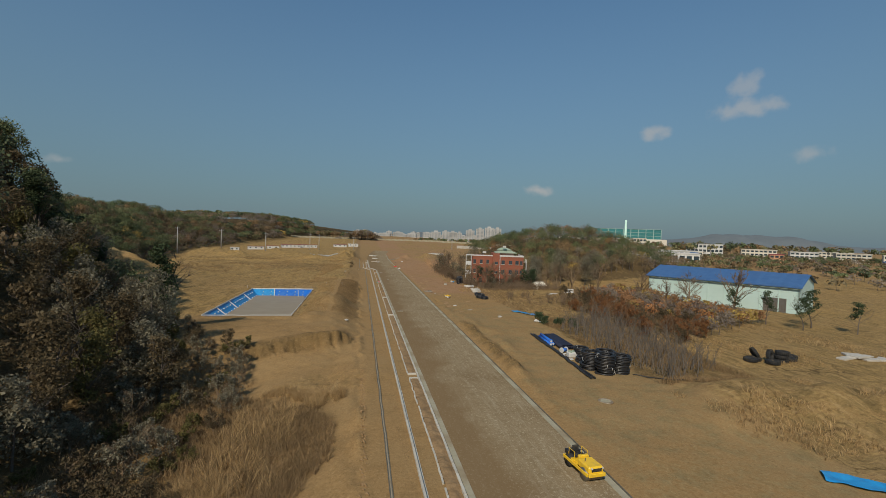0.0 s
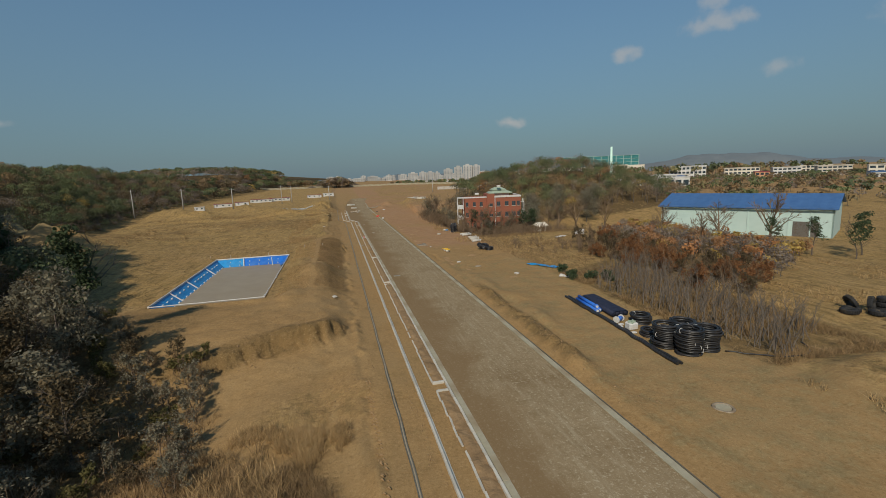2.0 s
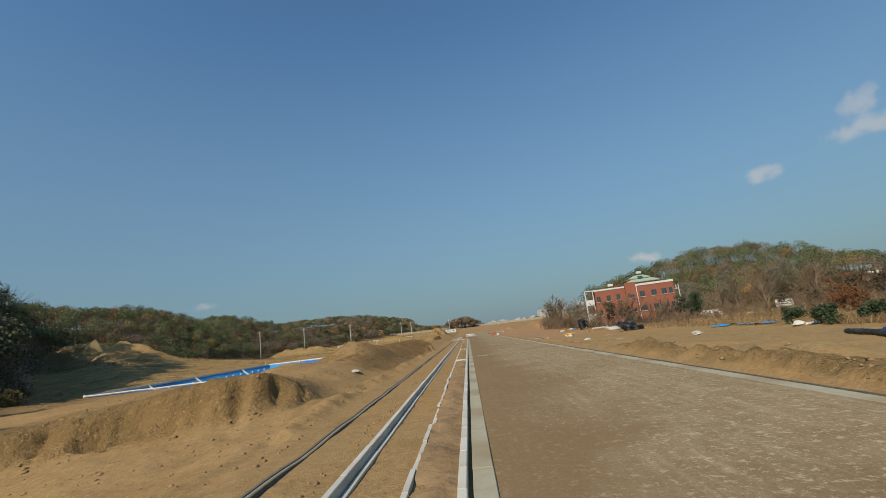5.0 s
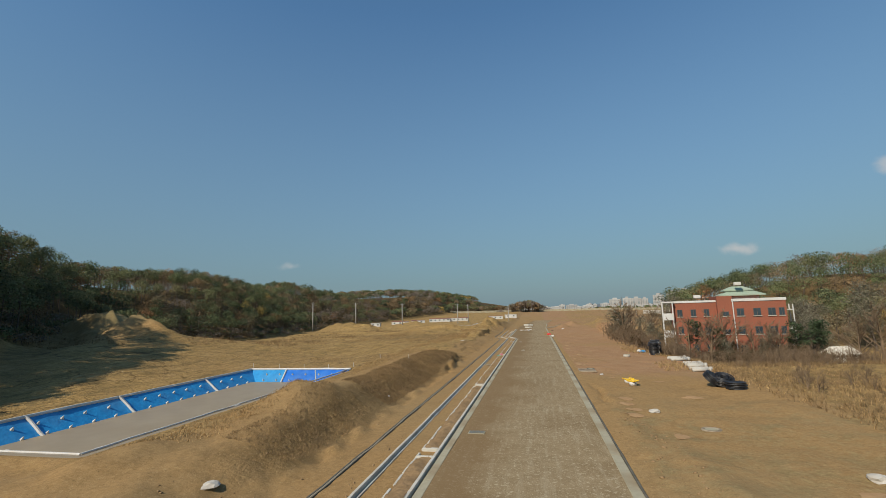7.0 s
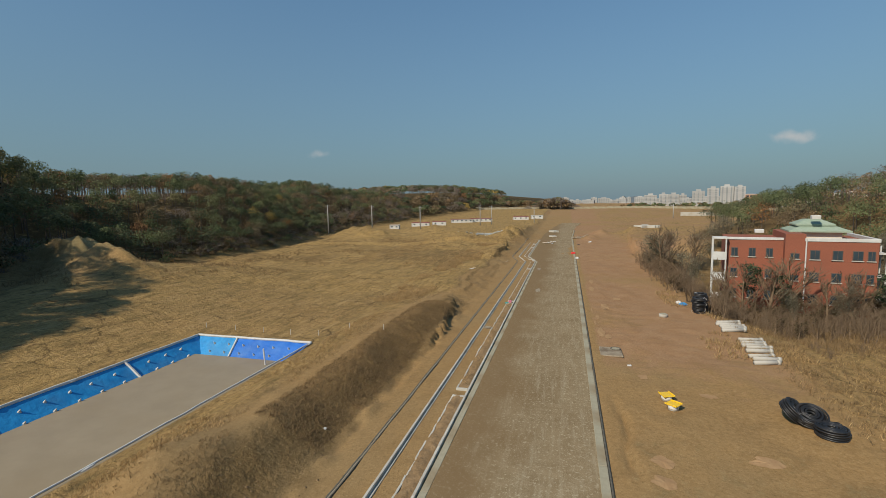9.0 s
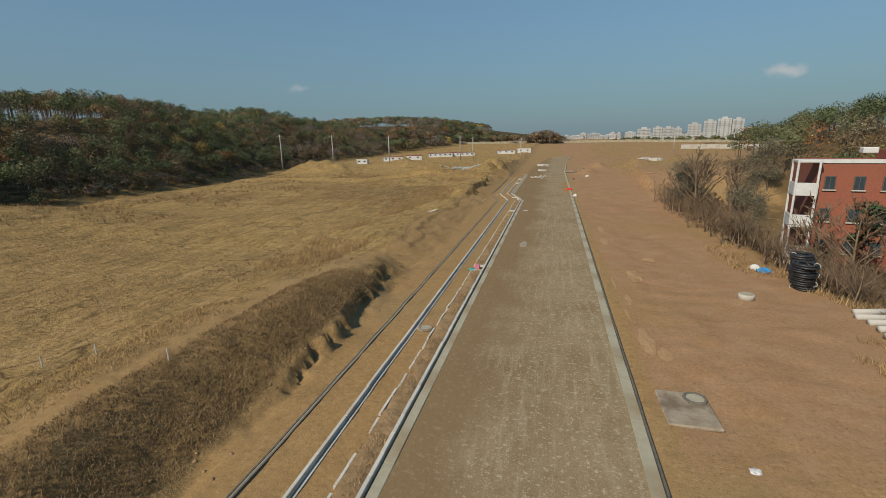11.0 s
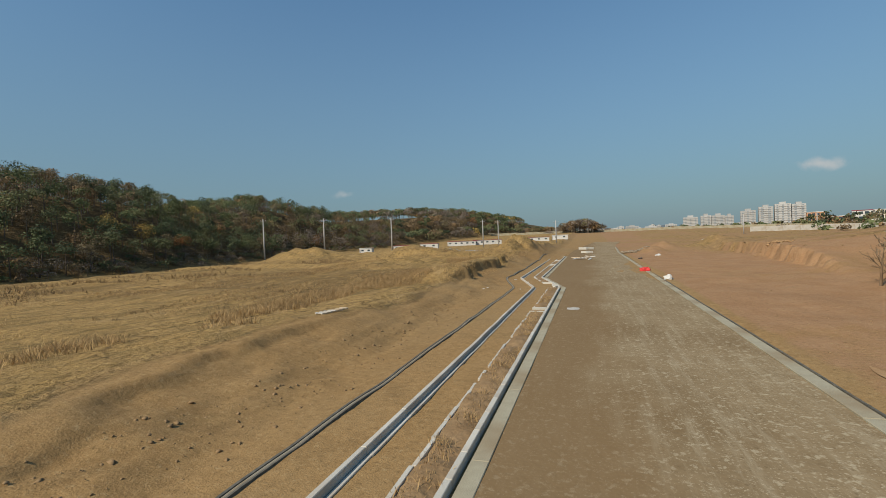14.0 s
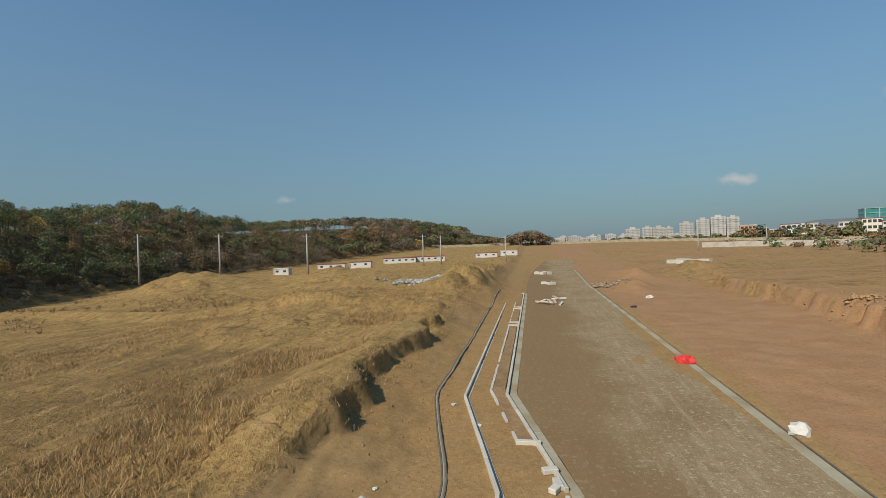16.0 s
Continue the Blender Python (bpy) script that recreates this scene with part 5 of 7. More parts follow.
slab_pile("concrete_slab", "pale flat concrete slab dumped on bare earth", "dumped slabs", [(49.2, 38.3, 0, 10), (50.6, 38.7, 0, 35), (51.8, 37.5, 0, -10), (52.8, 38.9, 0, 15), (51.0, 38.1, 0.22, 5), (53.6, 37.7, 0, 30), (52.0, 39.7, 0, -25)], (1.8, 0.9, 0.22), M["concrete"])


def pipe_bundle(x0, y0, n, length, step, rz):
    for i in range(n):
        x, y = x0 + 0.08 * random.gauss(0, 1) + 0.14 * i, y0 + i * step
        root = tagged(empty("concrete_pipe", pose(x, y, ground_z(x, y), 0, 0, rz + random.gauss(0, 3))), "pale grey concrete drain pipe lying in a row on the earth", "pipe", "rows of pale pipes")
        part("barrel", tube([(-length / 2, 0, 0.17), (length / 2, 0, 0.17)], 0.17, 12), M["concrete"], root, "", True)
        part("bell", tube([(length / 2 - 0.2, 0, 0.17), (length / 2, 0, 0.17)], 0.21, 12), M["concrete"], root, "", True)


pipe_bundle(20.4, 95.3, 8, 1.9, 0.85, 8)
pipe_bundle(20.8, 103.8, 5, 2.2, 0.85, 12)


def bucket(x, y, a):
    root = tagged(empty("marker_tub", pose(x, y, ground_z(x, y), 0, 0, a) @ Matrix.Diagonal((0.78, 0.78, 0.78, 1))), "white round tub with a bright yellow square lid", "tub", "yellow-lidded tubs")
    part("tub", tube([(0, 0, 0), (0, 0, 0.42)], 0.4, 16, True, [0.36, 0.42]), M["white_tarp"], root, "", True)
    part("lid", box(-0.46, 0.46, -0.46, 0.46, 0.42, 0.50, 0.03), M["yellow"], root, "bright yellow lid")
    for u in (-0.42, 0.42):
        part("lid_edge", box(u - 0.04, u + 0.04, -0.46, 0.46, 0.50, 0.56, 0.01), M["yellow"], root)


bucket(11.8, 86.7, 20)
bucket(11.9, 85.3, 50)

sack("bulk_bag", 7.95, 156.2, 0.38, M["white_tarp"], "white plastic bulk bag standing beside the gutter", 0.95, 2, "bulk bag")
sack("red_tarp", 7.25, 166.3, 0.55, M["red_cloth"], "crumpled bright red tarpaulin lying on the gutter", 0.6, 5, "tarpaulin")
sack("cement_bag", 18.6, 115.0, 0.36, M["white_tarp"], "pale rounded bulk bag with a blue band", 0.9, 6, "bulk bag")
sack("blue_sheet", 18.9, 114.4, 0.4, M["blue_tarp"], "crumpled blue tarpaulin beside a bulk bag", 0.6, 7, "tarpaulin")
sack("black_bag", 8.9, 188.0, 0.35, M["black_plastic"], "small black plastic bag beside the gutter", 0.4, 8, "bag")
for i, (x, y, r) in enumerate(((-6.3, 150.2, 0.11), (-6.1, 150.7, 0.08), (-3.4, 150.4, 0.07), (-5.0, 158.2, 0.14), (-3.6, 156.0, 0.12), (10.4, 92.7, 0.16), (16.1, 64.2, 0.35), (20.7, 60.4, 0.45), (21.2, 59.8, 0.3), (-7.5, 59.5, 0.32), (-6.9, 78.0, 0.1), (12.4, 196, 0.5), (11.2, 75.5, 0.3))):
    sack("rubble", x, y, r, M["white_tarp"] if i % 3 else M["concrete"], "pale lump of rubble lying on bare earth", 0.5, i + 11, "rubble")


def tarp_sheet(name, pts, mat, label):
    vs, fs = [], []
    n = 10
    (ax, ay), (bx, by), w = pts
    d = Vector((bx - ax, by - ay, 0)).normalized()
    s = Vector((-d.y, d.x, 0))
    L = math.hypot(bx - ax, by - ay)
    for i in range(n * 2):
        for j in range(n):
            u, v = i / (2 * n - 1), j / (n - 1) - 0.5
            p = Vector((ax, ay, 0)) + d * (u * L) + s * (v * w * (0.7 + 0.5 * noise.noise((u * 3, 1, 5))))
            p.z = ground_z(p.x, p.y) + 0.06 + 0.12 * (noise.noise((p.x * 1.4, p.y * 1.4, 0)) + 0.5)
            vs.append(p)
    for i in range(2 * n - 1):
        for j in range(n - 1):
            k = i * n + j
            fs.append((k, k + 1, k + n + 1, k + n))
    tagged(mesh_object(name, vs, fs, mat, None, True), label, "tarpaulin")


tarp_sheet("tarpaulin", ((20.0, 69.2), (22.6, 65.2), 1.4), M["blue_tarp"], "rumpled blue tarpaulin spread on the earth")
tarp_sheet("tarpaulin", ((19.9, 16.6), (22.8, 14.4), 1.7), M["blue_tarp"], "faded blue tarpaulin spread on bare earth")
tarp_sheet("tarpaulin", ((36.0, 91.4), (38.8, 93.4), 1.2), M["white_tarp"], "dirty white sheet lying in the dry grass")


def timber_heap():
    for i in range(9):
        a = random.uniform(0, 180)
        x, y = 0.7 + random.uniform(-1.2, 1.2), 193.8 + random.uniform(-2.5, 2.5)
        root = tagged(part("broken_board", box(-0.9, 0.9, -0.12, 0.12, 0, 0.12, 0.01), M["wood"] if i % 2 else M["white_tarp"], None), "pale broken board in a heap on the road", "board", "heap of boards")
        root.matrix_basis = pose(x, y, 0.05 + 0.08 * (i % 4), random.uniform(-8, 8), random.uniform(-8, 8), a)


timber_heap()


def block_heap(x, y, n, spread, size):
    for i in range(n):
        ob = part("kerb_block", box(-size / 2, size / 2, -size / 4, size / 4, 0, size / 3, 0.02), M["granite"], None)
        px, py = x + random.uniform(-spread, spread), y + random.uniform(-spread * 1.5, spread * 1.5)
        ob.matrix_basis = pose(px, py, max(0.02, ground_z(px, py)) + 0.01, 0, 0, random.uniform(0, 180))
        tagged(ob, "pale spare kerb block lying loose", "kerb block", "loose kerb blocks")


block_heap(0.9, 217.0, 5, 0.8, 1.3)
block_heap(1.0, 242, 6, 1.2, 1.8)
block_heap(38, 268, 9, 4.5, 3.0)
block_heap(-1.0, 151.9, 3, 0.4, 0.5)


def rubble(x, y, rx, ry, n, r, mat, label):
    """Broken stones tipped in a heap, joined into one."""
    base = lump(1.0, 0.7, 5, 1, 0.8)
    bv = np.array([v.co[:] for v in base.verts])
    bf = np.array([[v.index for v in fc.verts] for fc in base.faces])
    base.free()
    g = np.random.default_rng(int(abs(x) * 10))
    px, py = g.normal(x, rx / 2, n), g.normal(y, ry / 2, n)
    s = r * g.uniform(0.4, 1.2, n)
    p = np.stack([px, py, height(px, py) + 0.3 * s], -1)
    v = (bv[None] * (s[:, None] * g.uniform(0.6, 1.3, (n, 3)))[:, None, :] + p[:, None, :]).reshape(-1, 3)
    f = (bf[None] + (np.arange(n) * len(bv))[:, None, None]).reshape(-1, 3)
    tagged(big_mesh("rubble", v, f, mat), label, "rubble", kind="stuff")


rubble(-20.5, 214.5, 7.0, 5.0, 150, 0.42, M["gravel_stone"], "bluish grey broken stones tipped on the mound")
rubble(9.9, 211.0, 2.6, 3.0, 70, 0.38, M["old_slab"], "brown rubble and broken slabs beside the road")
rubble(22.4, 176.6, 1.6, 1.4, 60, 0.16, M["pale_earth"], "small heap of pale sandy lumps at the cut edge")


def box_of_parts():
    root = tagged(empty("tool_crate", pose(-0.95, 112.15, 0.05)), "pink crate and teal net on the gap between two beds", "crate")
    part("crate", box(-0.18, 0.18, -0.22, 0.22, 0, 0.26, 0.02), M["red_box"], root)
    ob = part("net", lump(0.28, 0.4, 3, 2, 0.4), M["teal"], root)
    ob.matrix_basis = pose(-0.3, -0.5, 0.05)


box_of_parts()


def pallet(x, y, a):
    root = tagged(empty("pallet", pose(x, y, ground_z(x, y) + 0.03, 0, 0, a)), "flat bleached timber pallet lying in the stubble", "pallet", "pallets in the stubble")
    for i in range(7):
        part("slat", box(-0.24, 0.24, -0.95 + i * 0.28, -0.85 + i * 0.28, 0.05, 0.08, 0.004), M["white_tarp"] if i < 4 else M["wood"], root)
    for u in (-0.19, 0.19):
        part("bearer", box(u - 0.03, u + 0.03, -0.95, 0.87, 0, 0.05, 0.004), M["wood"], root)


pallet(-10.05, 134.0, -11)


# ---- power poles ----
def power_pole(x, y, top):
    z = ground_z(x, y)
    root = tagged(empty("power_pole", pose(x, y, z)), "tall slim grey concrete power pole with a crossarm", "power pole", "line of power poles")
    h = top - z
    part("shaft", tube([(0, 0, -0.4), (0, 0, h)], 0.2, 10, True, [0.24, 0.13]), M["pole"], root, "", True)
    part("crossarm", box(-1.0, 1.0, -0.06, 0.06, h - 0.7, h - 0.58, 0.01), M["steel"], root)
    for u in (-0.9, 0.0, 0.9):
        part("insulator", tube([(u, 0, h - 0.58), (u, 0, h - 0.38)], 0.06, 8), M["white_tarp"], root)


for x, y, top in ((-72, 230, 11.9), (-52.5, 234.5, 11.2), (-90, 226, 12.5), (-36, 280, 11.0), (-31, 284, 10.6), (-10, 287, 9.6), (62, 330, 9.5), (95, 350, 10)):
    power_pole(x, y, top)


# ---- site huts and fences ----
def site_hut(x, y, length, a, roof="maroon"):
    z = ground_z(x, y)
    root = tagged(empty("site_hut", pose(x, y, z, 0, 0, a) @ Matrix.Diagonal((1.0, 0.8, 0.72, 1))), "white prefabricated site hut with a dark red roof", "site hut", "row of site huts")
    part("body", box(-length / 2, length / 2, -1.5, 1.5, -0.3, 2.5, 0.03), M["white_wall"], root)
    part("roof", box(-length / 2 - 0.15, length / 2 + 0.15, -1.7, 1.7, 2.5, 2.72, 0.03), M[roof], root)
    n = max(2, int(length / 2.4))
    for i in range(n):
        u = -length / 2 + (i + 0.5) * length / n
        part("window", box(u - 0.45, u + 0.45, -1.53, -1.49, 1.1, 1.9, 0.01), M["glass"], root)
    part("door", box(-length / 2 + 0.1, -length / 2 + 0.35, -1.53, -1.49, 0, 2.0, 0.01), M["steel"], root)


for x, y, L, a, r in ((-73, 258, 4.5, 8, "white_wall"), (-66, 276, 9, 12, "maroon"), (-57, 279, 7, 10, "maroon"), (-50, 300, 12, 14, "maroon"), (-40, 305, 12, 14, "maroon"), (-20, 322, 9, 5, "maroon"), (-11, 326, 7, 3, "white_wall")):
    site_hut(x, y, L, a, r)


def hoarding(name, line, h, mat, label):
    root = tagged(empty(name), label, "hoarding", "long pale hoardings")
    panels = {}
    for x, y, a, length in along(line, 6.0):
        key = round(length, 1)
        if key not in panels:
            me = bpy.data.meshes.new("panel")
            bm = box(-0.05, 0.05, -length / 2 + 0.03, length / 2 - 0.03, -1.5, h, 0.01)
            bm.to_mesh(me)
            bm.free()
            me.materials.append(mat)
            panels[key] = me
        ob = new("panel", panels[key])
        ob.parent = root
        ob.matrix_basis = pose(x, y, ground_z(x, y), 0, 0, a)


hoarding("hoarding", [(-74, 462), (20, 470), (70, 462), (125, 445), (182, 416), (260, 372)], 1.7, M["gutter"], "long pale hoarding along the far side of the site")
hoarding("hoarding", [(70, 350), (130, 342)], 2.2, M["concrete"], "low pale wall across the far ground")


# ---- brick house ----
def brick_house():
    root = tagged(empty("brick_house", pose(24.6, 124.6, -1.7, 0, 0, -13) @ Matrix.Diagonal((1.03, 1, 1, 1))), "three-storey red brick house with white balconies and a green pavilion roof", "house")
    H = 8.6

    def wall_block(nm, x0, x1, y0, y1, h, mat):
        return part(nm, box(x0, x1, y0, y1, -1.0, h), mat, root)

    left = wall_block("wall", 1.6, 9.0, 1.2, 11.0, H, M["brick"])
    mid = wall_block("wall", 7.6, 9.6, 0.1, 10.0, H + 0.9, M["brick"])
    right = wall_block("wall", 9.6, 16.2, 0.0, 11.5, H, M["brick"])
    part("parapet", box(9.5, 16.3, -0.08, 0.35, H, H + 0.42, 0.03), M["white_wall"], root, "white parapet")
    part("parapet", box(15.95, 16.3, 0.35, 11.6, H, H + 0.42, 0.03), M["white_wall"], root, "white parapet")
    part("parapet", box(1.5, 7.6, 1.12, 1.5, H, H + 0.32, 0.03), M["white_wall"], root, "white parapet")
    part("downpipe", tube([(9.62, -0.12, 0), (9.62, -0.12, H + 0.4)], 0.08, 8), M["white_wall"], root, "white downpipe")

    def window(x, y, z, w=0.95, h=1.15):
        fr = part("window", box(x - w / 2, x + w / 2, y - 0.05, y + 0.12, z, z + h, 0.02), M["window_frame"], root)
        part("pane", box(x - w / 2 + 0.07, x - 0.03, y - 0.075, y - 0.045, z + 0.07, z + h - 0.07), M["glass"], fr)
        part("pane", box(x + 0.03, x + w / 2 - 0.07, y - 0.075, y - 0.045, z + 0.07, z + h - 0.07), M["glass"], fr)
        part("sill", box(x - w / 2 - 0.08, x + w / 2 + 0.08, y - 0.14, y, z - 0.1, z), M["concrete"], fr)

    for k in range(3):
        z = 0.9 + 2.75 * k
        for x in (10.5, 12.6, 14.4, 15.6):
            window(x, 0.0, z, 0.95 if x < 15 else 0.7)
        window(8.6, 0.1, z, 0.9, 0.7)
        for x in (2.5, 4.4, 6.2):
            window(x, 1.2, z, 0.75)
    # white stair tower with balconies
    for k in range(3):
        z = 0.4 + 2.75 * k
        b = part("balcony", box(0.0, 1.6, 0.2, 2.4, z, z + 0.16, 0.02), M["white_wall"], root, "white balcony")
        part("rail", box(0.0, 0.10, 0.2, 2.4, z + 0.16, z + 1.1, 0.01), M["white_wall"], b)
        part("rail", box(0.10, 1.6, 0.2, 0.30, z + 0.16, z + 1.1, 0.01), M["white_wall"], b)
    for x, y in ((0.06, 0.26), (0.06, 2.34), (1.5, 0.26)):
        part("column", tube([(x, y, -0.6), (x, y, H + 0.3)], 0.09, 8), M["white_wall"], root, "white column")
    part("stair_roof", box(0.0, 1.7, 0.2, 2.6, H + 0.1, H + 0.3, 0.02), M["white_wall"], root)
    # steel balcony on the far corner
    for k in range(3):
        z = 1.6 + 2.75 * k
        part("side_balcony", box(16.2, 17.3, 1.0, 3.2, z, z + 0.14, 0.02), M["white_wall"], root)
    for y in (1.05, 3.15):
        part("column", tube([(17.2, y, -0.6), (17.2, y, H - 0.6)], 0.08, 8), M["white_wall"], root)

    # pavilion roof, in two tiers with hipped slopes
    def hip(nm, x0, x1, y0, y1, z0, z1, inset, mat):
        vs = [(x0, y0, z0), (x1, y0, z0), (x1, y1, z0), (x0, y1, z0), (x0 + inset, y0 + inset, z1), (x1 - inset, y0 + inset, z1), (x1 - inset, y1 - inset, z1), (x0 + inset, y1 - inset, z1),
              (x0, y0, z0 - 0.18), (x1, y0, z0 - 0.18), (x1, y1, z0 - 0.18), (x0, y1, z0 - 0.18)]
        fs = [(0, 1, 5, 4), (1, 2, 6, 5), (2, 3, 7, 6), (3, 0, 4, 7), (4, 5, 6, 7), (0, 8, 9, 1), (1, 9, 10, 2), (2, 10, 11, 3), (3, 11, 8, 0), (8, 11, 10, 9)]
        mesh_object(nm, vs, fs, mat, root)

    part("pavilion", box(9.2, 13.8, 4.0, 9.0, H, H + 1.2), M["cream"], root)
    hip("roof", 8.4, 14.6, 3.3, 9.7, H + 1.1, H + 1.8, 1.6, M["green_roof"])
    hip("roof", 9.2, 13.2, 4.4, 8.8, H + 1.9, H + 2.5, 1.2, M["green_roof"])
    for x0, x1, z in ((10.6, 11.5, H + 2.6), (4.8, 5.8, H + 0.75)):
        part("roof_tank", box(x0, x1, 3.2, 4.2, z, z + 0.5, 0.05), M["white_wall"], root, "white roof tank")


brick_house()


def shed(x, y, z, a):
    root = tagged(empty("shed", pose(x, y, z, 0, 0, a)), "small pale garden shed with a pitched roof", "shed")
    part("wall", box(-1.3, 1.3, -1.1, 1.1, -0.6, 2.0, 0.02), M["cream"], root)
    mesh_object("roof", [(-1.6, -1.4, 1.9), (1.6, -1.4, 1.9), (1.6, 0, 2.8), (-1.6, 0, 2.8), (1.6, 1.4, 1.9), (-1.6, 1.4, 1.9), (-1.6, -1.4, 1.8), (1.6, -1.4, 1.8), (1.6, 1.4, 1.8), (-1.6, 1.4, 1.8)],
                [(0, 1, 2, 3), (3, 2, 4, 5), (0, 6, 7, 1), (5, 4, 8, 9), (6, 9, 8, 7), (0, 3, 5, 9, 6), (1, 7, 8, 4, 2)], M["cream"], root)
    part("door", box(-0.4, 0.4, -1.14, -1.09, -0.5, 1.4, 0.01), M["wood"], root)


shed(42.6, 113.0, ground_z(42.6, 113.0), 20)


def white_tank():
    x, y = 41.0, 91.5
    root = tagged(empty("site_sign", pose(x, y, ground_z(x, y), 0, 0, -15)), "small white signboard standing in the scrub", "sign")
    part("board", box(-1.0, 1.0, -0.04, 0.04, 0.45, 1.35, 0.01), M["white_wall"], root)
    for u in (-0.8, 0.8):
        part("leg", tube([(u, 0, -0.3), (u, 0, 0.45)], 0.05, 6), M["wood"], root)
    for i, w in enumerate((0.55, 0.35)):
        part("text_bar", box(-w, w, -0.047, -0.043, 0.98 - 0.27 * i, 1.08 - 0.27 * i), M["black_plastic"], root)


white_tank()


# ---- works with the blue roof ----
def factory():
    ax, ay, bx, by = 82.0, 73.0, 66.0, 98.6
    L = math.hypot(bx - ax, by - ay)
    a = math.degrees(math.atan2(by - ay, bx - ax))
    root = tagged(empty("factory", pose(ax, ay, -1.6, 0, 0, a)), "long pale mint factory hall with a bright blue sheet roof", "factory")
    W, h, rz = 16.0, 6.1, 8.3
    part("wall", box(0, L, -0.25, 0.0, -1, h), M["mint_wall"], root)
    part("wall", box(0, L, -W, -W + 0.25, -1, h), M["mint_wall"], root)
    for u in (0.0, L - 0.25):
        vs = [(u, -W, -1), (u + 0.25, -W, -1), (u + 0.25, 0, -1), (u, 0, -1), (u, -W, h), (u + 0.25, -W, h), (u + 0.25, 0, h), (u, 0, h), (u, -W / 2, rz - 0.1), (u + 0.25, -W / 2, rz - 0.1)]
        fs = [(0, 3, 7, 8, 4), (1, 5, 9, 6, 2), (0, 1, 2, 3), (0, 4, 5, 1), (3, 2, 6, 7), (4, 8, 9, 5), (8, 7, 6, 9)]
        mesh_object("gable", vs, fs, M["mint_wall"], root)
    for side in (0, 1):
        n = int(L / 0.9)
        y0, y1 = (0.5, -W / 2) if side == 0 else (-W - 0.5, -W / 2)
        vs, fs = [], []
        for i in range(n + 1):
            u = -0.6 + (L + 1.2) * i / n
            dz = 0.06 if i % 2 else 0.0
            vs += [(u, y0, h + dz - 0.12), (u, y1, rz + dz)]
        for i in range(n):
            fs.append((2 * i, 2 * i + 2, 2 * i + 3, 2 * i + 1))
        mesh_object("roof", vs, fs, M["blue_roof"], root)
    part("eaves_gutter", box(-0.6, L + 0.6, 0.5, 0.75, h - 0.35, h - 0.1, 0.03), M["blue_roof"], root)
    for i in range(1, 9):
        part("pilaster", box(i * L / 9 - 0.1, i * L / 9 + 0.1, 0.0, 0.12, -1, h - 0.1), M["mint_wall"], root)
    part("shutter", box(2.0, 6.0, 0.0, 0.06, -1, 3.4), M["steel"], root)


factory()


def block_building(x, y, w, d, h, a, mat, label, storeys=3, bays=6, roof=None, category="building", z=None, group="far town"):
    z = ground_z(x, y) if z is None else z
    root = tagged(empty("town_building", pose(x, y, z, 0, 0, a)), label, category, group)
    part("wall", box(-w / 2, w / 2, -d / 2, d / 2, -3, h), mat, root)
    part("roof", box(-w / 2 - 0.3, w / 2 + 0.3, -d / 2 - 0.3, d / 2 + 0.3, h, h + 0.5), roof or mat, root)
    sh = h / storeys
    pane = {}
    for k in range(storeys):
        for i in range(bays):
            ob = part("window", box(-0.36 * w / bays, 0.36 * w / bays, -0.05, 0.05, 0, sh * 0.5), M["glass"], root) if not pane else new("window", pane["m"])
            pane.setdefault("m", ob.data)
            ob.parent = root
            ob.matrix_basis = pose(-w / 2 + (i + 0.5) * w / bays, -d / 2 - 0.02, k * sh + sh * 0.3)
    return root


FAR_TOWN = [
    (112, 172, 24, 12, 6.5, -28, "white_wall", "white factory hall with a low roof", 1, 5, "white_wall"),
    (126, 168, 18, 14, 7.0, -28, "white_wall", "white factory hall beside the blue-roofed works", 1, 4, "white_wall"),
    (138, 190, 22, 10, 8.0, -30, "white_wall", "two-storey white office block in town", 2, 6, "white_wall"),
    (158, 206, 16, 10, 6, -30, "cream", "cream house with a pale roof", 2, 5, "blue_roof"),
    (165, 216, 26, 14, 7, -30, "cream", "cream two-storey town warehouse", 2, 6, "white_wall"),
    (205, 250, 34, 12, 14, -35, "white_wall", "long white school building on a rise", 3, 9, "white_wall"),
    (226, 232, 30, 12, 10, -40, "cream", "cream three-storey town building", 3, 8, "cream"),
    (238, 215, 22, 12, 9, -40, "white_wall", "white three-storey house block", 3, 6, "white_wall"),
    (196, 192, 10, 8, 7, -40, "ochre", "orange two-storey town house", 2, 3, "maroon"),
    (262, 208, 26, 12, 9, -42, "cream", "cream three-storey apartment block", 3, 7, "cream"),
    (212, 148, 26, 14, 5, -50, "white_wall", "white workshop with a blue roof", 1, 6, "blue_roof"),
    (220, 160, 9, 8, 10, -50, "cream", "cream tower-like office in the town", 3, 2, "cream"),
    (236, 150, 14, 10, 6, -50, "white_wall", "small white workshop in the town", 2, 4, "white_wall"),
    (290, 240, 30, 12, 9, -45, "cream", "cream row of town houses", 3, 8, "cream"),
    (300, 190, 26, 12, 8, -50, "white_wall", "white row of town houses", 3, 7, "white_wall"),
]
for x, y, w, d, h, a, mt, lab, st, bays, rf in FAR_TOWN:
    block_building(x * 1.5, 20 + (y - 20) * 1.5, w * 0.85, d, 0.8 * h + 0.3, a, M[mt], lab, st, bays, M[rf], z=0.0)


def tower_mast():
    root = tagged(empty("tower", pose(181, 292, 0)), "tall slender pale green tower", "tower")
    part("shaft", tube([(0, 0, -2), (0, 0, 27.5)], 0.9, 12, True, [1.1, 0.7]), M["pale_green"], root, "", True)
    part("base", box(-4, 4, -4, 4, -2, 9), M["ochre"], root)


tower_mast()


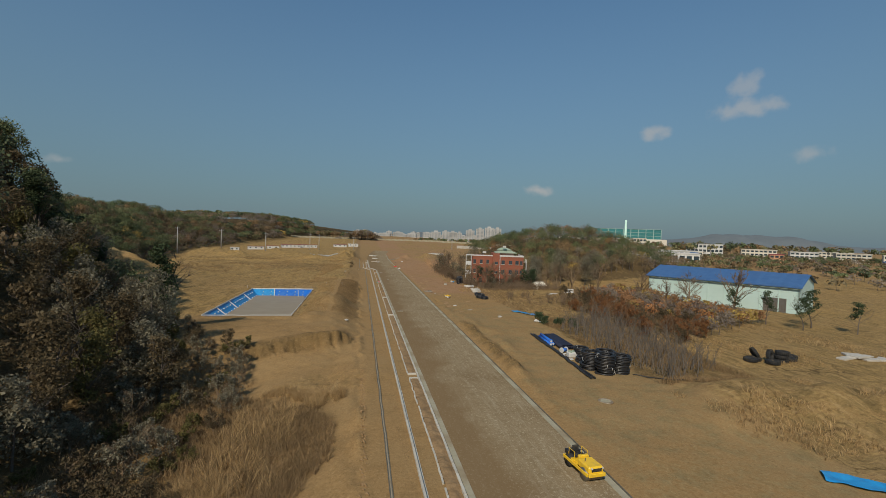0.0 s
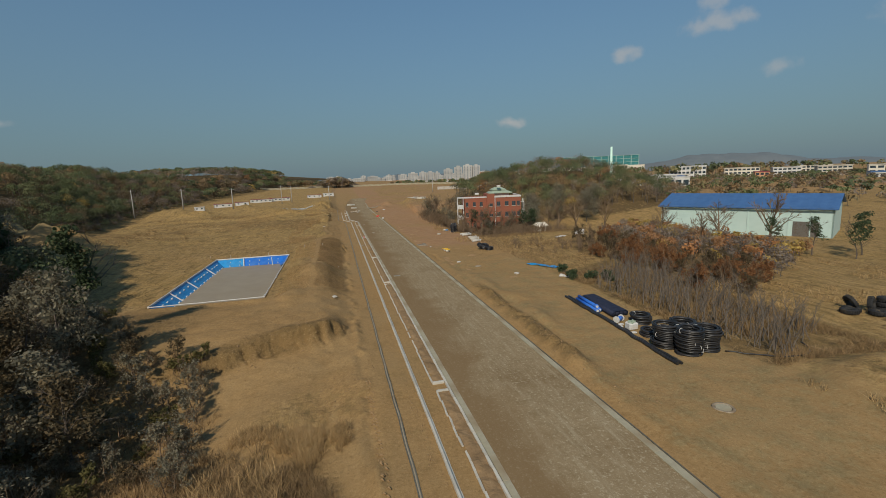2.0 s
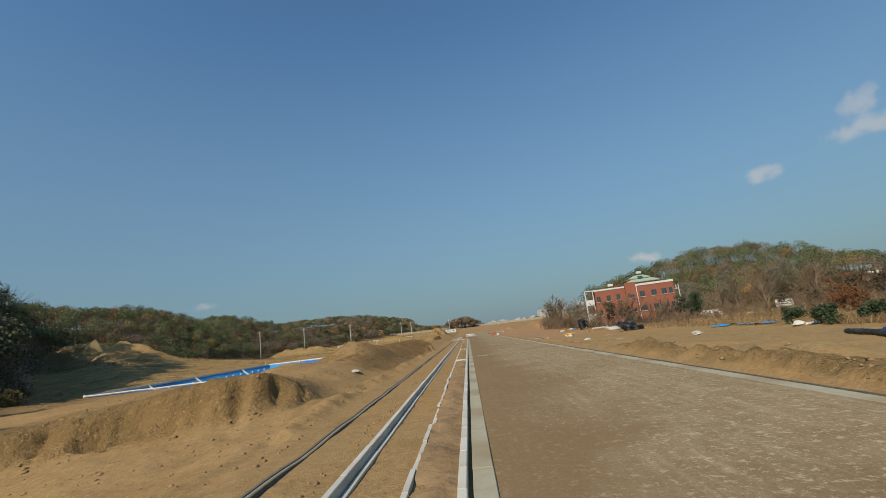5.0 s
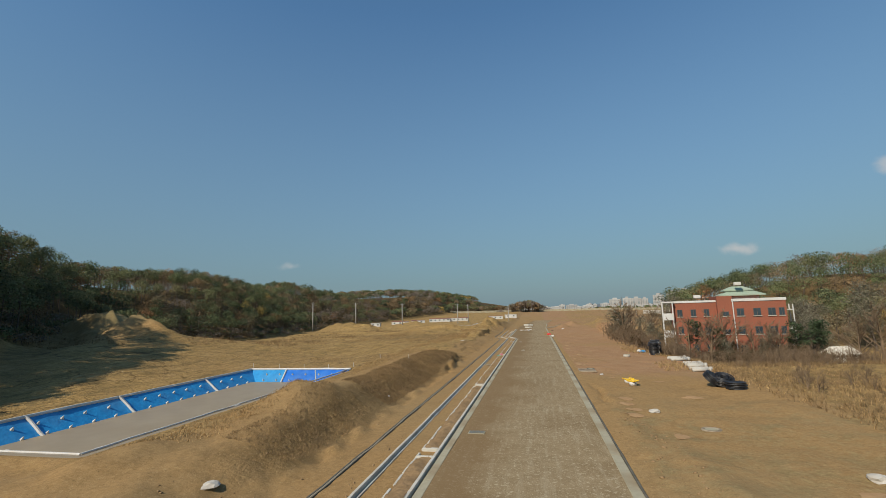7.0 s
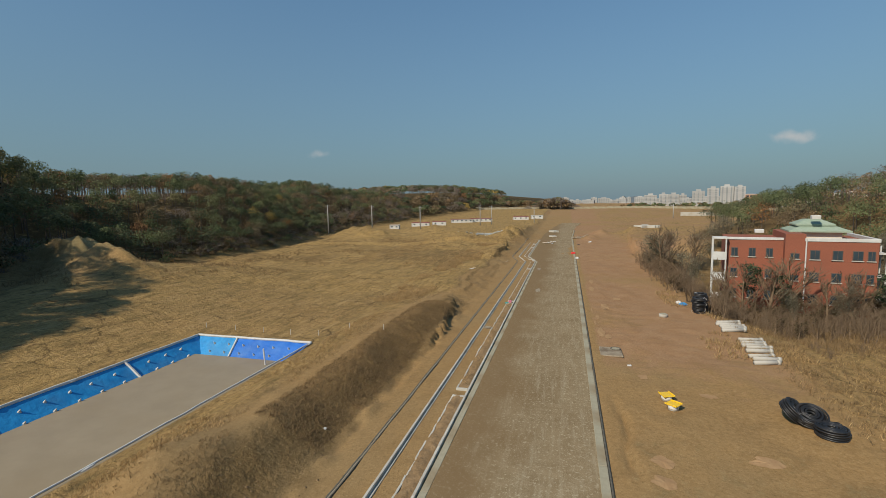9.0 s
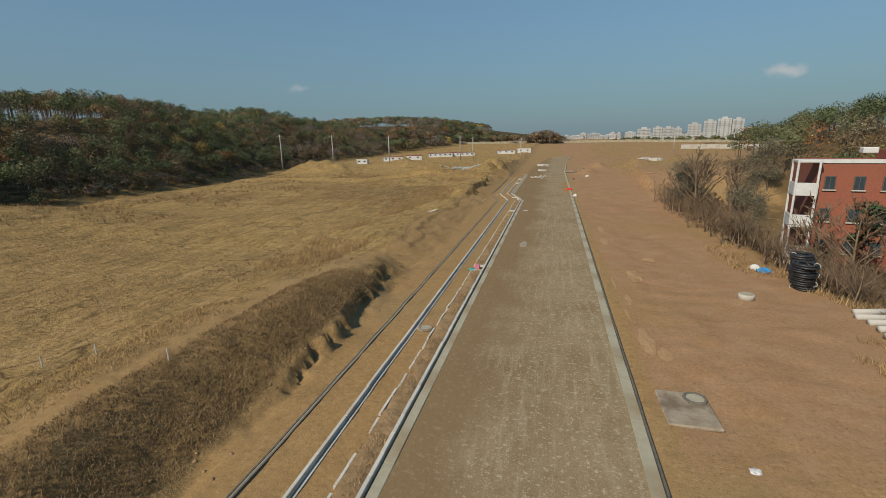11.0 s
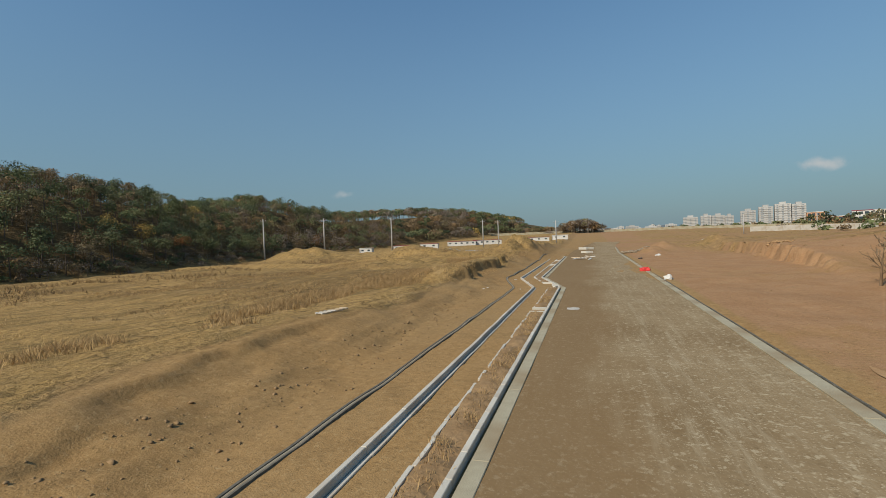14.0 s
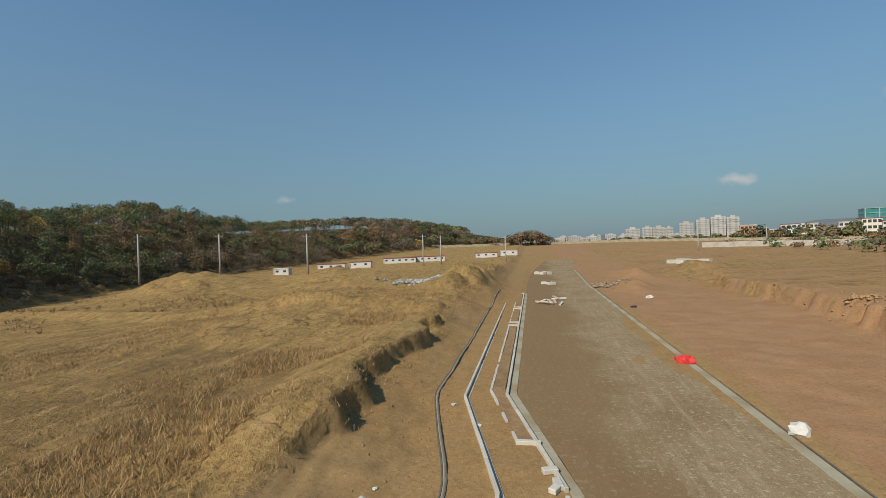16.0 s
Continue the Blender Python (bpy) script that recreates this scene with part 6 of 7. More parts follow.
def glass_block():
    root = tagged(empty("glass_building", pose(519, 873, 9.0, 0, 0, -18) @ Matrix.Diagonal((2.53, 2.53, 1.95, 1))), "green glass office block on a pale podium", "office block")
    part("podium", box(-30, 40, -8, 14, -12, 4), M["cream"], root)
    part("core", box(-22, 38, 0, 12, 4, 14.5), M["green_glass"], root)
    for i in range(11):
        u = -22 + i * 6
        part("mullion", box(u - 0.25, u + 0.25, -0.4, 0.0, 4, 14.8), M["glass_frame"], root)
    for z in (4, 7.5, 11, 14.5):
        part("floor_band", box(-22.3, 38.3, -0.35, 12.2, z - 0.2, z + 0.2), M["glass_frame"], root)


glass_block()


def apartment(x, y, w, h, a, storeys):
    root = tagged(empty("apartment_block", pose(x, y, 5, 0, 0, a)), "tall pale apartment block in the distance", "apartment block", "far apartment blocks")
    part("wall", box(-w / 2, w / 2, -5, 5, -4, h), M["apartment"], root)
    part("roof_house", box(-w / 5, w / 5, -3, 3, h, h + 1.8), M["apartment"], root)
    n = max(2, int(w / 4.0))
    me = None
    for i in range(n):
        u = -w / 2 + (i + 0.5) * w / n
        if me is None:
            bm = box(-0.18 * w / n, 0.18 * w / n, -0.1, 0.1, 0.6, h - 0.8)
            ob = part("window_bay", bm, M["apartment_glass"], root)
            me = ob.data
        else:
            ob = new("window_bay", me)
            ob.parent = root
        ob.matrix_basis = pose(u, -5.02, 0)
    for k in range(1, storeys):
        part("floor_band", box(-w / 2 - 0.05, w / 2 + 0.05, -5.35, -5.0, k * h / storeys - 0.35, k * h / storeys + 0.25), M["apartment"], root)


for x, w, h in ((99, 13, 14.5), (112, 9, 15.5), (122, 11, 15), (131, 7, 14)):
    apartment(x, 628 - (x - 100) * 0.25, w, h * 0.8, -10, 8)
for x, w, h in ((146, 12, 17), (159, 11, 20), (171, 12, 22), (182, 10, 21)):
    apartment(x, 618 - (x - 144) * 0.35, w, h * 0.88, -14, 9)
random.seed(5)
for i in range(34):
    x = -30 + i * 9 + random.uniform(-3, 3)
    y = 1150 + random.uniform(-120, 120)
    apartment(x * 1.5 + 30, y, random.uniform(10, 24), random.uniform(5, 13), random.uniform(-20, 5), 6)
for i in range(16):
    x = 190 + i * 9 + random.uniform(-3, 3)
    y = 590 - i * 6 + random.uniform(-12, 12)
    block_building(x, y, random.uniform(9, 18), 10, random.uniform(7, 14), -18 + random.uniform(-8, 8), M[random.choice(("cream", "white_wall", "cream", "ochre"))], "low cream town house in the distance", 3, 4, M[random.choice(("cream", "white_wall", "maroon"))], z=2.0)


# ---- distant ridges ----
def far_ridge(name, label, x0, x1, y0, y1, top, seed, mat):
    vs, fs = [], []
    n, m = 90, 6
    for i in range(n + 1):
        f = i / n
        x, y = x0 + (x1 - x0) * f, y0 + (y1 - y0) * f
        h = top * math.sin(math.pi * min(1, max(0, f))) ** 0.8 * (0.62 + 0.7 * noise.noise((f * 7 + seed, seed, 0)) + 0.10 * noise.noise((f * 60, seed, 1)))
        for j in range(m + 1):
            v = j / m
            vs.append((x + 40 * v, y + 160 * v, -3 + (h + 3) * math.sin(0.5 * math.pi * v) + 0.8 * noise.noise((f * 90, v * 9, seed))))
    for i in range(n):
        for j in range(m):
            k = i * (m + 1) + j
            fs.append((k, k + m + 1, k + m + 2, k + 1))
    tagged(mesh_object(name, vs, fs, mat, None, True), label, "hill", kind="structure")


# the blue-grey of air haze is painted into this wood colour
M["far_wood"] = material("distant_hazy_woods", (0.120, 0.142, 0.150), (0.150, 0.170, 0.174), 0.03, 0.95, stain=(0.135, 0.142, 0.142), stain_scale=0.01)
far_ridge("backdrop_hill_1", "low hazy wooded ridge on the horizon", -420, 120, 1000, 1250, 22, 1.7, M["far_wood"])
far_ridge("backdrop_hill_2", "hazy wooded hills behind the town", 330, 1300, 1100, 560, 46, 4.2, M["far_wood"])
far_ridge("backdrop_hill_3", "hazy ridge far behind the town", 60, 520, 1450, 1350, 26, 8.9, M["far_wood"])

# ---- vegetation ----
def leaves(centres, spread, count, size, up=0.35, gen=rng):
    """Leaf quads scattered round clump centres. Returns points and quads."""
    c = np.asarray(centres, float)
    pick = gen.integers(0, len(c), count)
    off = gen.normal(0, 1, (count, 3))
    off /= np.maximum(np.linalg.norm(off, axis=1)[:, None], 1e-6)
    off *= (gen.random(count) ** 0.45)[:, None]
    p = c[pick, :3] + off * np.asarray(spread)[pick]
    nrm = gen.normal(0, 1, (count, 3)) + np.array([0, 0, up]) + 0.6 * off
    nrm /= np.linalg.norm(nrm, axis=1)[:, None]
    a = np.cross(nrm, gen.normal(0, 1, (count, 3)))
    a /= np.maximum(np.linalg.norm(a, axis=1)[:, None], 1e-6)
    b = np.cross(nrm, a)
    s = size * gen.uniform(0.55, 1.35, (count, 1))
    quad = np.stack([p - a * s, p - b * s * 0.55 + nrm * s * 0.15, p + a * s, p + b * s * 0.55 + nrm * s * 0.15], 1)
    return quad.reshape(-1, 3), np.arange(count * 4).reshape(-1, 4)


def joined(chunks):
    vs, fs, o = [], [], 0
    for v, f in chunks:
        vs.append(v)
        fs.append(f + o)
        o += len(v)
    return np.concatenate(vs), np.concatenate(fs)


def sticks(a, b, w0, w1):
    """Three-sided tapered sticks from points a to points b, as quads."""
    a, b = np.asarray(a, float), np.asarray(b, float)
    d = b - a
    d /= np.maximum(np.linalg.norm(d, axis=1)[:, None], 1e-6)
    ref = np.where(np.abs(d[:, 2:3]) > 0.9, np.array([[1.0, 0, 0]]), np.array([[0, 0, 1.0]]))
    u = np.cross(d, ref)
    u /= np.linalg.norm(u, axis=1)[:, None]
    v = np.cross(d, u)
    w0, w1 = np.broadcast_to(w0, (len(a),))[:, None], np.broadcast_to(w1, (len(a),))[:, None]
    ring = []
    for k in range(3):
        t = 2 * math.pi * k / 3
        o = math.cos(t) * u + math.sin(t) * v
        ring += [a + o * w0, b + o * w1]
    pts = np.stack(ring, 1)
    base = np.arange(len(a))[:, None] * 6
    q = np.concatenate([base + np.array([[0, 2, 3, 1]]), base + np.array([[2, 4, 5, 3]]), base + np.array([[4, 0, 1, 5]])], 1).reshape(-1, 4)
    return pts.reshape(-1, 3), q


def branches(h, n, levels=3, lean=0.55, start=0.25, gen=rng):
    """Stem, limbs and twigs of a bare tree: start and end points with radii."""
    segs = []
    p, d = np.zeros(3), np.array([gen.normal(0, 0.06), gen.normal(0, 0.06), 1.0])
    stem = [p]
    for i in range(6):
        d = d + gen.normal(0, 0.07, 3)
        d /= np.linalg.norm(d)
        q = stem[-1] + d * h * 0.85 / 6
        segs.append((stem[-1], q, 0.020 * h * (1 - i / 7.5), 0.020 * h * (1 - (i + 1) / 7.5)))
        stem.append(q)
    tips = []
    for i in range(n):
        f = start + (1 - start) * (i + gen.random()) / n
        k = min(5, int(f * 6))
        s = stem[k] + (stem[k + 1] - stem[k]) * (f * 6 - k if f < 1 else 1)
        a = gen.uniform(0, 6.283)
        dd = np.array([math.cos(a) * lean * 1.5, math.sin(a) * lean * 1.5, 0.8])
        L = h * 0.42 * (1.15 - 0.7 * f) * gen.uniform(0.7, 1.2)
        e = s + dd / np.linalg.norm(dd) * L
        segs.append((s, e, 0.008 * h * (1.15 - f), 0.003 * h))
        tips.append((s, e, L))
    for lv in range(levels - 1):
        nxt = []
        for s, e, L in tips:
            for j in range(4 if lv == 0 else 3):
                f = gen.uniform(0.3, 1.0)
                b = s + (e - s) * f
                dd = (e - s) / max(L, 1e-6) + gen.normal(0, 0.45, 3) + np.array([0, 0, 0.15])
                l2 = L * gen.uniform(0.35, 0.6)
                e2 = b + dd / np.linalg.norm(dd) * l2
                segs.append((b, e2, 0.0028 * h, 0.0012 * h))
                nxt.append((b, e2, l2))
        tips = nxt
    return segs


def seg_mesh(segs, thick=1.0):
    return sticks([s[0] for s in segs], [s[1] for s in segs], np.array([s[2] for s in segs]) * thick, np.array([s[3] for s in segs]) * thick)


def crown_clumps(h, width, n, low=0.35, flat=0.55, gen=rng, pine=False):
    cs, sp = [], []
    for i in range(n):
        f = (i + gen.random()) / n
        z = h * (low + (0.97 - low) * f)
        r = width * (math.sin(math.pi * min(1, 0.22 + 0.78 * f)) ** 0.7 if not pine else (1.08 - 0.75 * f)) * gen.uniform(0.25, 0.85)
        a = gen.uniform(0, 6.283)
        cs.append((r * math.cos(a), r * math.sin(a), z))
        s = width * gen.uniform(0.30, 0.52)
        sp.append((s, s, s * flat))
    return np.array(cs), np.array(sp)


def make_tree(name, label, h, width, leaf_mat, n_leaf, leaf_size, low=0.3, flat=0.75, pine=False, n_limb=9, clumps=14, group="trees at the edge of the site"):
    root = tagged(empty(name), label, "tree", group)
    segs = branches(h, n_limb, 2)
    v, f = seg_mesh(segs)
    big_mesh("trunk", v, f, M["bark"], root)
    cs, sp = crown_clumps(h, width, clumps, low, flat, rng, pine)
    v, f = leaves(cs, sp, n_leaf, leaf_size)
    big_mesh("crown", v, f, leaf_mat, root)
    return root


def make_bare(name, label, h, n_limb=10, group="bare bushes", thick=1.0, levels=3, category="bush", leaf=None, n_leaf=0, lean=0.55, stems=1):
    root = tagged(empty(name), label, category, group)
    segs = []
    for k in range(stems):
        o = np.array([rng.normal(0, 0.25 * h / 3), rng.normal(0, 0.25 * h / 3), 0]) if stems > 1 else np.zeros(3)
        segs += [(a + o, b + o, r0, r1) for a, b, r0, r1 in branches(h * (rng.uniform(0.6, 1.0) if stems > 1 else 1), n_limb, levels, lean, 0.12 if stems > 1 else 0.25)]
    v, f = seg_mesh(segs, thick)
    big_mesh("limbwork", v, f, M["twig"], root)
    if leaf:
        tips = np.array([s[1] for s in segs[-max(20, len(segs) // 2):]])
        v, f = leaves(tips, np.full((len(tips), 3), 0.22), n_leaf, 0.085)
        big_mesh("foliage", v, f, leaf, root)
    return root


def scatter_copies(templates, spots, sink=0.1):
    """Sets the templates at the first spots and copies of them at the rest."""
    for i, (x, y, s) in enumerate(spots):
        k = i % len(templates)
        m = pose(x, y, ground_z(x, y) - sink, random.gauss(0, 3), random.gauss(0, 3), random.uniform(0, 360))
        ob = templates[k] if i < len(templates) else copy_thing(templates[k], m)
        ob.matrix_basis = m @ Matrix.Diagonal((s, s, s * random.uniform(0.9, 1.1), 1))


random.seed(11)
# trees and thickets that come nearest on the wooded side
near_trees = [
    make_tree("acacia_tree", "tall thin greyish-leaved tree at the edge of the wood", 8.0, 2.7, M["grey_leaf"], 2500, 0.16, 0.12, 0.9),
    make_tree("oak_tree", "oak with withered brown leaves at the edge of the wood", 8.0, 2.8, M["oak"], 2100, 0.16, 0.22, 0.8),
    make_tree("acacia_tree", "thin tree with sparse greyish leaves at the edge of the wood", 7.0, 2.5, M["grey_leaf"], 2000, 0.16, 0.15, 0.9),
    make_tree("oak_tree", "young oak with ochre-green leaves at the edge of the wood", 7.0, 2.4, M["ochre_leaf"], 1800, 0.15, 0.2, 0.8),
    make_tree("oak_tree", "large oak with brown leaves at the edge of the wood", 7.6, 2.6, M["oak"], 1900, 0.15, 0.25, 0.8),
    make_tree("pine_tree", "tall dark open-crowned pine at the edge of the wood", 9.5, 2.4, M["pine"], 2400, 0.15, 0.4, 0.5, True),
]
spots = []
for i in range(900):
    y = random.uniform(-8, 74)
    x = forest_edge(y) + 1.0 - abs(random.gauss(0, 1)) * 11
    if y < 40 and x > -20.5 - 0.10 * (40 - y):
        continue
    if all((x - a) ** 2 + (y - b) ** 2 > 5.6 for a, b, _ in spots):
        spots.append((x, y, random.uniform(0.6, 1.0)))
    if len(spots) >= 105:
        break
scatter_copies(near_trees[:5], [s for i, s in enumerate(spots) if s[1] < 44 or i % 5])
scatter_copies(near_trees[5:], [s for i, s in enumerate(spots) if s[1] >= 44 and i % 5 == 0])
thickets = [
    make_bare("thicket", "tangled grey thicket with a few pale dead leaves", 3.4, 8, "thickets below the wood", 1.2, 3, "bush", M["grey_leaf"], 1500, 0.7, 4),
    make_bare("thicket", "dense brown thicket with withered leaves", 2.8, 8, "thickets below the wood", 1.2, 3, "bush", M["oak"], 1300, 0.75, 4),
    make_bare("thicket", "low grey-green thicket below the wood", 2.2, 7, "thickets below the wood", 1.2, 3, "bush", M["ochre_leaf"], 1100, 0.8, 4),
]
spots = []
for i in range(900):
    y = random.uniform(4, 66)
    x = forest_edge(y) + random.uniform(-3.5, 6.0) * (1.0 if y < 42 else 0.6)
    if y < 40 and x > -15.2 + 0.03 * (36 - y):
        continue
    if all((x - a) ** 2 + (y - b) ** 2 > 2.6 for a, b, _ in spots):
        spots.append((x, y, random.uniform(0.5, 0.95)))
    if len(spots) >= 130:
        break
scatter_copies(thickets, spots)

verge = []
for i in range(600):
    y = random.uniform(24, 46)
    x = random.uniform(-25, -16.5)
    if all((x - a) ** 2 + (y - b) ** 2 > 2.4 for a, b, _ in verge + spots):
        verge.append((x, y, random.uniform(0.45, 0.85)))
    if len(verge) >= 60:
        break
more = [copy_thing(t, pose(0, 0, 0)) for t in thickets]
scatter_copies(more, verge)


# woods on the hills
def canopy(h, w, n, size, low, lumps, gen=rng):
    """Sprays over a lumpy rounded crown, facing outwards. Returns four points a spray."""
    k = gen.normal(0, 1, (lumps, 3)) * np.array([1, 1, 0.7])
    k /= np.linalg.norm(k, axis=1)[:, None]
    k[0] = (0, 0, 0.5)
    mid, rz = h * (low + 1) / 2, h * (1 - low) / 2
    c = k * np.array([w * 0.55, w * 0.55, rz * 0.5]) + np.array([0, 0, mid])
    r = gen.uniform(0.5, 0.72, lumps)
    pick = gen.integers(0, lumps, n)
    o = gen.normal(0, 1, (n, 3))
    o[:, 2] = np.where(o[:, 2] < -0.4, -o[:, 2], o[:, 2])
    o /= np.linalg.norm(o, axis=1)[:, None]
    p = c[pick] + o * r[pick][:, None] * np.array([w, w, min(rz, w)]) * gen.uniform(0.8, 1.05, (n, 1))
    nrm = o + gen.normal(0, 0.45, (n, 3))
    nrm /= np.linalg.norm(nrm, axis=1)[:, None]
    a = np.cross(nrm, gen.normal(0, 1, (n, 3)))
    a /= np.maximum(np.linalg.norm(a, axis=1)[:, None], 1e-6)
    b = np.cross(nrm, a)
    s = size * gen.uniform(0.55, 1.35, (n, 1))
    return np.stack([p - a * s, p - b * s * 0.7 + nrm * s * 0.2, p + a * s, p + b * s * 0.7 + nrm * s * 0.2], 1).reshape(-1, 3)


SPECIES = {
    "pine": [(0.068, 0.082, 0.036), (0.090, 0.104, 0.044), (0.056, 0.068, 0.034), (0.100, 0.106, 0.048)],
    "oak": [(0.135, 0.095, 0.052), (0.115, 0.092, 0.050), (0.150, 0.098, 0.048), (0.120, 0.108, 0.050)],
    "bare": [(0.135, 0.108, 0.084), (0.118, 0.094, 0.075), (0.155, 0.125, 0.095)],
    "rust": [(0.225, 0.105, 0.040), (0.240, 0.165, 0.045), (0.190, 0.100, 0.045)],
}


def wood(name, label, spots, kind):
    chunks, tints, stems_a, stems_b, stems_w = [], [], [], [], []
    for x, y, z, h, w, n, ls in spots:
        low = 0.30 if kind == "pine" else 0.12
        v = canopy(h, w, n, ls * (0.7 if kind == "bare" else 1.0), low, 7 if n > 150 else 5) + np.array([x, y, z])
        chunks.append(v)
        t = np.array(SPECIES[kind][int(rng.integers(len(SPECIES[kind])))]) * rng.uniform(1.2, 1.9)
        tints.append(np.broadcast_to(np.append(t, 1.0), (len(v), 4)))
        stems_a.append((x, y, z - 0.5))
        stems_b.append((x + rng.normal(0, 0.2), y, z + h * 0.75))
        stems_w.append(0.02 * h)
    v = np.concatenate(chunks)
    root = tagged(empty(name), label, "wood", kind="stuff")
    ob = big_mesh("foliage", v, np.arange(len(v)).reshape(-1, 4), M["canopy"], root)
    at = ob.data.attributes.new("tint", "FLOAT_COLOR", "POINT")
    at.data.foreach_set("color", np.concatenate(tints).astype(np.float32).ravel())
    v, f = sticks(stems_a, stems_b, np.array(stems_w), np.array(stems_w) * 0.4)
    big_mesh("stems", v, f, M["bark"], root)


def wood_spots():
    out = {"pine": [], "oak": [], "bare": [], "rust": []}
    def put(x, y, step, n, ls, h0=6.6, bias=0.10):
        if 64 < y < 122 and x < 0:
            h0 = 7.6
        z = float(height(np.array([x]), np.array([y]))[0])
        k = fbm(x, y, 45.0, 3) + 0.75 * (rng.random() - 0.5) + bias
        kind = "pine" if k > 0.0 else ("oak" if k > -0.24 else "bare")
        if rng.random() < 0.03:
            kind = "rust"
        h = h0 * rng.uniform(0.86, 1.12)
        out[kind].append((x, y, z, h, rng.uniform(0.52, 0.70) * step, n, ls))
    for y0, y1, depth, step, n, ls in ((60, 130, 50, 3.3, 520, 0.145), (-30, 60, 40, 3.8, 220, 0.21), (130, 230, 56, 3.5, 390, 0.165), (230, 340, 62, 4.4, 270, 0.235), (340, 640, 66, 7.0, 130, 0.52)):
        for yy in np.arange(y0, y1, step):
            for dd in np.arange(0, depth, step):
                if y0 < 60 and dd < 14 and yy > -8:
                    continue
                y = yy + rng.uniform(-0.5, 0.5) * step
                x = float(forest_edge(y)) - dd + rng.uniform(-0.5, 0.5) * step
                put(x, y, step, n, ls)
    # bushes along the foot of the wood
    for i in range(620):
        y = rng.uniform(62, 330)
        x = float(forest_edge(y)) + rng.uniform(-3.0, 3.5)
        h = rng.uniform(1.4, 3.2)
        z = float(height(np.array([x]), np.array([y]))[0])
        out[("oak", "bare", "pine")[int(rng.random() * 2.5)]].append((x, y, z - 0.3, h, 0.6 * h, 90, 0.17))
    # hill behind the brick house
    for xx in np.arange(42, 125, 3.7):
        for yy in np.arange(126, 212, 3.7):
            r = ((xx - 78) / 40) ** 2 + ((yy - 170) / 40) ** 2
            if r < 1.0:
                x, y = xx + rng.uniform(-2.2, 2.2), yy + rng.uniform(-2.2, 2.2)
                put(x, y, 3.9, 400, 0.15, 6.2, -0.22 if yy > 150 else -0.50)
    # lone hillock and strips of trees in the distance
    for i in range(90):
        x, y = -5 + rng.normal(0, 9), 460 + rng.normal(0, 7)
        out["bare" if rng.random() < 0.6 else "oak"].append((x, y, 4.3, 10.5 * math.exp(-((x + 5) / 17) ** 2) * rng.uniform(0.85, 1.1) + 1.5, 3.6, 150, 0.5))
    for i in range(170):
        x, y = rng.uniform(-90, -14), 600 + rng.normal(0, 9)
        out["oak" if rng.random() < 0.6 else "pine"].append((x, y, 5.0, rng.uniform(6.5, 9.5) * (1 - 0.35 * smooth01(-50, -14, x)), 4.0, 90, 0.7))
    for i in range(150):
        x, y = rng.uniform(60, 240), 560 + rng.normal(0, 6)
        y -= (x - 60) * 0.4
        out["pine" if rng.random() < 0.6 else "oak"].append((x, y, 1.0, rng.uniform(4, 8), 2.4, 60, 0.8))
    for i in range(1100):
        x, y = rng.uniform(88, 460), rng.uniform(105, 400)
        if x + y < 225 or any(abs(x - 1.5 * b[0]) < b[2] / 2 + 3 and abs(y - 1.5 * b[1] + 10) < 12 for b in FAR_TOWN):
            continue
        out["oak" if rng.random() < 0.5 else ("pine" if rng.random() < 0.5 else "bare")].append((x, y, -0.3, rng.uniform(3.5, 6.0), 2.6, 70, 0.5))
    for i in range(240):
        x, y = rng.uniform(150, 520), rng.uniform(330, 560)
        if 150 < x < 250 and y < 470:
            continue
        out["oak" if rng.random() < 0.6 else "pine"].append((x, y, 2.0, rng.uniform(7, 13), 4.0, 60, 1.0))
    return out


W = wood_spots()
wood("pine_wood", "dense dark green pine wood covering the hills", W["pine"], "pine")
wood("oak_wood", "brown withered oak wood covering the hills", W["oak"], "oak")
wood("bare_wood", "bare grey-brown trees among the woods", W["bare"], "bare")
wood("rust_wood", "scattered rust-coloured oaks among the woods", W["rust"], "rust")

# ---- nursery of saplings ----
def sapling(h):
    root = tagged(empty("sapling"), "leafless nursery sapling held by slanting stakes", "sapling", "rows of saplings")
    v, f = seg_mesh(branches(h, 7, 2, 0.30, 0.4), 1.15)
    big_mesh("stem", v, f, M["stake"], root)
    for k in range(3):
        a = 2.1 * k + random.uniform(-0.3, 0.3)
        part("stake", tube([(0.52 * math.cos(a), 0.52 * math.sin(a), -0.05), (0.03 * math.cos(a), 0.03 * math.sin(a), 1.15)], 0.022, 4), M["stake"], root)
    return root


random.seed(21)
saps = [sapling(2.6), sapling(2.9), sapling(2.3), sapling(2.7)]
spots = []
for i in range(21):
    for j in range(9):
        u, w = (i + 0.5) / 21, (j + 0.5) / 9
        x = (21.6 * (1 - u) + 22.2 * u) * (1 - w) + (31.6 * (1 - u) + 31.0 * u) * w
        y = (55.0 * (1 - u) + 31.8 * u) * (1 - w) + (62.0 * (1 - u) + 36.4 * u) * w
        if random.random() < 0.95:
            spots.append((x + random.gauss(0, 0.18), y + random.gauss(0, 0.18), random.uniform(0.85, 1.15)))
scatter_copies(saps, spots, 0.05)

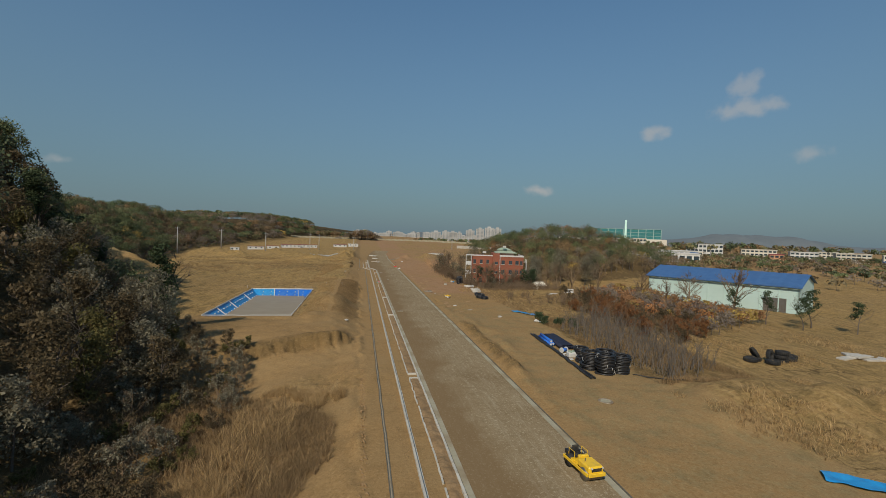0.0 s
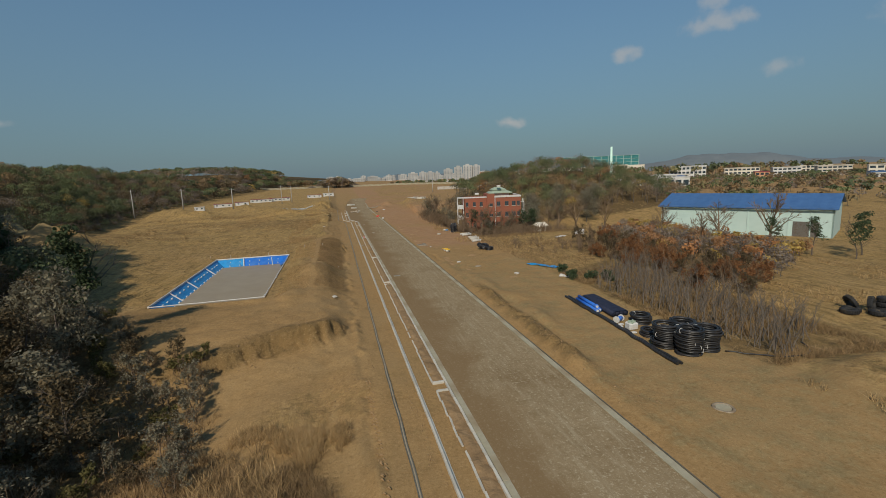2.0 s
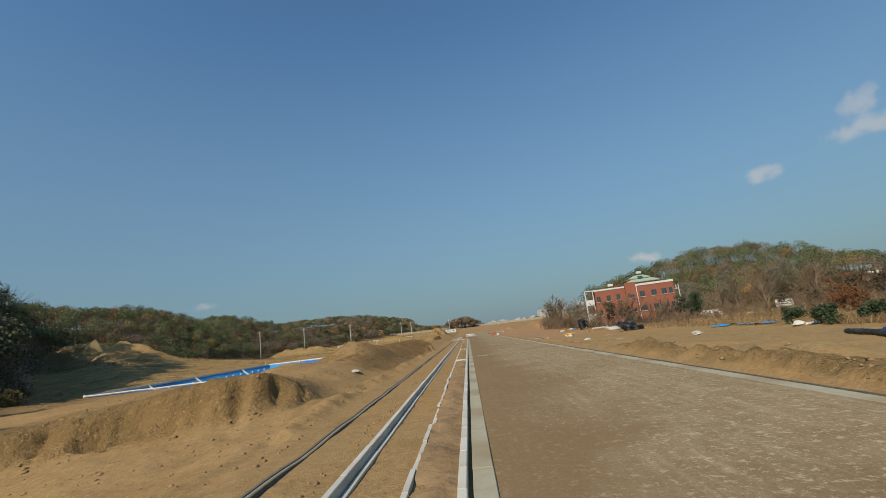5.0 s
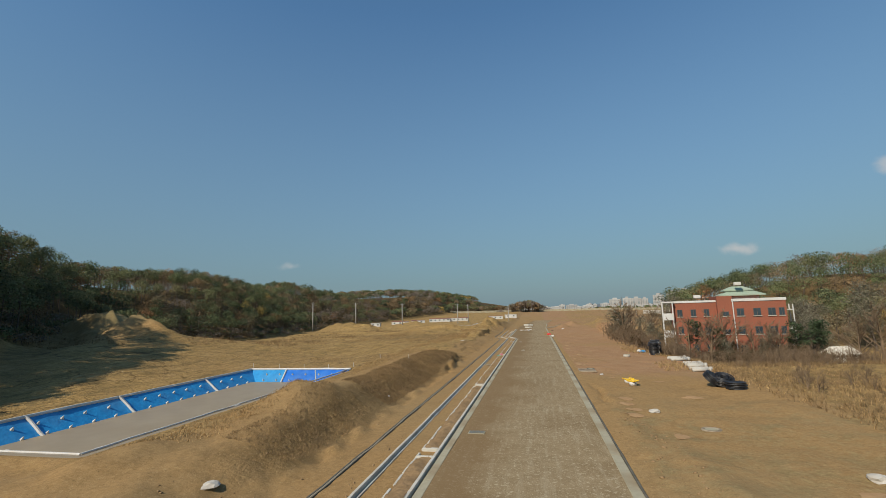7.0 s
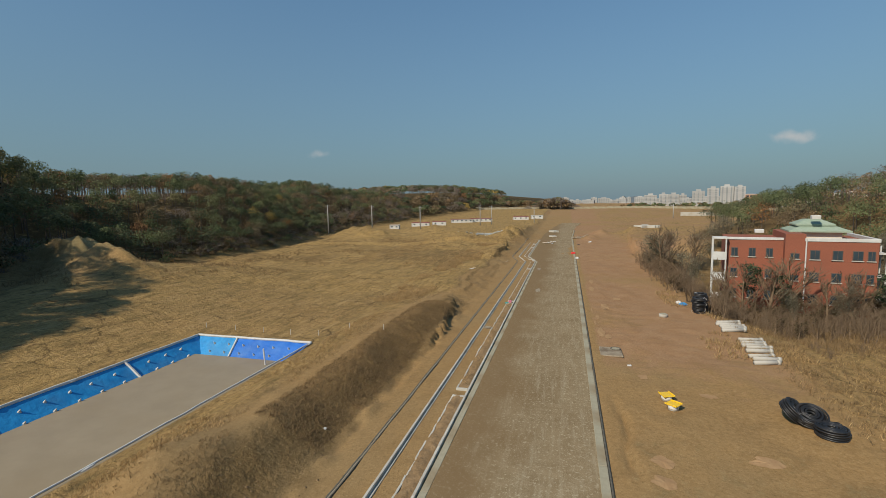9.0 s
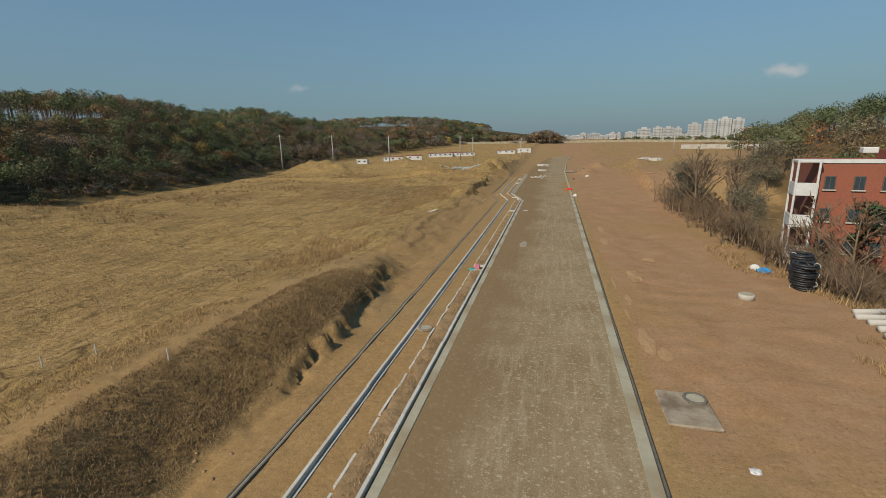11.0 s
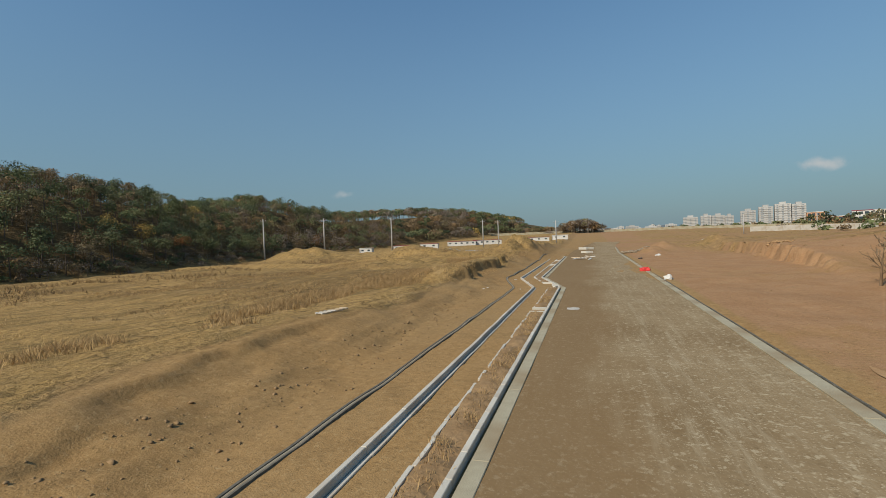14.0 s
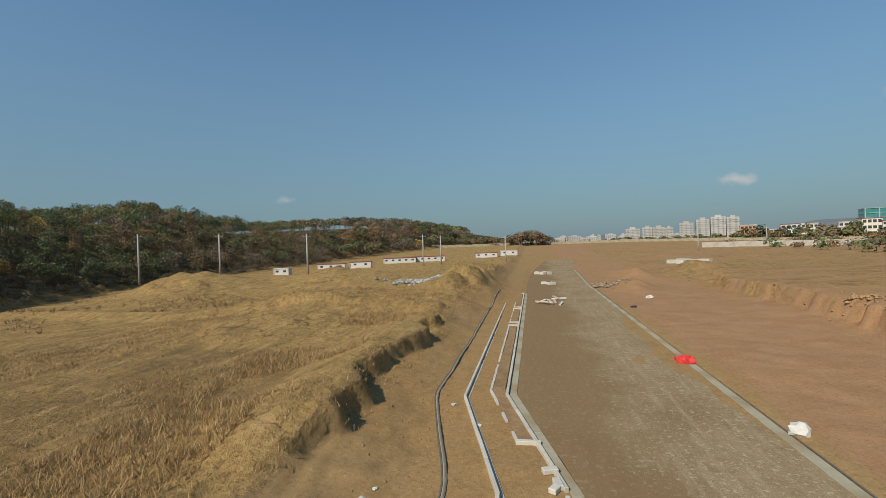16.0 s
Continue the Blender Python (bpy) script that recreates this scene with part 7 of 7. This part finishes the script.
# undergrowth between the saplings and scrub behind them
random.seed(22)
scrub = [
    make_bare("scrub_bush", "leafless brown scrub bush", 2.6, 7, "scrub beside the site", 1.6, 3, "bush", None, 0, 0.6, 3),
    make_bare("scrub_bush", "leafless grey scrub bush with pale twigs", 3.2, 8, "scrub beside the site", 1.6, 3, "bush", None, 0, 0.55, 3),
    make_bare("scrub_bush", "scrub bush with rust-red withered leaves", 3.4, 8, "scrub beside the site", 1.0, 3, "bush", M["rust"], 1900, 0.6, 4),
    make_bare("scrub_bush", "scrub bush with a few withered brown leaves", 2.9, 8, "scrub beside the site", 1.0, 3, "bush", M["oak"], 900, 0.6, 3),
]
spots_plain, spots_rust, spots_house = [], [], []
for i in range(2500):
    x, y = random.uniform(30.5, 62), random.uniform(44, 96)
    edge = 0.62 * (x - 30) + 44
    if y < edge - 2 or y > edge + 36:
        continue
    if all((x - a) ** 2 + (y - b) ** 2 > 3.0 for a, b, _ in spots_rust):
        spots_rust.append((x, y, random.uniform(0.75, 1.25)))
    if len(spots_rust) > 210:
        break
for i in range(3000):
    y = random.uniform(104, 150)
    x = random.uniform(20.5, 46) if y < 122 else random.uniform(18.8, 25)
    if y < 108 and x < 24 or (24 < x < 42 and 119.5 < y < 140):
        continue
    if all((x - a) ** 2 + (y - b) ** 2 > (1.7 if 111 < y < 121 else 2.9) for a, b, _ in spots_house):
        spots_house.append((x, y, random.uniform(0.8, 1.3) * (1.2 if y > 113 else 1.0)))
    if len(spots_house) > 150:
        break
for i in range(60):
    x, y = random.uniform(24, 48), random.uniform(74, 108)
    spots_plain.append((x, y, random.uniform(0.3, 0.75)))
near_rust = [s for s in spots_rust if s[0] < 41]
wood("rust_scrub", "rust-red and brown scrub behind the nursery", [(x, y, ground_z(x, y) - 0.2, 2.8 * s, 1.2 * s, 150, 0.17) for i, (x, y, s) in enumerate(spots_rust) if s and x >= 41 and i % 2], "rust")
wood("brown_scrub", "leafless brown scrub behind the nursery", [(x, y, ground_z(x, y) - 0.2, 2.8 * s, 1.2 * s, 150, 0.17) for i, (x, y, s) in enumerate(spots_rust) if x >= 41 and i % 2 == 0], "bare")
spots_rust = near_rust
scatter_copies([scrub[2], scrub[3]], [s for i, s in enumerate(spots_rust) if i % 5 < 3], 0.1)
scatter_copies([scrub[0]], [s for i, s in enumerate(spots_rust) if i % 5 >= 3] + spots_plain, 0.1)
scatter_copies([scrub[1]], spots_house, 0.15)
rest = [copy_thing(scrub[0], pose(0, 0, 0)), copy_thing(scrub[3], pose(0, 0, 0))]
scatter_copies(rest, [(x + 1.1, y + 0.9, s * 0.8) for i, (x, y, s) in enumerate(spots_house) if i % 3 == 0], 0.15)

random.seed(23)
tall = [
    make_bare("bare_tree", "tall leafless tree with fine upright twigs", 8.5, 20, "bare trees by the brick house", 1.7, 3, "tree", None, 0, 0.45),
    make_tree("pine_tree", "pine with an open crown by the brick house", 7.5, 2.0, M["shrub"], 900, 0.16, 0.45, 0.5, True, group="trees by the brick house"),
    make_tree("willow_tree", "large tree with dense grey-brown twigs behind the brick house", 10.5, 4.2, M["grey_leaf"], 3600, 0.15, 0.25, 0.9, group="trees by the brick house"),
]
scatter_copies([tall[0]], [(52, 112, 1.15), (57, 107, 1.05), (48.5, 115, 1.0), (45, 113, 0.8), (21.0, 139, 1.0), (23.5, 145, 0.9), (26.6, 118.5, 0.85), (31.5, 119.0, 1.0), (29.0, 117.5, 0.9), (34, 116.5, 0.7), (36.5, 117.5, 0.8), (25.2, 120.5, 0.75), (38.5, 118.5, 0.7), (22.3, 131, 0.8), (58, 74, 0.9), (64, 70, 1.0), (52, 82, 0.8), (47, 66, 0.7), (28.5, 150, 0.9)])
scatter_copies([tall[1]], [(27.8, 119.4, 0.95), (30.6, 119.0, 0.8), (40.4, 114.6, 0.95), (41.6, 116.2, 0.8), (39.0, 116.0, 0.85), (20.2, 143.0, 0.75), (60, 66, 0.7), (66, 58, 0.8), (63, 62, 0.75), (70, 60, 0.9), (73, 55, 0.8)])
scatter_copies([tall[2]], [(44.5, 121, 0.65), (47, 127, 0.85), (22.3, 127.5, 0.5), (30.2, 117.2, 0.4), (36.0, 116.4, 0.45), (41.5, 117.0, 0.6), (19.6, 141.5, 0.55), (56, 128, 1.0), (62, 124, 0.9), (50, 134, 0.8), (68, 130, 0.9), (30, 152, 0.7), (36, 158, 0.8), (25, 156, 0.6)])


def evergreen(x, y, r, h):
    root = tagged(empty("evergreen_shrub", pose(x, y, ground_z(x, y))), "clipped dark green evergreen shrub on the verge", "shrub", "evergreen shrubs")
    v, f = seg_mesh(branches(h * 0.9, 6, 2, 0.8, 0.1))
    big_mesh("limbwork", v, f, M["bark"], root)
    cs = np.array([(rng.normal(0, 0.45 * r), rng.normal(0, 0.45 * r), h * rng.uniform(0.3, 0.8)) for _ in range(9)])
    v, f = leaves(cs, np.full((9, 3), 0.42 * r), 1100, 0.09)
    big_mesh("foliage", v, f, M["shrub"], root)


for x, y, r, h in ((21.5, 62.4, 0.85, 1.0), (21.0, 58.9, 0.85, 1.1), (22.9, 57.6, 0.8, 1.0), (24.6, 56.8, 0.9, 1.1)):
    evergreen(x, y, r, h)


# ---- dry grass, brush and clods ----
def tufts(spots, hmin, hmax, blades, width, gen):
    p = np.repeat(np.asarray(spots, float), blades, axis=0)
    n = len(p)
    a = gen.uniform(0, 6.283, n)
    h = gen.uniform(hmin, hmax, n)
    lean = gen.normal(0, 0.55, (n, 2)) * h[:, None]
    base = p + np.concatenate([gen.normal(0, 0.10, (n, 2)), np.full((n, 1), -0.03)], 1)
    s = np.stack([np.cos(a), np.sin(a), np.zeros(n)], 1) * width * gen.uniform(0.6, 1.4, (n, 1))
    mid = base + np.concatenate([lean * 0.4, (h * 0.6)[:, None]], 1)
    tip = base + np.concatenate([lean, h[:, None]], 1)
    v = np.stack([base - s, base + s, mid + s * 0.7, tip, mid - s * 0.7], 1).reshape(-1, 3)
    k = np.arange(n)[:, None] * 5
    f = np.concatenate([k + np.array([[0, 1, 2, 4]]), k + np.array([[4, 2, 3, 3]])], 1).reshape(-1, 4)
    tri = np.concatenate([k + np.array([[0, 1, 2]]), k + np.array([[0, 2, 4]]), k + np.array([[4, 2, 3]])], 1).reshape(-1, 3)
    return v, tri


def grass_field(name, label, regions, mat, gen):
    chunks = []
    for x0, x1, y0, y1, count, hmin, hmax, blades, width, thr in regions:
        x, y = gen.uniform(x0, x1, count), gen.uniform(y0, y1, count)
        keep = (fbm(x, y, 6.0, 3) > thr) & ~((x > -27.6) & (x < -13.9) & (y > 59.9) & (y < 91.0)) & ((x < -5.9) | (x > 8.6)) & (x > forest_edge(y) - 3)
        if thr < -5:
            keep &= ((x - (x0 + x1) / 2) / (x1 - x0) * 2) ** 2 + ((y - (y0 + y1) / 2) / (y1 - y0) * 2) ** 2 < 0.8 + 0.9 * fbm(x, y, 2.5, 3)
        x, y = x[keep], y[keep]
        if len(x):
            chunks.append(tufts(np.stack([x, y, height(x, y)], 1), hmin, hmax, blades, width, gen))
    v, f = joined(chunks)
    tagged(big_mesh(name, v, f, mat), label, "grass", kind="stuff")


g1 = np.random.default_rng(31)
grass_field("dry_grass", "pale straw-coloured dry grass on the waste ground", [
    (-62, -12, 96, 205, 17000, 0.06, 0.18, 3, 0.018, 0.0),
    (-17.5, -11.5, 108, 178, 7500, 0.15, 0.45, 5, 0.015, -0.12),
    (-40, -8, 140, 200, 11000, 0.07, 0.25, 5, 0.014, -0.05),
    (-14, -10.5, 60, 108, 4000, 0.06, 0.2, 5, 0.014, -0.1),
    (-13.6, -10.4, 33.4, 35.6, 150, 0.25, 0.6, 18, 0.010, -9.0),
    (-11.0, -8.0, 32.0, 34.6, 300, 0.25, 0.65, 18, 0.010, -9.0),
    (-9.6, -8.2, 30.6, 33.4, 110, 0.3, 0.7, 18, 0.010, -9.0),
    (-7.8, -6.8, 31.0, 33.6, 80, 0.3, 0.65, 18, 0.010, -9.0),
    (-15.2, -11.6, 17.5, 22.5, 480, 0.4, 0.9, 14, 0.012, -9.0),
    (-14.5, -10, 20, 31, 420, 0.4, 0.9, 10, 0.016, -0.05),
    (20.5, 46, 66, 108, 2200, 0.12, 0.35, 5, 0.018, 0.0),
    (17.2, 24, 96, 122, 1500, 0.15, 0.5, 5, 0.02, -0.05),
    (20, 36, 18, 34, 2200, 0.15, 0.5, 5, 0.02, 0.05),
    (30, 60, 36, 60, 2200, 0.15, 0.5, 5, 0.022, 0.0),
], M["straw"], g1)


def bed_grass():
    """Short straw on the earth of the planting beds."""
    g = np.random.default_rng(33)
    n = 2000
    y = g.uniform(86, 151, n)
    x = g.uniform(-1.16, -0.62, n)
    keep = (fbm(x, y, 3.0, 3) > -0.05) & np.any([(y > a + 0.3) & (y < b - 0.3) for a, b in BEDS], axis=0)
    p = np.stack([x, y, np.full(n, 0.10)], 1)[keep]
    v, f = tufts(p, 0.06, 0.22, 5, 0.008, g)
    tagged(big_mesh("bed_straw", v, f, M["straw"]), "thin dry straw on the planting beds", "grass", kind="stuff")


bed_grass()
grass_field("dead_brush", "dark brown dead brush on the bank and in the ditches", [
    (-9.8, -6.3, 63, 80, 2600, 0.05, 0.15, 6, 0.010, -0.1),
    (-9.8, -6.3, 76, 106, 10500, 0.05, 0.16, 6, 0.010, -0.45),
    (-12.6, -7.2, 17.5, 31.0, 3200, 0.18, 0.5, 9, 0.011, -9.0),
    (-22, -9.5, 14, 39, 2600, 0.2, 0.6, 6, 0.012, -0.1),
    (-24, -11, 14, 34, 3200, 0.25, 0.8, 8, 0.013, -0.3),
    (21.0, 32.0, 31.5, 62, 7000, 0.15, 0.55, 5, 0.014, -0.3),
    (21, 46, 100, 120, 3500, 0.2, 0.7, 6, 0.014, -0.2),
    (20.5, 46, 64, 108, 5000, 0.15, 0.45, 5, 0.016, -0.1),
    (-75, -40, 96, 200, 3500, 0.2, 0.6, 5, 0.024, 0.05),
    (-50, -10, 96, 200, 6000, 0.1, 0.3, 5, 0.014, 0.22),
], M["brush"], g1)


def clods():
    """Lumps of turned earth, joined into one, along the bank, the kerb and the spoil heaps."""
    base = lump(1.0, 0.6, 2, 1, 0.9)
    bv = np.array([v.co[:] for v in base.verts])
    base.faces.ensure_lookup_table()
    bf = np.array([[v.index for v in fc.verts] for fc in base.faces])
    base.free()
    g = np.random.default_rng(41)
    xs, ys, rs = [], [], []
    for x0, x1, y0, y1, n, r0, r1 in ((-9, -4.8, 36, 60, 520, 0.02, 0.09), (-7.6, -5.0, 60, 150, 900, 0.02, 0.10), (8.3, 10.6, 30, 75, 700, 0.02, 0.11), (8.3, 16, 75, 150, 350, 0.02, 0.07), (-7.6, -4.6, 104, 200, 1300, 0.02, 0.085),
                                     (20, 24, 165, 215, 160, 0.05, 0.22), (-15, -7, 42, 54, 260, 0.03, 0.11), (-60, -10, 140, 200, 200, 0.05, 0.16), (9, 20, 20, 60, 200, 0.02, 0.08)):
        xs.append(g.uniform(x0, x1, n))
        ys.append(g.uniform(y0, y1, n))
        rs.append(r0 + (r1 - r0) * g.random(n) ** 3)
    x, y, r = np.concatenate(xs), np.concatenate(ys), np.concatenate(rs)
    a = g.uniform(0, 6.283, len(x))
    ca, sa = np.cos(a)[:, None], np.sin(a)[:, None]
    # ragged crumbs against the back of the kerb, and lug marks of a loader along the verge
    k = 430
    lug = np.arange(k) < 120
    x = np.concatenate([x, np.where(lug, -5.45 + 0.18 * (np.arange(k) % 2) + g.normal(0, 0.05, k), -2.95 + 0.18 * np.sin(np.arange(k) * 0.21) + g.normal(0, 0.10, k))])
    y = np.concatenate([y, np.where(lug, 12 + np.arange(k) * 0.22, np.linspace(2, 70, k)) + g.normal(0, 0.08, k)])
    r = np.concatenate([r, np.where(lug, g.uniform(0.10, 0.19, k), 0.03 + 0.09 * g.random(k) ** 2)])
    a = np.concatenate([a, np.where(lug, g.normal(0.9, 0.15, k), g.normal(0.3, 0.6, k))])
    thin = np.concatenate([g.uniform(0.7, 1.4, len(x) - k), np.full(k, 0.4)])[:, None]
    ca, sa = np.cos(a)[:, None], np.sin(a)[:, None]
    bx = bv[None, :, 0] * thin
    vx = (bx * ca - bv[None, :, 1] * sa) * r[:, None] + x[:, None]
    vy = (bx * sa + bv[None, :, 1] * ca) * r[:, None] + y[:, None]
    vz = bv[None, :, 2] * r[:, None] + height(x, y)[:, None]
    v = np.stack([vx, vy, vz], -1).reshape(-1, 3)
    f = (bf[None] + (np.arange(len(x)) * len(bv))[:, None, None]).reshape(-1, 3)
    tagged(big_mesh("earth_clods", v, f, M["clod"]), "loose clods of turned brown earth", "clods", kind="stuff")


clods()
